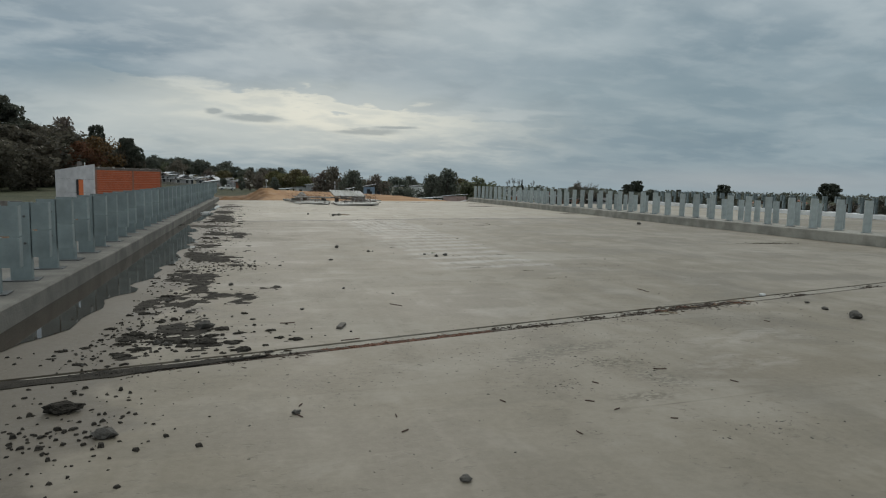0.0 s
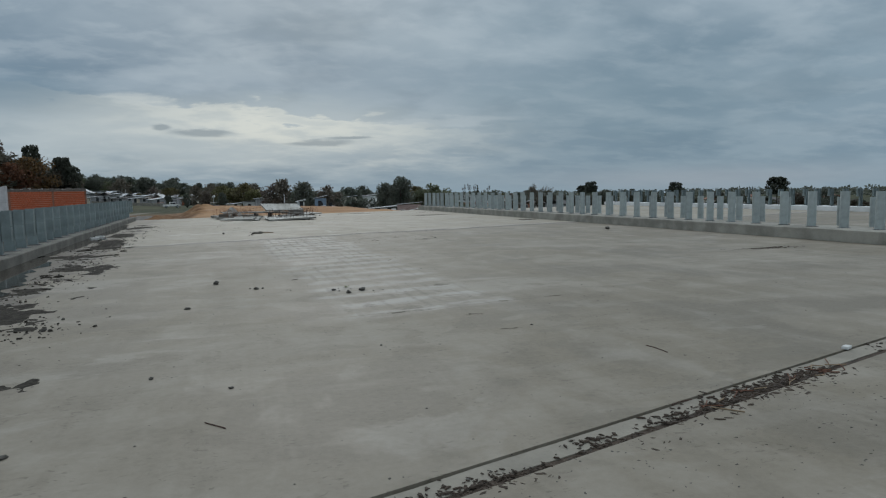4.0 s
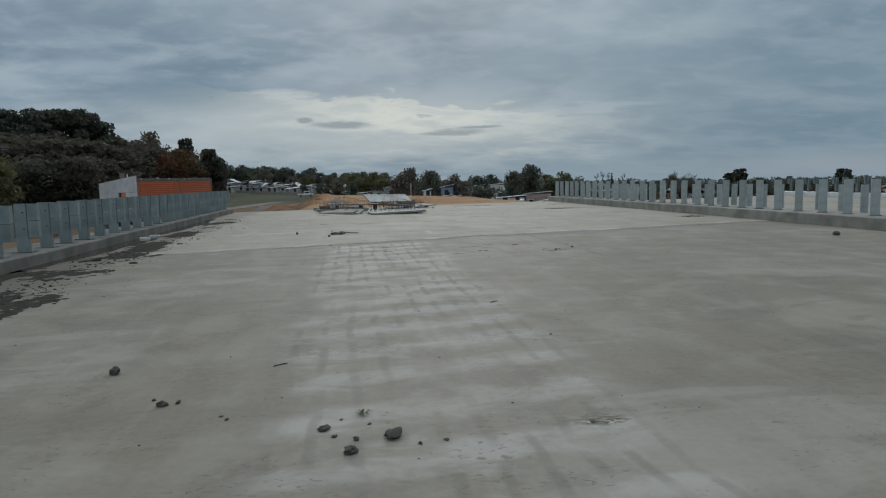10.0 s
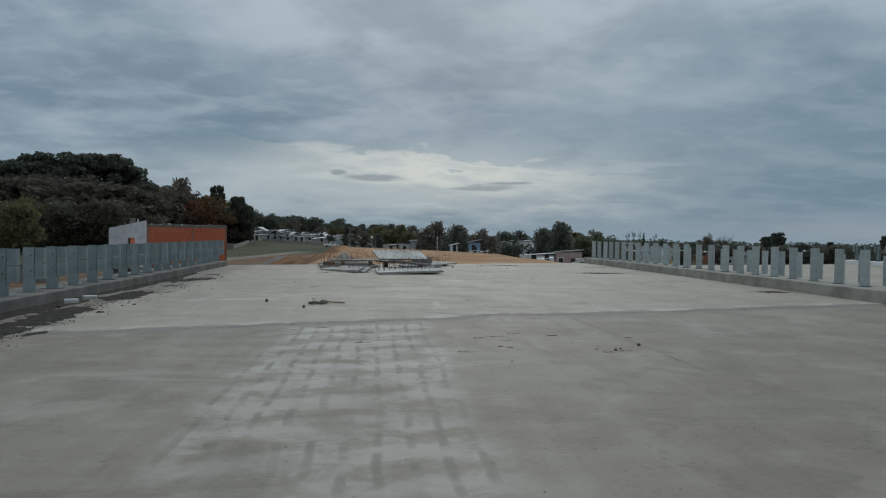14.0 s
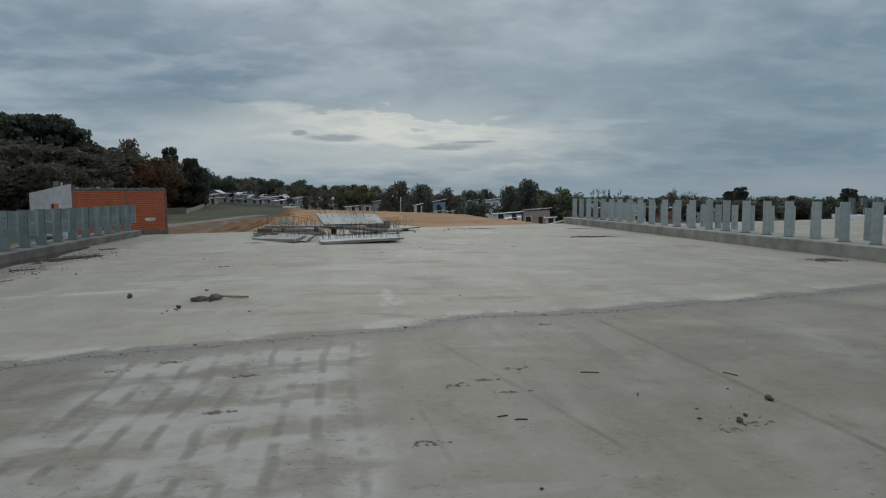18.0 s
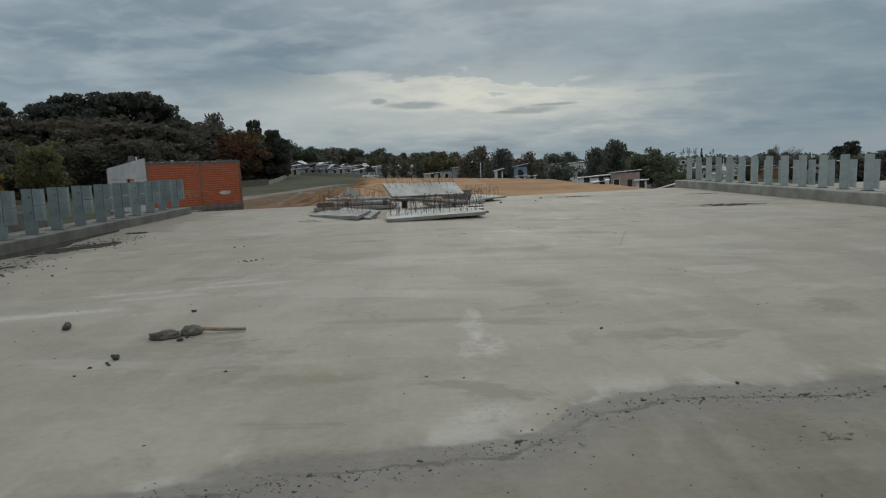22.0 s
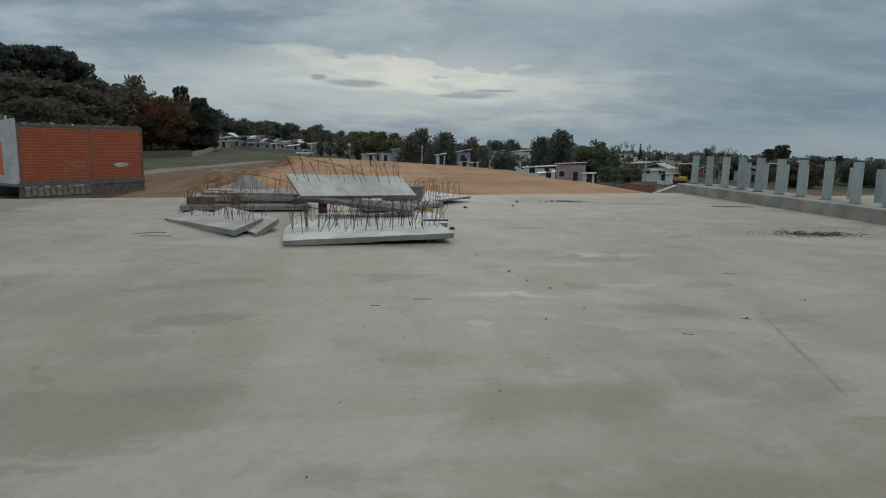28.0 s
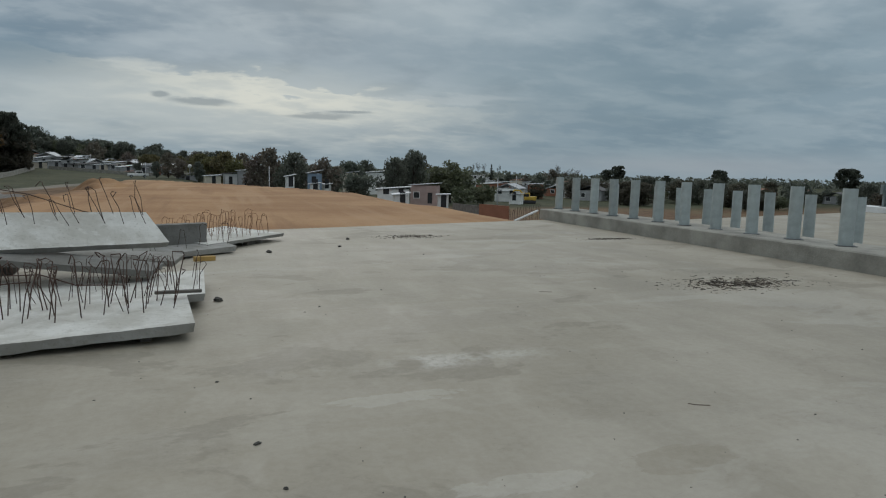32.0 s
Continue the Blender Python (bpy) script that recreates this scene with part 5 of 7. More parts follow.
def precast(corners, thick, label, rows=(), count=0, lean=0.0, scale=1.0, mat=None, span=(0.05, 0.95)):
    """A slab on four top corners (counter-clockwise), with rows of starter bars; a row is its place between the first and last edge."""
    root = empty("precast_slab", label, "concrete slab", "stacked precast slabs")
    c = [Vector(p) for p in corners]
    n = (c[1] - c[0]).cross(c[3] - c[0]).normalized()
    nu, nv = 14, 6
    bm = bmesh.new()
    put = lambda u, v: c[0].lerp(c[1], u).lerp(c[3].lerp(c[2], u), v)
    top = [[bm.verts.new(put(i / nu, k / nv) + n * (0.006 * noise.noise((i * 0.7, k * 0.9, thick * 50)))) for k in range(nv + 1)] for i in range(nu + 1)]
    ins = 0.012
    low = []
    for i in range(nu + 1):
        row = []
        for k in range(nv + 1):
            rim = i in (0, nu) or k in (0, nv)
            wob = 0.014 * noise.noise((i * 1.3, k * 1.1, 9 + thick * 30)) if rim else 0
            p = put(ins / 2 + (1 - ins) * i / nu, ins / 2 + (1 - ins) * k / nv)
            row.append(bm.verts.new(p - n * (thick + wob)))
        low.append(row)
    for i in range(nu):
        for k in range(nv):
            bm.faces.new((top[i][k], top[i + 1][k], top[i + 1][k + 1], top[i][k + 1]))
            bm.faces.new((low[i][k], low[i][k + 1], low[i + 1][k + 1], low[i + 1][k]))
    for i in range(nu):
        bm.faces.new((low[i][0], low[i + 1][0], top[i + 1][0], top[i][0]))
        bm.faces.new((top[i][nv], top[i + 1][nv], low[i + 1][nv], low[i][nv]))
    for k in range(nv):
        bm.faces.new((top[0][k], top[0][k + 1], low[0][k + 1], low[0][k]))
        bm.faces.new((low[nu][k], low[nu][k + 1], top[nu][k + 1], top[nu][k]))
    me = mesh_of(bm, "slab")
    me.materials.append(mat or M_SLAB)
    # sides and underside take the darker copy, their shade is in the colour
    me.materials.append(M_SLAB_SHADED if mat in (None, M_SLAB_GREY) else mat)
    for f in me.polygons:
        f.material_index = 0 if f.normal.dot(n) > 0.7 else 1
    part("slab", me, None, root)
    along = (c[1] - c[0]).normalized()
    turn = math.degrees(math.atan2(along.y, along.x))
    kinds = HOOPS_RUSTY if "rusty" in label or "many" in label else CANES if "tilted on top" in label else HOOPS
    tilt = 8 if kinds is HOOPS_RUSTY else 11 if kinds is CANES else 17
    for v in rows:
        for i in range(count):
            u = span[0] + (span[1] - span[0]) * (i + _hr.uniform(-0.22, 0.22)) / max(1, count - 1)
            p = put(min(0.98, max(0.02, u)), v + _hr.uniform(-0.03, 0.03))
            hoop = part("rebar_hoop", _hr.choice(kinds), None, root)
            s = scale * _hr.uniform(0.85, 1.15)
            hoop.matrix_basis = Matrix.Translation(p) @ pose(0, 0, 0, lean + _hr.uniform(-tilt, tilt), _hr.uniform(-tilt, tilt), turn + 90 + _hr.uniform(-2, 2) * tilt) @ Matrix.Diagonal((s, s, s, 1))
    return root


precast([(4.83, 40.16, 0.090), (7.44, 40.50, 0.168), (7.34, 41.80, 0.172), (4.72, 41.55, 0.115)], 0.082, "pale precast concrete slab with bent bars, lying on the deck", (0.52, 0.74, 0.94), 13, 0, 1.28)
precast([(4.74, 41.57, 0.110), (7.52, 41.83, 0.166), (7.50, 43.30, 0.190), (4.80, 42.95, 0.145)], 0.08, "pale precast slab with bent bars under the stack", (0.14, 0.42, 0.68), 12, 0, 0.95)
precast([(4.88, 42.66, 0.55), (7.10, 43.52, 0.52), (6.80, 44.02, 0.87), (4.58, 43.13, 0.93)], 0.075, "white precast slab tilted on top of the stack, bent bars", (0.66, 0.95), 10, -14, 1.15)
precast([(5.30, 42.55, 0.50), (6.95, 42.62, 0.30), (7.05, 43.1, 0.32), (5.35, 43.35, 0.52)], 0.07, "dark precast slab slanting under the top slab", (), 0, 0, 1, M_SLAB_DARK)
precast([(4.75, 43.35, 0.46), (7.15, 43.55, 0.27), (7.25, 44.3, 0.27), (4.80, 44.5, 0.46)], 0.07, "grey precast slab wedged under the top slab", (), 0, 0, 1, M_SLAB_OLD)
precast([(3.98, 41.02, 0.13), (4.28, 42.12, 0.20), (2.62, 44.30, 0.10), (2.28, 43.32, 0.05)], 0.10, "grey precast slab tilted on its edge with rusty hoops", (0.20, 0.34, 0.48, 0.62, 0.76, 0.90), 4, 0, 1.3, M_SLAB_GREY, (0.58, 0.98))
precast([(4.30, 41.15, 0.06), (4.55, 42.05, 0.20), (3.2, 44.5, 0.16), (2.9, 43.6, 0.04)], 0.09, "grey precast slab half under another one", (0.2, 0.5), 4, 0, 1, M_SLAB_GREY)
precast([(6.1, 44.75, 0.13), (8.02, 46.30, 0.12), (7.75, 46.95, 0.16), (5.8, 45.6, 0.16)], 0.085, "boat-shaped broken precast slab on the deck", (0.5,), 6, 0, 1, M_SLAB_OLD)
precast([(7.55, 46.30, 0.15), (9.02, 48.15, 0.14), (7.9, 49.0, 0.22), (6.6, 47.2, 0.22)], 0.06, "pale precast slab with a row of rusty hoops near the deck end", (0.2, 0.5, 0.8), 13, 0, 1.05)
precast([(6.55, 46.05, 0.50), (7.55, 46.60, 0.49), (7.50, 46.75, 0.50), (6.50, 46.2, 0.51)], 0.36, "dark grey precast slab stood on its side", (), 0, 0, 1, M_SLAB_DARK)
precast([(2.55, 45.15, 0.40), (5.05, 45.55, 0.36), (4.85, 46.6, 0.38), (2.4, 46.2, 0.42)], 0.06, "precast slab raised on dark timbers with rusty hoops", (0.25, 0.7), 10, 0, 1, M_SLAB_OLD)
precast([(2.2, 44.7, 0.15), (4.9, 45.1, 0.14), (4.7, 46.3, 0.14), (2.0, 45.9, 0.15)], 0.10, "lower precast slab of the rear stack with rusty hoops", (0.1,), 12, 0, 1, M_SLAB_OLD)
precast([(2.45, 47.35, 0.10), (3.85, 47.75, 0.10), (3.20, 47.75, 0.66), (3.02, 47.72, 0.66)], 0.09, "broken slab leaning upright with a pointed top", (), 0, 0, 1, M_SLAB_GREY)
precast([(1.9, 46.9, 0.16), (4.6, 47.4, 0.16), (4.5, 48.4, 0.16), (1.8, 47.9, 0.16)], 0.12, "rear precast slab at the deck edge with many bars", (0.2, 0.6), 12, 0, 1, M_SLAB_OLD)


def batten(x, y, z, length, w, h, turn, label, mat=None):
    ob = part("timber_batten", boxed(-length / 2, length / 2, -w / 2, w / 2, 0, h, 0.006), mat or M_GREYWOOD)
    ob.matrix_basis = pose(x, y, z, 0, 0, turn)
    return tagged(ob, label, "timber", "timbers under the slabs")


# this first one stands in for the overhanging near edge of the second slab
batten(7.27, 41.6, 0.225, 0.44, 0.06, 0.03, 2, "short dark bar standing in for the second slab's near edge")
batten(5.2, 40.85, 0.004, 1.0, 0.09, 0.03, 95, "dark timber packing under the front slab")
batten(7.0, 41.1, 0.004, 1.0, 0.09, 0.075, 95, "dark timber packing under the front slab")
batten(3.2, 45.55, 0.15, 1.1, 0.12, 0.17, 95, "dark timber batten between two slabs")
batten(4.5, 45.75, 0.14, 1.1, 0.12, 0.15, 95, "dark timber batten between two slabs")
batten(2.55, 45.05, 0.15, 0.55, 0.16, 0.16, 5, "dark short timber under a slab")
M_YELLOW = simple("yellow_timber", (0.38, 0.24, 0.075), 0.8, 0, 0.15, 8, 60)
batten(7.5, 45.42, 0.0, 0.32, 0.10, 0.075, 12, "short yellow timber block beside the slabs", M_YELLOW)
batten(8.3, 47.45, 0.0, 0.35, 0.1, 0.08, 60, "dark timber packing under a slab")
batten(7.2, 47.6, 0.0, 0.5, 0.1, 0.15, 60, "dark timber packing under a slab")
batten(6.8, 43.95, 0.10, 0.5, 0.14, 0.13, 95, "dark timber packing under a slab")
batten(5.2, 44.1, 0.10, 0.5, 0.16, 0.28, 95, "dark timber packing under a slab")
batten(7.0, 46.35, 0.14, 0.6, 0.2, 0.01, 30, "thin timber packing under a slab")

# loose bars thrown over the slabs
for _k, (_x, _y, _z, _l, _t, _p) in enumerate(((5.9, 44.0, 0.93, 1.9, -4, 14), (5.4, 41.3, 0.42, 1.3, 8, 3), (6.3, 41.5, 0.38, 1.0, -12, 6), (3.4, 44.2, 0.40, 1.6, -40, 5), (4.2, 46.0, 0.6, 1.7, 12, 10))):
    _v, _f = tube([(-_l / 2, 0, 0.02), (-_l / 4, 0.05, 0.05), (_l * 0.1, -0.03, 0.0), (_l / 2, 0.04, 0.03)], 0.006, 5)
    _me = raw_mesh("loose_bar", _v, _f, True)
    _me.materials.append(M_REBAR)
    _b = new("loose_bar", _me)
    _b.matrix_basis = pose(_x, _y, _z, 0, _p, _t)
    tagged(_b, "bent rusty bar lying over the stacked slabs", "rebar", "loose bars on the slabs")
for _x, _y, _l, _t in ((2.55, 41.55, 0.5, 20), (2.75, 41.2, 0.45, 4)):
    stick(_x, _y, _l, _t, 0.006, M_REBAR, "thin rusty bar lying on the deck beside a slab")

# starter bars and a sloping beam at the far end of the right-hand kerb
def end_bars():
    root = empty("starter_bars", "row of rusty starter bars standing at the deck end", "rebar")
    for i in range(16):
        h = 0.35 + 0.12 * _hr.random()
        v, f = tube([(0, 0, -0.5), (_hr.uniform(-0.03, 0.03), _hr.uniform(-0.03, 0.03), h * 0.6), (_hr.uniform(-0.06, 0.06), _hr.uniform(-0.06, 0.06), h)], 0.007, 5)
        me = raw_mesh("bar", v, f)
        me.materials.append(M_REBAR)
        b = part("bar", me, None, root)
        b.location = (16.6 + i * 0.14, 53.4 + i * 0.12, -0.1)
    return root


end_bars()
_v, _f = tube([(16.6, 52.9, -0.06), (18.4, 54.8, 0.12)], 0.04, 8)
_me = raw_mesh("pvc_pipe", _v, _f, True)
_me.materials.append(M_WHITE)
tagged(new("pvc_pipe", _me), "pale pipe lying at the end of the kerb", "pipe")

# ---------------------------------------------------------------- brick house beyond the deck
def brick_house():
    """Grey rendered front, long orange hollow-brick side wall between concrete columns."""
    root = empty("brick_house", "unfinished house, orange hollow-brick side and grey rendered front", "house")
    a, b, c = Vector((-16.7, 77.6, 0)), Vector((-11.1, 85.2, 0)), Vector((-21.4, 80.7, 0))
    g = -3.2
    side, front = (b - a).normalized(), (c - a).normalized()
    L, W = (b - a).length, (c - a).length
    ang = math.degrees(math.atan2(side.y, side.x))
    frame_side = Matrix.Translation(a) @ pose(0, 0, 0, 0, 0, ang)  # x along the wall, y to the inside

    def put(name, bm, mat, label=""):
        o = part(name, bm, mat, root, label)
        o.matrix_basis = frame_side
        return o

    put("wall_core", boxed(0.0, L, 0.006, 0.2, g, 2.25), M_MORTAR)
    put("footing", boxed(-0.03, L + 0.03, -0.03, 0.22, g, -1.60, 0.02), M_FOOTING, "rough grey-brown footing")
    put("footing_beam", boxed(-0.05, L + 0.05, -0.085, 0.22, -1.93, -1.55, 0.02), M_BAND, "grey concrete beam on top of the footing")
    block = mesh_of(boxed(0, 0.36, -0.075, 0.0, 0, 0.62, 0.012), "footing_block")
    block.materials.append(M_FOOTING_BLOCK)
    for i in range(11):
        put("footing_block", block, None).matrix_basis = frame_side @ pose(0.25 + i * 0.43, 0, -2.60 + 0.05 * (i % 3 == 1), 0, 0, 0)
        if i % 4 != 2:
            put("mortar_cap", boxed(0.22 + i * 0.43, 0.60 + i * 0.43, -0.12, -0.03, -2.0 + 0.05 * (i % 3 == 1), -1.95 + 0.02 * (i % 2), 0.01), M_WHITE, "pale spilt mortar")
    put("lintel_band", boxed(-0.02, L + 0.02, -0.025, 0.22, 2.08, 2.30, 0.02), M_BAND, "grey concrete beam along the top")
    for x in (0.0, L * 0.53, L - 0.22):
        put("column", boxed(x, x + 0.24, -0.02, 0.21, -1.55, 2.08, 0.015), M_COLUMN, "rough brown concrete column")
    bm = boxed(0, 0.325, 0, 0.06, 0, 0.172, 0.006)
    brick = mesh_of(bm, "brick")
    brick.materials.append(M_BRICK)
    worn = brick.copy()
    worn.materials[0] = M_BRICK_WORN
    rnd = random.Random(3)
    for r in range(18):
        z = -1.54 + r * 0.2005
        for s0, s1 in ((0.25, L * 0.53), (L * 0.53 + 0.25, L - 0.23)):
            x = s0 + (0.0 if r % 2 else -0.17)
            while x < s1:
                x0, x1 = max(x, s0), min(x + 0.325, s1)
                if x1 - x0 > 0.05:
                    spoilt = abs(x - L * 0.38) < 1.1 and abs(z + 0.62) < 0.42 and rnd.random() < 0.55
                    o = new("brick", worn if spoilt else brick)
                    o.parent = root
                    o.matrix_basis = frame_side @ pose(x0, -0.006 + rnd.uniform(-0.004, 0.004), z, 0, 0, 0) @ Matrix.Diagonal(((x1 - x0) / 0.325, 1, 1, 1))
                x += 0.333
    # pale patch of mortar, hole rim
    bm = bmesh.new()
    bmesh.ops.create_uvsphere(bm, u_segments=14, v_segments=8, radius=0.5)
    for v in bm.verts:
        k = 1 + 0.3 * noise.noise((v.co.x * 4, v.co.z * 4, 1))
        v.co = Vector((L * 0.80 + v.co.x * 1.3 * k, -0.012 + v.co.y * 0.04, -0.55 + v.co.z * 0.34 * k))
    put("mortar_patch", bm, M_SLAB, "pale smear of mortar on the bricks")
    # loose roof tiles or stones along the top
    for i in range(26):
        x = 0.4 + i * (L - 0.8) / 25
        x += rnd.uniform(-0.1, 0.1)
        put("coping_stone", boxed(x, x + rnd.uniform(0.12, 0.36), 0.0, 0.2, 2.29, 2.29 + rnd.choice((0.04, 0.07, 0.11, 0.17)), 0.02), M_WHITE if i % 7 == 3 else M_SLAB if i % 3 == 0 else M_BAND)
    # front wall, with its sloping top, a door opening and an orange curtain
    def front_wall(x0, x1, z0, z1a, z1b, name="front_wall"):
        bm = bmesh.new()
        q = [(x0, z0), (x1, z0), (x1, z1b), (x0, z1a)]
        lo = [bm.verts.new((-0.2, x, z)) for x, z in q]
        hi = [bm.verts.new((0.0, x, z)) for x, z in q]
        bm.faces.new(lo), bm.faces.new(hi[::-1])
        for i in range(4):
            bm.faces.new((lo[i], hi[i], hi[(i + 1) % 4], lo[(i + 1) % 4]))
        bmesh.ops.recalc_face_normals(bm, faces=bm.faces)
        return put(name, bm, M_RENDER)
    top = lambda x: 2.66 - 0.70 * x / W
    base = -1.72
    front_wall(0.0, 1.5, base, top(0), top(1.5))
    front_wall(1.5, 2.6, 1.0, top(1.5), top(2.6))
    front_wall(1.5, 2.6, base, -1.15, -1.15)
    front_wall(2.6, W, base, top(2.6), top(W))
    put("floor_slab", boxed(-0.32, 0.0, 0.0, W, -1.92, base, 0.02), M_BAND, "grey floor slab standing out over an open base")
    put("floor_slab", boxed(0.0, L - 0.2, 0.225, W - 0.15, -1.92, base), M_BAND)
    put("window_back", boxed(-0.13, -0.07, 1.5, 2.6, -1.2, 1.02), M_DARK, "dark unglazed window opening")
    put("orange_panel", boxed(-0.19, -0.14, 1.5, 2.2, -1.1, 0.98, 0.01), M_PANEL, "bright orange panel closing half the window")
    for z, x in ((0.55, 0), (-0.9, 0)):
        put("render_joint", boxed(-0.206, -0.2, 0, W, z + 0.47, z + 0.485), M_BAND)
    roof = bmesh.new()
    vs = [(0, 0, 2.32), (L, 0, 2.32), (L, W, 1.75), (0, W, 1.75)]
    lo = [roof.verts.new((x, y, z)) for x, y, z in vs]
    hi = [roof.verts.new((x, y, z + 0.06)) for x, y, z in vs]
    roof.faces.new(lo[::-1]), roof.faces.new(hi)
    for i in range(4):
        roof.faces.new((lo[i], lo[(i + 1) % 4], hi[(i + 1) % 4], hi[i]))
    put("roof", roof, M_BAND)
    put("chimney", boxed(0.3, 0.65, 2.6, 2.95, 2.0, 2.95, 0.02), M_BAND, "short grey chimney")
    v, f = tube([(0.4, 1.9, 2.0), (0.4, 1.9, 2.85)], 0.06, 8)
    me = raw_mesh("vent_pipe", v, f)
    me.materials.append(M_WHITE)
    put("vent_pipe", me, None, "white vent pipe")
    put("rear_wall", boxed(L - 0.2, L, 0.2, W, g, 1.9), M_RENDER)
    put("far_wall", boxed(0.0, L, W - 0.15, W, g, 1.75), M_RENDER)


M_COLUMN = simple("stained_concrete", (0.245, 0.125, 0.085), 0.95, 0, 0.25, 2.2, 25, 0.6, 0.02)
M_PANEL = simple("orange_panel", (0.62, 0.16, 0.05), 0.7, 0, 0.08, 2, 20)
brick_house()


WALLS_BRICK = simple("old_red_brick", (0.20, 0.075, 0.05), 0.95, 0, 0.25, 3, 30)


def low_block(name, x0, x1, y0, y1, h, mat, label):
    z = ground_z((x0 + x1) / 2, (y0 + y1) / 2)
    o = part(name, boxed(x0, x1, y0, y1, z - 0.5, z + h, 0.03), mat)
    return tagged(o, label, "wall", kind="structure")


low_block("yard_wall_1", -60, -31.5, 70.0, 70.2, 2.3, WALLS_BRICK, "long low wall of red brick beside the houses")
low_block("yard_wall_2", -31.4, -22.0, 72, 72.2, 1.6, M_BAND, "grey block yard wall")


# ---------------------------------------------------------------- trees
def leaf_material(name, color, vary=0.35, gloss=0.6):
    k = Mat(name)
    isl = k.node("ShaderNodeNewGeometry").outputs["Random Per Island"]
    tint = k.math("MULTIPLY_ADD", isl, vary * 2)
    tint.node.inputs[2].default_value = 1 - vary
    n = k.node("ShaderNodeHueSaturation")
    hue = k.math("MULTIPLY_ADD", k.random(), 0.05)
    hue.node.inputs[2].default_value = 0.475
    k.put(n.inputs["Hue"], hue), k.put(n.inputs["Value"], tint), k.put(n.inputs["Color"], color)
    m = k.done(n.outputs[0], 0.45, 0, None, 0, 0, gloss)
    thin, blend = k.node("ShaderNodeBsdfTranslucent"), k.node("ShaderNodeMixShader")
    k.put(thin.inputs[0], n.outputs[0])
    blend.inputs[0].default_value = 0.50
    out = next(q for q in k.nt.nodes if q.type == "OUTPUT_MATERIAL")
    k.nt.links.new(k.bsdf.outputs[0], blend.inputs[1]), k.nt.links.new(thin.outputs[0], blend.inputs[2])
    k.nt.links.new(blend.outputs[0], out.inputs[0])
    return m


LEAF = {
    # pine, shade and dark are lifted in tone to carry some distance haze
    "pine": leaf_material("pine_needles", (0.096, 0.104, 0.080), 0.35, 0.2),
    "shade": leaf_material("shady_leaves", (0.107, 0.098, 0.074), 0.35, 0.15),
    "dark": leaf_material("dark_leaves", (0.122, 0.134, 0.104)),
    "green": leaf_material("green_leaves", (0.125, 0.145, 0.082)),
    "olive": leaf_material("olive_leaves", (0.135, 0.125, 0.060), 0.35, 0.25),
    "rust": leaf_material("rust_leaves", (0.150, 0.078, 0.044), 0.35, 0.2),
    "brown": leaf_material("brown_leaves", (0.15, 0.128, 0.1)),
    "weed": leaf_material("weed_leaves", (0.10, 0.13, 0.035)),
    "yellow": leaf_material("yellow_leaves", (0.26, 0.16, 0.03)),
}


def leaves(rng, centres, radii, per, size, flat=1.0):
    """Small tilted leaf faces round clump centres; verts and faces as lists."""
    n = len(centres) * per
    c = np.repeat(np.array(centres, float), per, 0)
    r = np.repeat(np.array(radii, float), per)
    d = rng.normal(size=(n, 3))
    d /= np.linalg.norm(d, axis=1)[:, None]
    rad = r * rng.uniform(0.35, 1.0, n) ** 0.5
    p = c + d * rad[:, None] * np.array((1, 1, flat))
    u = rng.normal(size=(n, 3))
    u /= np.linalg.norm(u, axis=1)[:, None]
    w = np.cross(u, rng.normal(size=(n, 3)))
    w /= np.linalg.norm(w, axis=1)[:, None]
    s = size * rng.uniform(0.6, 1.5, n)
    u, w = u * s[:, None], w * (s * 0.6)[:, None]
    verts = np.stack([p - u, p + w, p + u, p - w], 1).reshape(-1, 3)
    faces = np.arange(n * 4).reshape(-1, 4)
    return verts.tolist(), faces.tolist()


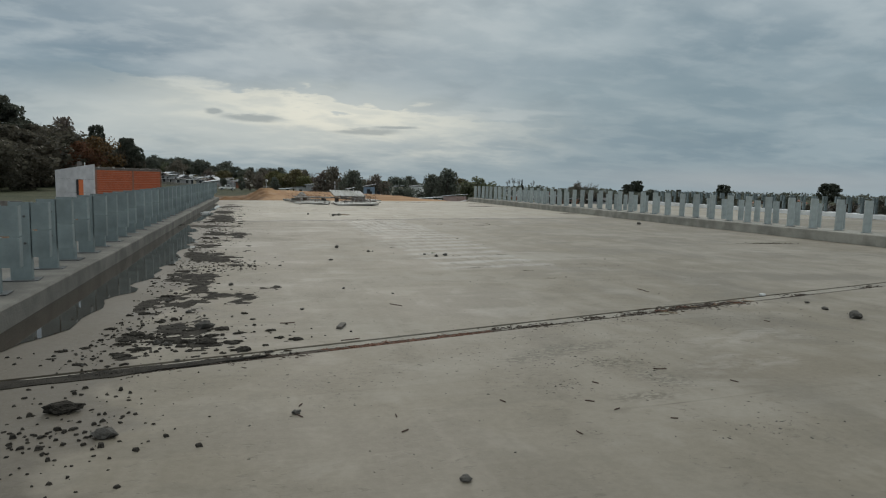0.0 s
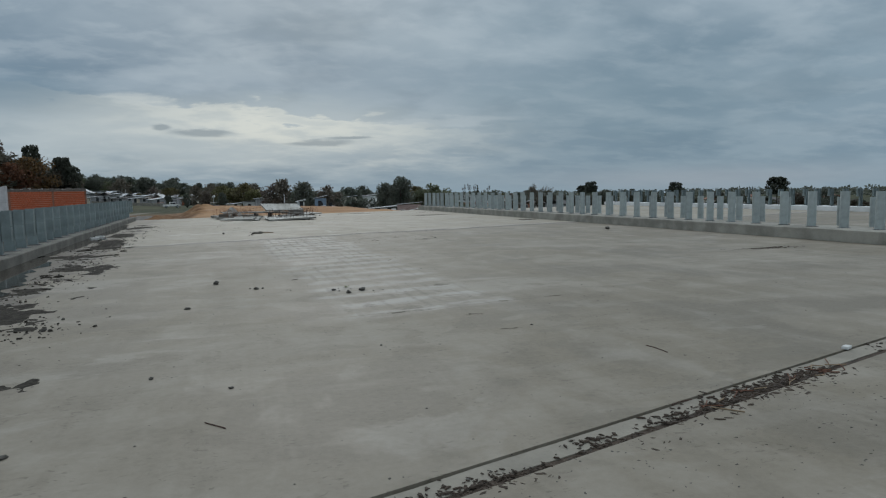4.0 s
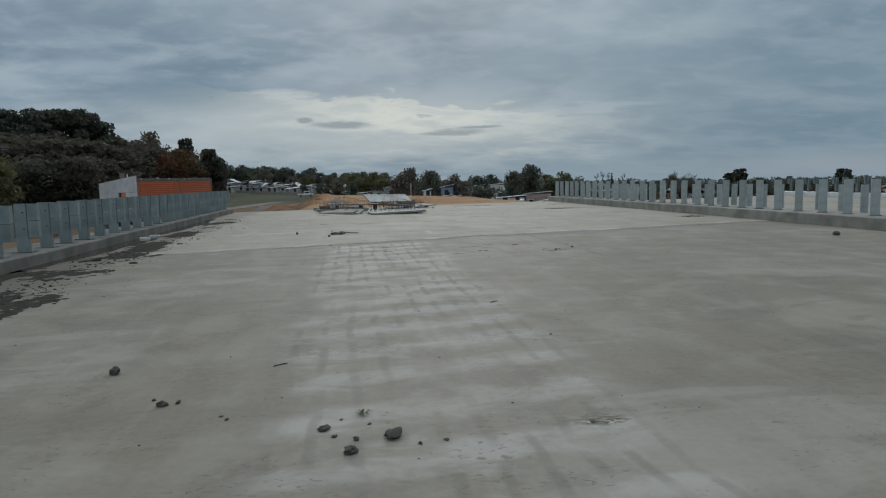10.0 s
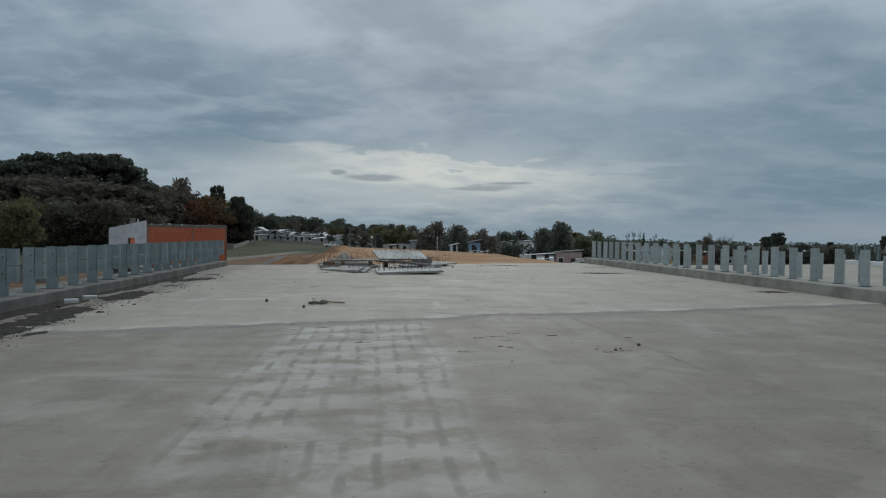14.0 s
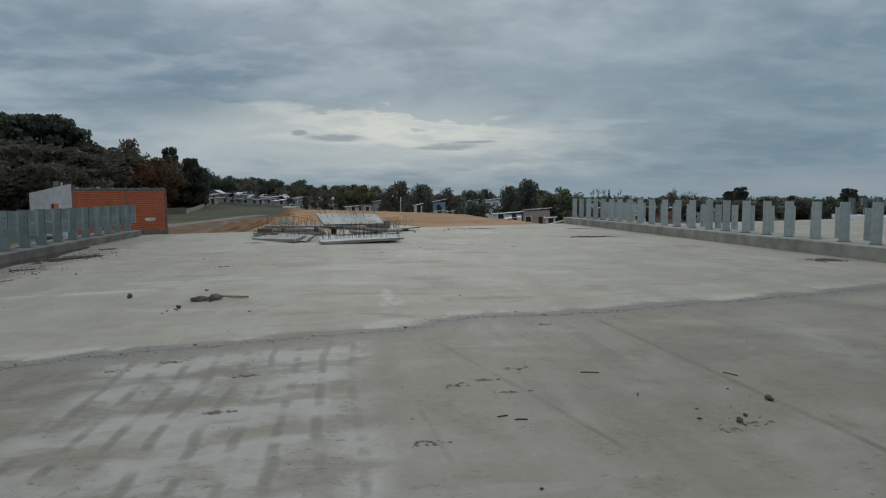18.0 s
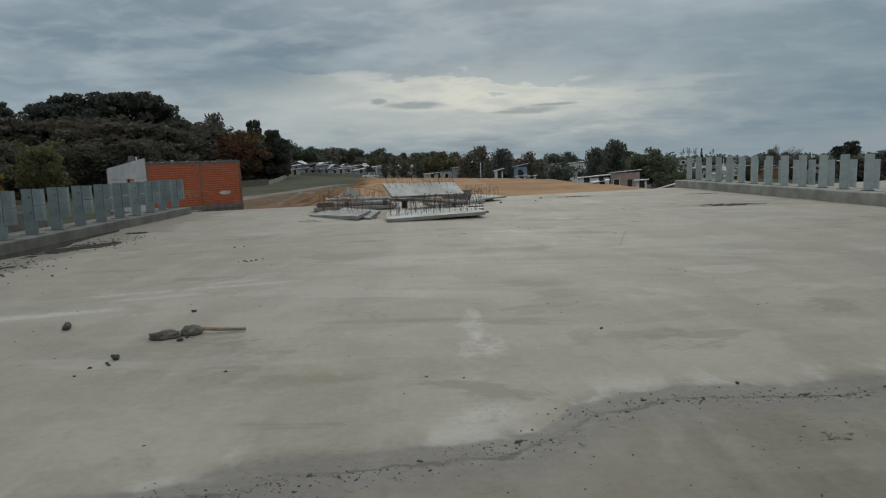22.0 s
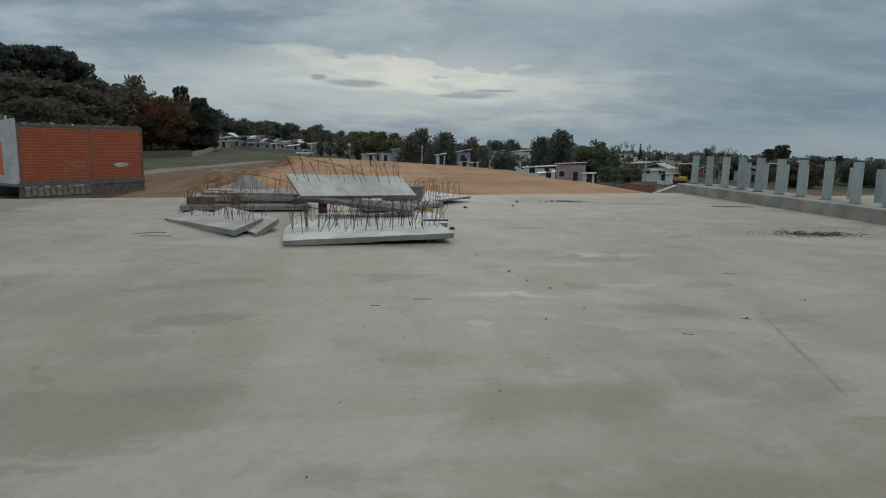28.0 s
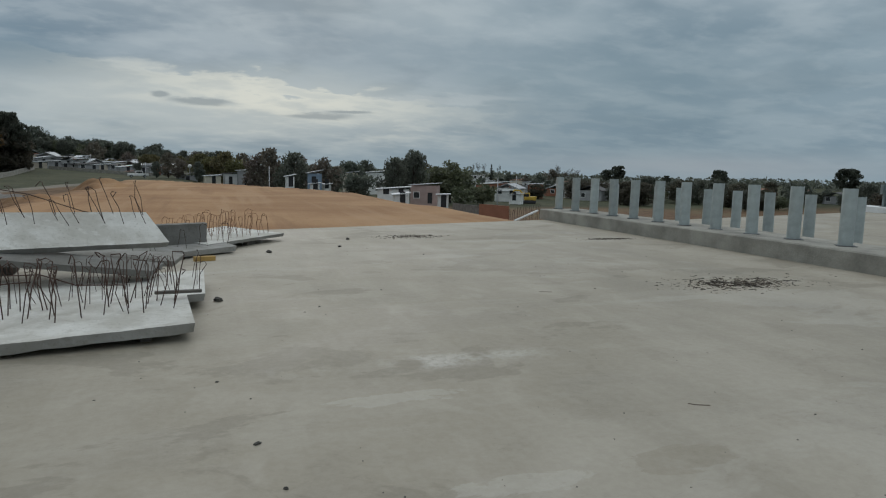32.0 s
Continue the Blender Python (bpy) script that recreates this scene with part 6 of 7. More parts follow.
def make_tree(name, label, kind, h, w, seed, leaf, trunk_share=0.35, per=60, clumps=60, size=0.35, flat=0.8):
    """A tapered trunk, limbs to the clumps and a crown of small leaves."""
    rng, rnd = np.random.default_rng(seed), random.Random(seed)
    root = empty(name, label, "tree")
    lean = rnd.uniform(-0.06, 0.06) * h
    pts = [(lean * t * t, 0.3 * math.sin(t * 4 + seed) * 0.04 * h, h * 0.88 * t) for t in (0, 0.2, 0.45, 0.7, 1.0)]
    v, f = tube(pts, 0.022 * h + 0.05, 8, 0.25)
    me = raw_mesh("trunk", v, f, True)
    me.materials.append(M_BARK)
    part("trunk", me, None, root)
    centres, radii = [], []
    for i in range(clumps):
        t = rnd.random()
        a = rnd.uniform(0, 2 * math.pi)
        if kind == "umbrella":
            z = h * (trunk_share + (1 - trunk_share) * (0.25 + 0.72 * t))
            reach = w * 0.5 * (0.35 + 0.65 * math.sin(math.pi * min(1, 0.15 + 0.75 * t))) * rnd.uniform(0.3, 1.05)
            rr = w * rnd.uniform(0.07, 0.13)
        elif kind == "cone":
            z = h * (trunk_share + (1 - trunk_share) * t)
            reach = w * 0.5 * (1 - t) ** 0.8 * rnd.uniform(0.2, 0.9)
            rr = w * (0.10 + 0.16 * (1 - t))
        else:
            u = 2 * t - 1
            z = h * (trunk_share + (1 - trunk_share) * (0.5 + 0.45 * u))
            reach = w * 0.5 * math.sqrt(max(0.05, 1 - u * u)) * rnd.uniform(0.3, 1.0) * (1 + 0.25 * math.sin(3 * a + seed))
            rr = w * rnd.uniform(0.10, 0.19)
        centres.append((lean * z / h + reach * math.cos(a), reach * math.sin(a), min(z, h - rr * 0.5)))
        radii.append(rr)
    for i in range(0, clumps, max(1, clumps // 4)):
        c = centres[i]
        z0 = c[2] * 0.62
        v, f = tube([(lean * z0 / h, 0, z0), (c[0] * 0.5, c[1] * 0.5, (z0 + c[2]) * 0.52), c], 0.008 * h + 0.02, 5, 0.35)
        me = raw_mesh("limb", v, f, True)
        me.materials.append(M_BARK)
        part("limb", me, None, root)
    v, f = leaves(rng, centres, radii, per, size, flat)
    me = raw_mesh("crown", v, f)
    me.materials.append(LEAF[leaf])
    part("crown", me, None, root)
    return root


def make_bare_tree(h, seed):
    rnd = random.Random(seed)
    root = empty("bare_tree", "bare grey-brown tree with fine upright twigs", "tree")
    v, f = tube([(0, 0, 0), (0.1, 0, h * 0.3), (0, 0.1, h * 0.6)], 0.02 * h, 7, 0.5)
    me = raw_mesh("trunk", v, f, True)
    me.materials.append(M_BARK)
    part("trunk", me, None, root)
    tv, tf = [], []

    def grow(p, d, length, r, depth):
        q = p + d * length
        v, f = tube([tuple(p), tuple((p + q) / 2 + Vector((rnd.uniform(-1, 1), rnd.uniform(-1, 1), 0)) * length * 0.06), tuple(q)], r, 3, 0.55)
        k = len(tv)
        tv.extend(v)
        tf.extend(tuple(i + k for i in face) for face in f)
        if depth:
            for _ in range(4):
                nd = (d + Vector((rnd.uniform(-1, 1), rnd.uniform(-1, 1), rnd.uniform(-0.1, 0.7))) * 0.6).normalized()
                grow(p.lerp(q, rnd.uniform(0.5, 1)), nd, length * rnd.uniform(0.5, 0.75), r * 0.6, depth - 1)

    for i in range(7):
        a = i * 0.9 + rnd.random()
        grow(Vector((0, 0, h * rnd.uniform(0.28, 0.58))), Vector((math.cos(a) * 0.55, math.sin(a) * 0.55, 0.8)).normalized(), h * 0.26, 0.006 * h, 4)
    me = raw_mesh("crown", tv, tf)
    me.materials.append(M_TWIG)
    part("crown", me, None, root, "fine bare crown")
    return root


M_TWIG = simple("grey_twigs", (0.12, 0.105, 0.08), 0.95, 0, 0.2, 3, 10)

PINES = [make_tree("pine_tree", "tall dark pine with a broad ragged crown", "umbrella", 26, 21, 40 + i, "pine", 0.30, 80, 120, 0.55, 0.55) for i in range(3)]
DARKS = [make_tree("broadleaf_tree", "dense dark green tree among the houses", "round", 10, 9.5, 50 + i, "dark", 0.12, 70, 60, 0.30) for i in range(3)]
SHADES = [make_tree("broadleaf_tree", "dense dark tree behind the brick house", "round", 10, 9.5, 55 + i, "shade", 0.05, 70, 60, 0.30) for i in range(3)]
GREENS = [make_tree("broadleaf_tree", "leafy mid-green tree among the houses", "round", 11, 10, 60 + i, "green", 0.12, 70, 60, 0.30) for i in range(2)]
OLIVES = [make_tree("broadleaf_tree", "olive-green tree turning in autumn", "round", 9, 10, 70 + i, "olive", 0.10, 60, 55, 0.30) for i in range(2)]
RUSTS = [make_tree("autumn_tree", "rust-brown autumn tree with thin crown", "round", 15, 15, 80 + i, "rust", 0.12, 60, 80, 0.35) for i in range(2)]
BROWNS = [make_tree("autumn_tree", "greyish brown half-bare tree", "round", 9, 9, 90 + i, "brown", 0.10, 45, 50, 0.30) for i in range(2)]
YELLOW = make_tree("yellow_tree", "small tree with golden yellow leaves", "round", 7, 6, 97, "yellow", 0.15, 60, 40, 0.25)
CYPRESS = make_tree("cypress_tree", "slim dark pointed cypress", "cone", 12, 3.2, 98, "pine", 0.05, 60, 40, 0.28)
BARES = [make_bare_tree(19, 5), make_bare_tree(14, 6)]
_used = set()
_tr = random.Random(77)


def plant(proto, az, dist, top, base=None, wide=1.0, label=""):
    """Stands a copy of proto at a bearing from the deck's middle, so tall that its top is at height top."""
    x, y = 6.0 + dist * math.sin(radians(az)), 30.0 + dist * math.cos(radians(az))
    z = ground_z(x, y) - 0.15 if base is None else base
    tall = max(v[2] for c in proto.children for v in c.bound_box)
    s = (top - z) / tall
    m = pose(x, y, z, 0, 0, _tr.uniform(0, 360)) @ Matrix.Diagonal((s * wide, s * wide, s, 1))
    if proto in _used:
        ob = copy_thing(proto, m)
    else:
        _used.add(proto)
        proto.matrix_basis = m
        ob = proto
    if label:
        ob["label"] = label
    return ob


def grow(proto, az, dist, el, wide=1.0, label=""):
    """Plants a tree whose top shows at an elevation (degrees) seen from the deck."""
    return plant(proto, az, dist, 1.55 + dist * math.tan(radians(el)), None, wide, label)


# dark pines and the mixed trees behind the brick house
for az, dist, top, k in ((-27.0, 215, 26, 0), (-23.6, 222, 27, 1), (-20.8, 215, 17.0, 2), (-30.5, 225, 22, 2), (-34, 220, 22, 1), (-38, 215, 24, 0), (-42, 225, 23, 2), (-25.3, 245, 25, 2), (-29.4, 212, 21.0, 1), (-21.9, 226, 22.5, 0)):
    plant(PINES[k], az, dist, top)
for az, dist, top, k in ((-28.0, 150, 8.5, 0), (-25.0, 150, 9.0, 1), (-22.0, 160, 9.5, 2), (-20.5, 185, 12.5, 0), (-31, 140, 6.5, 1), (-34, 150, 7, 2), (-18.3, 200, 11, 1), (-26.5, 185, 13, 2), (-23.4, 190, 14, 1)):
    plant(SHADES[k], az, dist, top, None, 1.25, "dense dark green tree behind the brick house")
for i in range(26):  # dark understorey below the pines
    plant(SHADES[i % 3], -45 + i * 1.06 + _tr.uniform(-0.4, 0.4), 205 + _tr.uniform(-12, 12), _tr.uniform(10, 15.5), None, _tr.uniform(1.1, 1.5), "dark green tree under the tall pines")
plant(BARES[0], -19.9, 215, 17.6)
plant(BARES[1], -18.9, 205, 16.8)
plant(BARES[0], -18.0, 212, 16.2)
plant(PINES[2], -17.8, 270, 22.0, None, 0.55)
for az, dist, top, k in ((-19.8, 215, 14.0, 1), (-18.7, 218, 13, 0), (-17.7, 220, 12.0, 1), (-19.0, 205, 9, 1), (-17.4, 208, 8, 0)):
    plant(BROWNS[k], az, dist, top, None, 0.75, "greyish brown half-bare tree behind the house")
for az, dist, top, k, w in ((-15.5, 200, 13.5, 0, 1.0), (-16.6, 196, 11.5, 1, 0.95), (-14.6, 205, 11.0, 1, 0.9), (-17.3, 194, 8.5, 0, 0.9)):
    plant(RUSTS[k], az, dist, top, None, w)
for az, dist, top in ((-12.9, 300, 19.0), (-13.5, 300, 22.0), (-14.3, 300, 23.0), (-15.3, 290, 23.5), (-16.4, 290, 22.0)):
    plant(PINES[_tr.randrange(3)], az, dist, top, None, 0.42)
for az, dist, top in ((-13.2, 230, 10.5), (-14.0, 235, 12), (-16.6, 232, 12), (-12.7, 245, 9)):
    plant(DARKS[_tr.randrange(3)], az, dist, top, None, 0.8)
for az, dist, el, k, w in ((-12.35, 205, 2.55, 0, 0.55), (-12.95, 208, 3.15, 1, 0.5), (-13.6, 214, 3.0, 2, 0.5)):
    grow(PINES[k], az, dist, el, w)
for az, dist, el, k in ((-12.3, 212, 1.5, 0), (-12.9, 210, 1.9, 1), (-13.5, 206, 1.8, 2), (-14.0, 216, 2.2, 0)):
    grow(SHADES[k], az, dist, el, 0.8, "dense dark tree at the edge of the field")
plant(YELLOW, -35.2, 118, 4.8)
plant(OLIVES[0], -31.2, 125, 7.0, None, 0.9)
plant(OLIVES[0], -30.0, 150, 8.8, None, 0.8)
plant(OLIVES[1], -32.4, 160, 9.5, None, 0.8)
# trees that stand out among the houses ahead
for proto, az, dist, el, wide in (
        (DARKS[0], 7.5, 150, 0.50, 0.95), (DARKS[1], 6.9, 158, 0.25, 0.6), (DARKS[2], 17.3, 145, 0.75, 0.85), (DARKS[0], 15.8, 142, 0.30, 0.85), (DARKS[1], 16.5, 150, 0.45, 0.8),
        (GREENS[0], 20.6, 160, 0.75, 1.1), (GREENS[1], 19.4, 158, 0.20, 0.9), (GREENS[1], 22.2, 165, 0.25, 1.0), (GREENS[0], 23.4, 150, -0.9, 1.3), (GREENS[1], 21.4, 140, -0.9, 1.3),
        (CYPRESS, 24.15, 300, 0.42, 0.9), (DARKS[1], 12.7, 138, -0.75, 1.4), (DARKS[2], 12.0, 190, 0.0, 1.2), (DARKS[0], 13.3, 200, 0.15, 0.9), (DARKS[1], 10.4, 175, -0.1, 1.2),
        (BROWNS[0], 9.9, 160, -0.5, 1.0), (BROWNS[1], 5.4, 165, -0.25, 1.0), (BROWNS[0], 4.6, 170, -0.3, 1.0), (OLIVES[0], 2.9, 185, 0.30, 1.1), (OLIVES[1], 1.9, 190, 0.42, 1.2), (OLIVES[0], 0.9, 195, 0.50, 1.2),
        (OLIVES[1], 0.0, 205, 0.35, 1.1), (DARKS[2], -3.2, 190, -0.15, 0.75), (DARKS[0], -0.1, 185, -0.1, 0.7), (BROWNS[0], -1.6, 190, -0.2, 1.1), (BROWNS[1], -2.4, 195, 0.0, 1.0), (DARKS[1], -4.6, 215, -0.1, 0.8)):
    grow(proto, az, dist, el, wide)
for az, el in ((22.5, 0.30), (23.0, 0.42), (23.5, 0.35), (24.8, 0.25)):
    grow(BARES[1], az, 420, el, 0.5)
# right-hand side, beyond the second carriageway
for az, dist, top, wide, k in ((34.75, 300, 4.1, 0.75, 0), (33.9, 310, 2.2, 0.8, 1), (38.6, 280, 3.7, 0.6, 2), (42.6, 260, 2.9, 0.75, 0), (51.2, 230, 3.6, 0.8, 1)):
    plant(PINES[k], az, dist, top, None, wide)
for i in range(50):
    az = 27.5 + i * 0.62 + _tr.uniform(-0.4, 0.4)
    plant(_tr.choice(DARKS + SHADES + GREENS[:1]), az, _tr.uniform(165, 250), _tr.choice((-3.6, -2.8, -2.2, -1.2, -0.5)) - max(0, az - 46) * 0.08, None, _tr.uniform(0.9, 1.4), "dark green tree beyond the second carriageway")
plant(BARES[1], 30.0, 260, 2.4)
plant(BARES[1], 31.0, 255, 1.6)
plant(CYPRESS, 47.6, 240, 0.6, None, 1.2)
plant(CYPRESS, 48.6, 240, 1.0, None, 1.2)
for i in range(16):
    plant(_tr.choice(DARKS + OLIVES + BROWNS + GREENS), 23 + i * 0.6 + _tr.uniform(-0.3, 0.3), _tr.uniform(230, 380), _tr.uniform(-3.0, 0.0), None, 1.1, "tree among the houses below the bridge")
# hillside behind the field and the skyline
for i in range(56):
    az = -13 + i * 0.27 + _tr.uniform(-0.2, 0.2)
    el = 2.0 - 0.118 * (az + 11) if az < -1 else 0.8
    grow(_tr.choice(DARKS + GREENS), az, 370 + _tr.uniform(-15, 25), el - 0.12 + _tr.uniform(-0.35, 0.2), _tr.uniform(0.8, 1.3), "green tree on the hillside skyline")
for i in range(11):
    grow(CYPRESS, -3.4 + i * 0.33, 380, 1.05 - 0.03 * i + _tr.uniform(-0.12, 0.08), 0.9)
for i in range(26):  # scattered between the rows of houses
    az = -11.5 + i * 0.5 + _tr.uniform(-0.25, 0.25)
    d = _tr.uniform(270, 350)
    grow(_tr.choice(DARKS + OLIVES + BROWNS + GREENS), az, d, (d - 262) * 0.010 + _tr.uniform(-0.3, 0.08) - max(0, az + 4) * 0.06, _tr.uniform(0.9, 1.4), "tree between the houses on the hillside")
for i in range(22):
    az = 1 + i * 0.95 + _tr.uniform(-0.4, 0.4)
    grow(_tr.choice(DARKS + OLIVES + BROWNS + GREENS), az, _tr.uniform(215, 330), _tr.uniform(-0.5, 0.08), _tr.uniform(0.9, 1.4), "tree among the houses of the town")


def palm():
    root = empty("palm_tree", "tall slim palm standing above the skyline", "tree")
    v, f = tube([(0, 0, 0), (0.2, 0, 5), (0, 0.1, 10.5)], 0.28, 7, 0.7)
    me = raw_mesh("trunk", v, f, True)
    me.materials.append(M_BARK)
    part("trunk", me, None, root)
    rng = np.random.default_rng(4)
    vs, fs = leaves(rng, [(0, 0, 11.0), (0.6, 0, 10.7), (-0.6, 0, 10.7), (0, 0.5, 10.4)], [1.3, 1.0, 1.0, 1.2], 70, 0.5)
    me = raw_mesh("fronds", vs, fs)
    me.materials.append(LEAF["dark"])
    part("fronds", me, None, root)
    x, y = 6 + 380 * math.sin(radians(3.0)), 30 + 380 * math.cos(radians(3.0))
    root.matrix_basis = pose(x, y, 6.2 - 12.0)
    return root


palm()


def far_woods():
    """The distant tree line all round the horizon."""
    rng, rnd = np.random.default_rng(8), random.Random(8)
    centres, radii = [], []
    for i in range(900):
        az = rnd.uniform(-60, 75)
        d = rnd.uniform(360, 620)
        x, y = 6 + d * math.sin(radians(az)), 30 + d * math.cos(radians(az))
        g = ground_z(x, y)
        el = 1.75 - 0.10 * (az + 12) if az < 1 else 0.40 - 0.03 * (az - 4)
        el = max(min(el, 1.7), -0.5) - 0.22 + 0.28 * noise.noise((az * 0.55, 3, 1)) + 0.16 * noise.noise((az * 1.9, 7, 1))
        top = 1.5 + d * math.tan(radians(el)) - rnd.uniform(0, 2.0)
        for _ in range(3):
            r = rnd.uniform(2.5, 4.5)
            centres.append((x + rnd.uniform(-4, 4), y + rnd.uniform(-4, 4), rnd.uniform(min(g + 1, top - 3), max(g + 2, top - r * 0.7))))
            radii.append(r)
    v, f = leaves(rng, centres, radii, 34, 0.9, 0.8)
    me = raw_mesh("far_woods", v, f)
    me.materials.append(LEAF["dark"])
    tagged(new("far_woods", me), "distant dark tree line along the horizon", "woods", kind="stuff")


far_woods()

# ---------------------------------------------------------------- houses of the town
WALLS = [simple("house_paint_%s" % n, c, 0.9, 0, 0.12, 0.8, 12) for n, c in (("white", (0.74, 0.74, 0.72)), ("cream", (0.60, 0.54, 0.44)), ("pink", (0.42, 0.315, 0.285)), ("blue", (0.235, 0.31, 0.40)), ("grey", (0.33, 0.33, 0.33)), ("brick", (0.30, 0.13, 0.08)))]
ROOFS = [simple("roof_%s" % n, c, 0.7, 0, 0.2, 1.5, 12) for n, c in (("zinc", (0.45, 0.46, 0.47)), ("tile", (0.24, 0.10, 0.06)), ("dark", (0.10, 0.095, 0.09)), ("white", (0.66, 0.67, 0.68)))]


def house(az, dist, w, d, h, wall, roof, pitch, label, turn=None, base=None):
    x, y = 6.0 + dist * math.sin(radians(az)), 30.0 + dist * math.cos(radians(az))
    z = ground_z(x, y) if base is None else base
    root = empty("house", label, "house", "houses of the town")
    rnd = random.Random(int(az * 100 + dist))
    part("wall", boxed(-w / 2, w / 2, 0, d, -1.0, h), WALLS[wall], root)
    bm = bmesh.new()
    o = 0.35
    if pitch > 0.9:  # gable
        q = [(-w / 2 - o, h - 0.1), (-w / 2 - o, h + 0.05), (0, h + pitch + 0.12), (w / 2 + o, h + 0.05), (w / 2 + o, h - 0.1), (0, h + pitch)]
    else:
        q = [(-w / 2 - o, h), (-w / 2 - o, h + 0.12), (w / 2 + o, h + 0.12 + pitch), (w / 2 + o, h + pitch)]
    lo = [bm.verts.new((px, -o, pz)) for px, pz in q]
    hi = [bm.verts.new((px, d + o, pz)) for px, pz in q]
    n = len(q)
    bm.faces.new(lo), bm.faces.new(hi[::-1])
    for i in range(n):
        bm.faces.new((lo[i], hi[i], hi[(i + 1) % n], lo[(i + 1) % n]))
    bmesh.ops.recalc_face_normals(bm, faces=bm.faces)
    part("roof", bm, ROOFS[roof], root)
    k = max(1, int(w / 2.6))
    for i in range(k):
        for s in range(max(1, int(h / 2.7))):
            cx = -w / 2 + (i + 0.5) * w / k + rnd.uniform(-0.2, 0.2)
            if s == 0 and i == k // 2:
                part("door", boxed(cx - 0.45, cx + 0.45, -0.04, 0.02, 0, 2.05), M_DARK, root)
            else:
                win = part("window", boxed(cx - 0.55, cx + 0.55, -0.05, 0.02, 1.0 + s * 2.7, 2.1 + s * 2.7), M_DARK, root)
                part("frame", boxed(cx - 0.65, cx + 0.65, -0.03, 0.02, 0.9 + s * 2.7, 2.2 + s * 2.7), M_WHITE, win)
    root.matrix_basis = pose(x, y, z, 0, 0, (-az if turn is None else turn) + rnd.uniform(-25, 25) * (turn is None))
    return root


def villa(az, half, el0, el1, dist, wall, roof, pitch, label, turn=None, depth=3):
    """A house between two elevations, half so many degrees wide."""
    z0, z1 = 1.55 + dist * math.tan(radians(el0)), 1.55 + dist * math.tan(radians(el1))
    return house(az, dist, 2 * dist * math.tan(radians(half)), depth, z1 - z0 - pitch, wall, roof, pitch, label, turn, z0)


villa(9.15, 0.58, -1.75, -0.40, 141, 3, 0, 0.7, "small light blue house with grey roof", -8)
villa(7.15, 0.36, -1.80, -0.80, 139, 0, 3, 0.5, "small white hut with a pale roof among the trees", -5)
villa(9.15, 0.38, -2.0, -1.45, 134, 0, 3, 0.3, "low white tarpaulin shelter", -12, 2)
villa(10.2, 0.30, -1.9, -1.50, 150, 0, 3, 0.2, "low white tarpaulin shelter", 10, 2)
villa(18.3, 1.15, -3.0, -1.30, 130, 2, 3, 0.45, "pink two-storey house with a white sloping roof", -30)
villa(15.75, 1.35, -2.75, -1.66, 124, 0, 3, 0.5, "low white shed with a sloping white roof", -14)
villa(16.45, 0.60, -3.1, -2.15, 112, 0, 3, 0.4, "small white block with a slanting top", -10, 3)
villa(19.95, 0.46, -3.3, -2.2, 112, 0, 3, 0.12, "tall white panel shed beside the pink house", -20, 2)
villa(14.3, 0.75, -2.0, -0.35, 165, 0, 0, 0.5, "white house half hidden by trees", -5)
villa(12.1, 0.6, -1.9, -0.45, 185, 1, 0, 0.5, "cream house half hidden by trees", -5)
villa(3.6, 0.65, -1.8, -0.45, 178, 4, 0, 0.4, "grey rendered house among olive trees", 4)
villa(2.4, 0.5, -1.7, -0.75, 180, 0, 2, 0.3, "low white house among olive trees", 8)
villa(1.0, 0.6, -1.7, -0.95, 178, 1, 3, 0.3, "low cream house among olive trees", 8)
villa(-0.9, 0.7, -1.7, -0.8, 190, 4, 2, 0.7, "house with a dark low roof", 12)
villa(-5.6, 0.6, -1.5, -0.75, 225, 4, 1, 0.5, "low house with a reddish roof", 12)
villa(23.0, 0.55, -1.0, -0.52, 300, 0, 3, 0.4, "white-roofed house beyond the trees", -20)
villa(25.3, 0.9, -2.4, -1.75, 175, 0, 3, 0.3, "long white-roofed shed below the bank", -25)
villa(26.1, 0.5, -2.6, -2.05, 160, 0, 0, 0.2, "white box-like hut below the bank", -40)
villa(27.9, 0.6, -2.2, -1.1, 200, 5, 3, 0.4, "red brick house with a pale roof below the bank", -30)
villa(26.3, 0.5, -1.5, -0.8, 290, 1, 1, 0.6, "cream house with a tiled roof below the bank", -20)
_hn = ("white house with a zinc roof", "cream house with a tiled roof", "low grey house with a flat roof", "brick house with a zinc roof", "white house with a pale roof")
_hw = ((0, 0), (1, 1), (4, 2), (5, 0), (0, 3))
# hillside walls are picked darker, the shade on them is in the paint
_sn = ("grey house with a zinc roof", "cream house with a pale roof", "low grey house with a flat roof", "brick house with a zinc roof", "grey house with a pale roof")
_sw = ((4, 0), (1, 3), (4, 2), (5, 0), (4, 3))
for _i in range(46):  # rows on the hillside beyond the field
    _k = _tr.randrange(5)
    _row = _i % 4
    house(-12.2 + _i * 0.215 + _tr.uniform(-0.2, 0.2), 240 + 28 * _row + _tr.uniform(-8, 8), _tr.uniform(3.6, 7.0), 6, _tr.uniform(1.7, 2.3) + (0.4 if _row else 0.0), *_sw[_k], _tr.choice((0.4, 0.7, 1.3)), _sn[_k] + " on the hillside")
for _i in range(24):  # to the right of the bank
    _k = _tr.randrange(5)
    house(23.2 + _i * 0.55 + _tr.uniform(-0.2, 0.2), 250 + _tr.uniform(-60, 90), _tr.uniform(5, 9), 7, _tr.uniform(2.2, 3.0), *_hw[_k], _tr.choice((0.4, 0.7, 1.3)), _hn[_k] + " below the bridge")
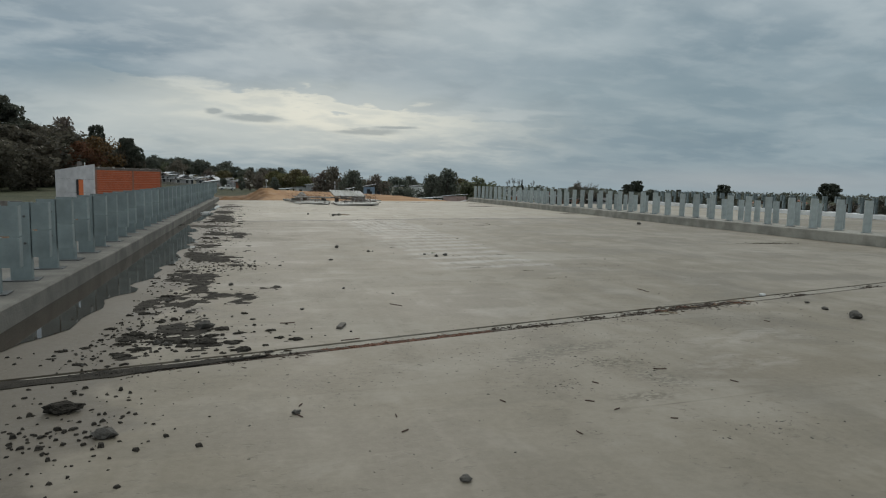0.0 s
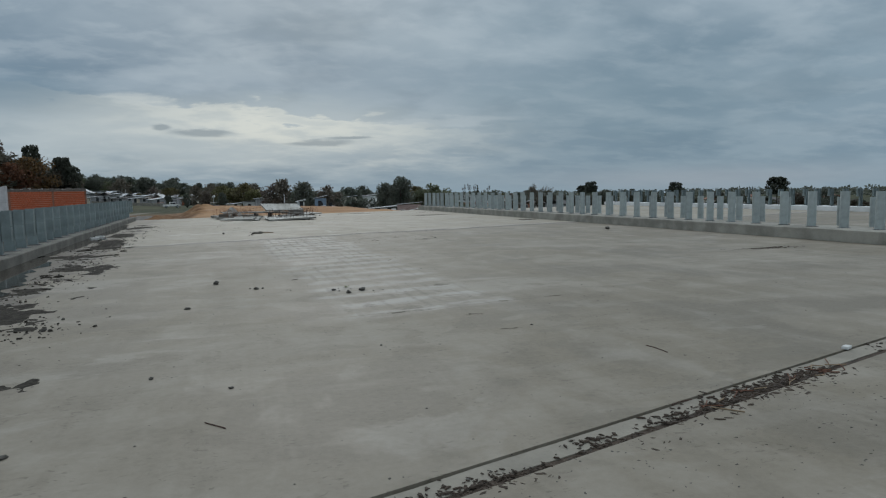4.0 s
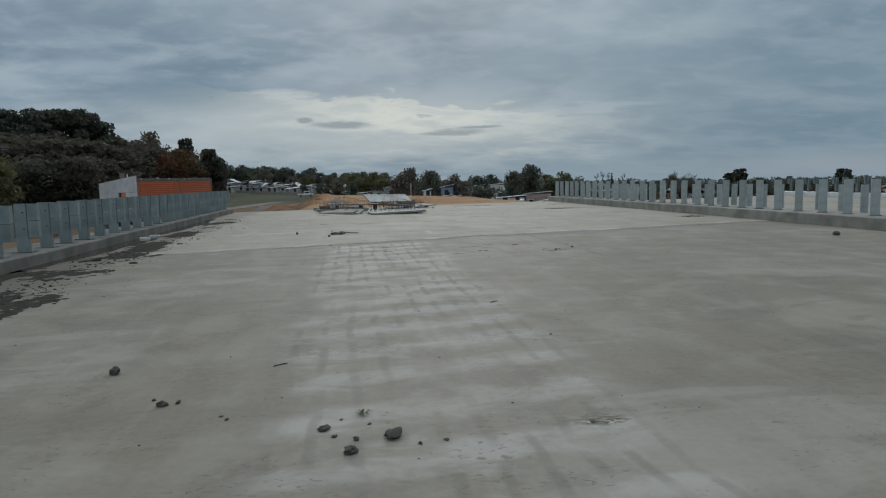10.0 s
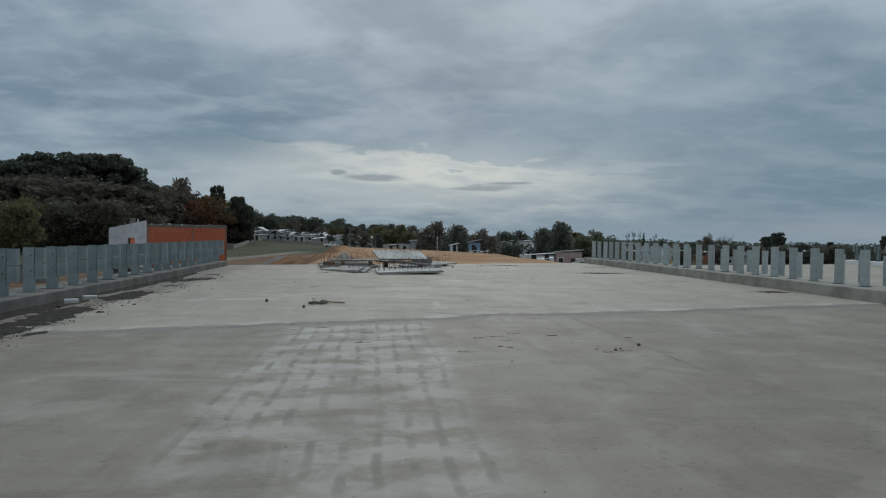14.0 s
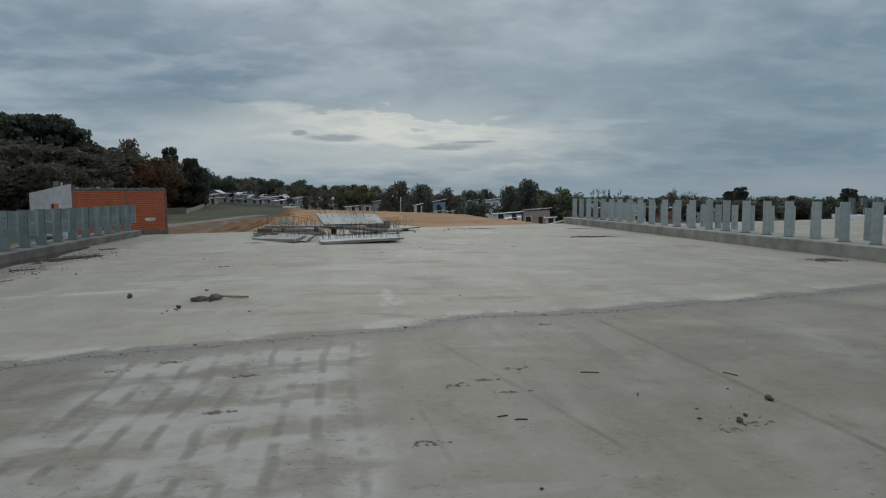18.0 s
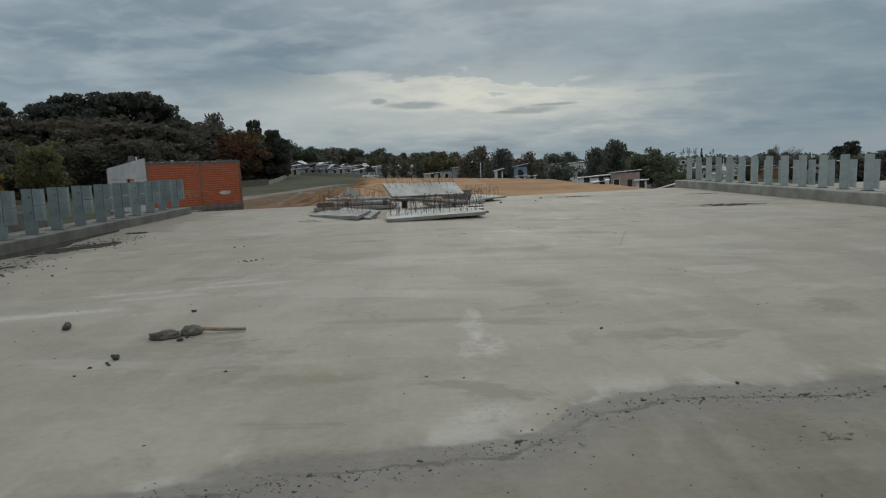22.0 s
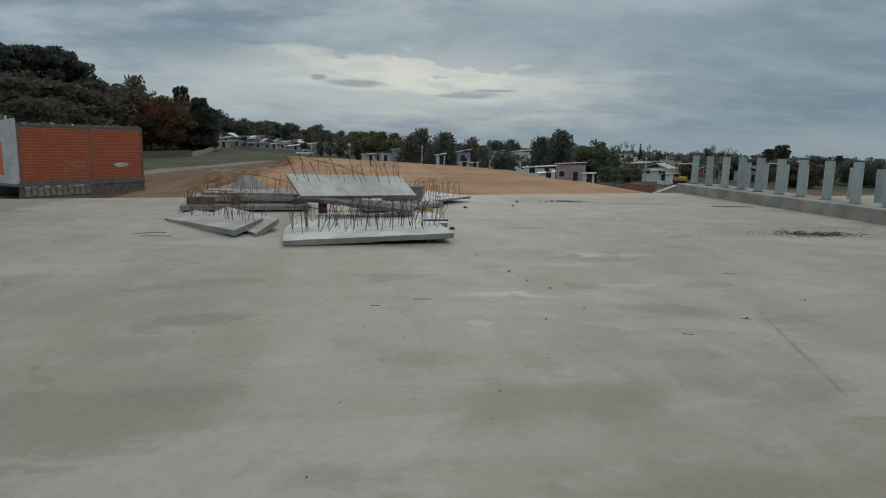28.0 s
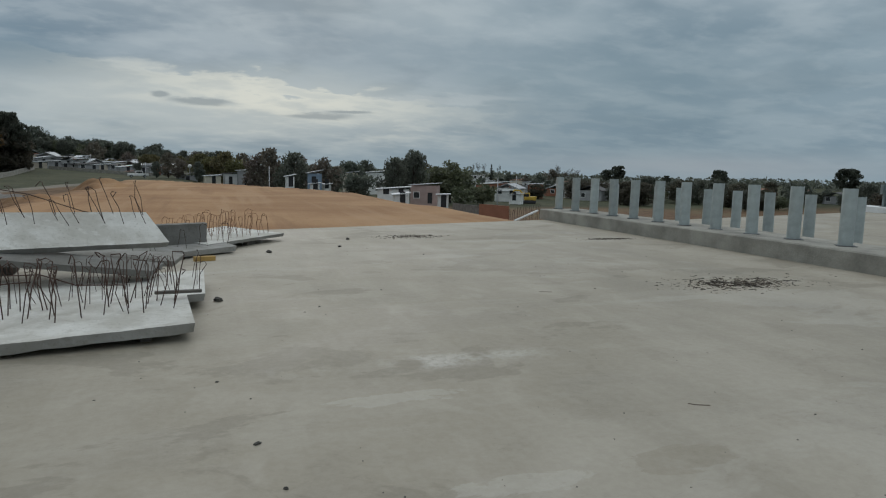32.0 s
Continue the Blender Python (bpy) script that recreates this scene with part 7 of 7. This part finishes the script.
for _i in range(10):
    _k = _tr.randrange(5)
    house(9.5 + _i * 1.1, 230 + _tr.uniform(-20, 60), _tr.uniform(6, 10), 7, _tr.uniform(2.3, 4.2), *_hw[_k], _tr.choice((0.4, 0.7, 1.3)), _hn[_k] + " among the trees")
for _i in range(8):
    _k = _tr.randrange(5)
    house(39 + _i * 2.3, 250 + _tr.uniform(-20, 40), _tr.uniform(5, 8), 8, _tr.uniform(2.2, 2.8), *_hw[_k], 1.2, _hn[_k] + " beyond the second deck")


def far_wall(az0, d0, az1, d1, h, mat, label):
    p = [(6 + d * math.sin(radians(a)), 30 + d * math.cos(radians(a))) for a, d in ((az0, d0), (az1, d1))]
    n = 12
    bm = bmesh.new()
    cols = []
    dx, dy = p[1][0] - p[0][0], p[1][1] - p[0][1]
    ln = math.hypot(dx, dy)
    ox, oy = -dy / ln * 0.1, dx / ln * 0.1
    for i in range(n + 1):
        x, y = p[0][0] + dx * i / n, p[0][1] + dy * i / n
        z = ground_z(x, y)
        cols.append([bm.verts.new((x + s * ox, y + s * oy, zz)) for s, zz in ((-1, z - 0.6), (-1, z + h), (1, z + h), (1, z - 0.6))])
    for a, b in zip(cols, cols[1:]):
        for k in range(3):
            bm.faces.new((a[k], b[k], b[k + 1], a[k + 1]))
    bm.faces.new(cols[0]), bm.faces.new(cols[-1][::-1])
    bmesh.ops.recalc_face_normals(bm, faces=bm.faces)
    return tagged(part("boundary_wall", bm, mat), label, "wall", kind="structure")


far_wall(-18.6, 148, -13.7, 164, 1.5, M_FOOTING, "long dark grey precast fence beside the field")
far_wall(-13.6, 165, -11.5, 225, 1.1, M_KERB_PALE, "pale grey fence climbing beside the field")
far_wall(-10.6, 235, -3.5, 215, 1.0, M_KERB_PALE, "pale low wall along the houses above the field")
far_wall(23.0, 88, 25.4, 84, 2.6, WALLS[5], "low red brick wall beyond the bank")
far_wall(20.8, 98, 22.9, 90, 2.3, M_BAND, "low grey wall beyond the bank")


# ---------------------------------------------------------------- vehicles, digger, poles
def wheel(root, x, y, z, r, w):
    bm = bmesh.new()
    bmesh.ops.create_cone(bm, cap_ends=True, segments=20, radius1=r, radius2=r, depth=w, matrix=pose(x, y, z, 90))
    t = part("wheel", bm, M_DARK, root)
    bm = bmesh.new()
    bmesh.ops.create_cone(bm, cap_ends=True, segments=14, radius1=r * 0.55, radius2=r * 0.5, depth=w + 0.03, matrix=pose(x, y, z, 90))
    part("rim", bm, M_ZINC, t)


def pickup(x, y, turn):
    root = empty("pickup_truck", "white pickup truck parked beyond the bank", "vehicle")
    bm = boxed(-2.5, 2.5, -0.85, 0.85, 0.45, 1.05, 0.12)
    part("body", bm, M_WHITE, root)
    bm = boxed(-0.6, 1.2, -0.78, 0.78, 1.0, 1.75, 0.16)
    part("cab", bm, M_WHITE, root)
    part("side_window", boxed(-0.4, 1.0, -0.80, 0.80, 1.2, 1.6, 0.03), M_DARK, root)
    part("windscreen", boxed(1.16, 1.24, -0.65, 0.65, 1.2, 1.62, 0.02), M_DARK, root)
    for wx in (-1.6, 1.6):
        for wy in (-0.75, 0.75):
            wheel(root, wx, wy, 0.36, 0.36, 0.25)
    root.matrix_basis = pose(x, y, ground_z(x, y), 0, 0, turn)
    return root


pickup(-9.2, 221, 8)


def excavator(x, y, z, turn):
    root = empty("excavator", "yellow excavator with folded boom standing beside the bank", "excavator")
    part("track", boxed(-1.6, 1.6, -1.3, -0.75, 0, 0.75, 0.2), M_DARK, root)
    part("track", boxed(-1.6, 1.6, 0.75, 1.3, 0, 0.75, 0.2), M_DARK, root)
    part("house", boxed(-1.7, 1.2, -1.2, 1.2, 0.85, 1.75, 0.12), M_DIGGER, root)
    cab = part("cab", boxed(-0.1, 1.25, 0.1, 1.15, 0.9, 2.65, 0.1), M_DIGGER, root)
    part("cab_window", boxed(0.05, 1.28, 0.15, 1.18, 1.65, 2.45, 0.03), M_DARK, cab)
    for name, pts, r in (("boom", [(1.0, -0.2, 1.5), (2.3, -0.2, 3.1), (3.8, -0.2, 3.2)], 0.24), ("stick", [(3.7, -0.2, 3.3), (4.3, -0.2, 2.2), (4.0, -0.2, 1.2)], 0.17), ("ram", [(1.3, -0.2, 1.3), (2.4, -0.2, 2.6)], 0.08)):
        v, f = tube(pts, r, 6, 0.8)
        me = raw_mesh(name, v, f)
        me.materials.append(M_DIGGER)
        part(name, me, None, root)
    bm = boxed(3.5, 4.3, -0.7, 0.3, 0.3, 1.2, 0.15)
    part("bucket", bm, M_PLATE, root)
    root.matrix_basis = pose(x, y, z, 0, 0, turn)
    return root


M_DIGGER = simple("yellow_paint", (0.55, 0.36, 0.05), 0.5, 0, 0.15, 3, 30)
excavator(82.0, 177.0, ground_z(82.0, 177.0), 150)


def pole(az, dist, top, r=0.11, lamp=False, label="slim grey street pole with cross arm"):
    x, y = 6.0 + dist * math.sin(radians(az)), 30.0 + dist * math.cos(radians(az))
    z = ground_z(x, y)
    root = empty("street_pole", label, "pole")
    v, f = tube([(0, 0, -0.5), (0, 0, (top - z) * 0.5), (0, 0, top - z)], r, 7, 0.6)
    me = raw_mesh("shaft", v, f, True)
    me.materials.append(M_RENDER)
    part("shaft", me, None, root)
    if lamp:
        bm = bmesh.new()
        bmesh.ops.create_uvsphere(bm, u_segments=14, v_segments=10, radius=0.55, matrix=pose(0, 0, top - z))
        part("globe", bm, M_WHITE, root, "white ball on top", True)
    else:
        part("cross_arm", boxed(-0.8, 0.8, -0.05, 0.05, top - z - 0.7, top - z - 0.58), M_GREYWOOD, root)
    root.matrix_basis = pose(x, y, z, 0, 0, -az)
    return root


pole(5.5, 136, 1.2)
pole(-0.8, 200, 0.6, 0.12, True, "pole with a white ball on top")
pole(-7.9, 240, 3.6)
pole(-4.0, 190, 1.4)
pole(24.6, 150, -0.4)
pole(26.2, 170, 0.0)

# heaps of earth and rubbish at the foot of the bank
def heap(x, y, w, h, mat, label):
    n = 22
    verts, faces = [], []
    for j in range(n + 1):
        for i in range(n + 1):
            u, v = i / n * 2 - 1, j / n * 2 - 1
            k = max(0.0, 1 - math.hypot(u, v))
            px, py = x + u * w, y + v * w * 0.8
            base = max(bank_z(px, py), ground_z(px, py) - 0.5)
            verts.append((px, py, base - 0.06 + h * k ** 0.8 * (0.8 + 0.6 * noise.noise((px * 1.1, py * 1.1, 4)))))
    for j in range(n):
        for i in range(n):
            a = j * (n + 1) + i
            faces.append((a, a + 1, a + n + 2, a + n + 1))
    me = raw_mesh("earth_mound", verts, faces, True)
    me.materials.append(mat)
    return tagged(new("earth_mound", me), label, "heap")


heap(-3.2, 74.0, 2.6, 1.0, M_SOIL_ORANGE, "loose heap of orange earth beside the bank")
heap(-0.2, 66.0, 2.2, 0.6, M_SOIL_ORANGE, "ridge of dug orange earth")
heap(0.6, 82.0, 2.8, 0.7, M_SOIL_ORANGE, "ridge of dug orange earth")
heap(-6.0, 88.0, 2.6, 0.9, M_BAND, "heap of grey rubble and rubbish beside the path")


def weed(x, y, r, seed):
    """A small green tuft growing out of the concrete."""
    root = empty("weed", "small green weed growing on the concrete deck", "plant")
    rnd = random.Random(seed)
    for i in range(14):
        a, ln = rnd.uniform(0, 6.3), r * rnd.uniform(0.6, 1.2)
        dx, dy, w = math.cos(a), math.sin(a), r * 0.12
        pts = [(0, 0, 0), (dx * ln * 0.5 - dy * w, dy * ln * 0.5 + dx * w, ln * 0.35), (dx * ln, dy * ln, ln * 0.25), (dx * ln * 0.5 + dy * w, dy * ln * 0.5 - dx * w, ln * 0.33)]
        me = raw_mesh("leaf", pts, [(0, 1, 2, 3)])
        me.materials.append(LEAF["weed"])
        part("leaf", me, None, root)
    root.matrix_basis = pose(x, y, 0.001)
    return root


weed(3.80, 13.97, 0.07, 3)
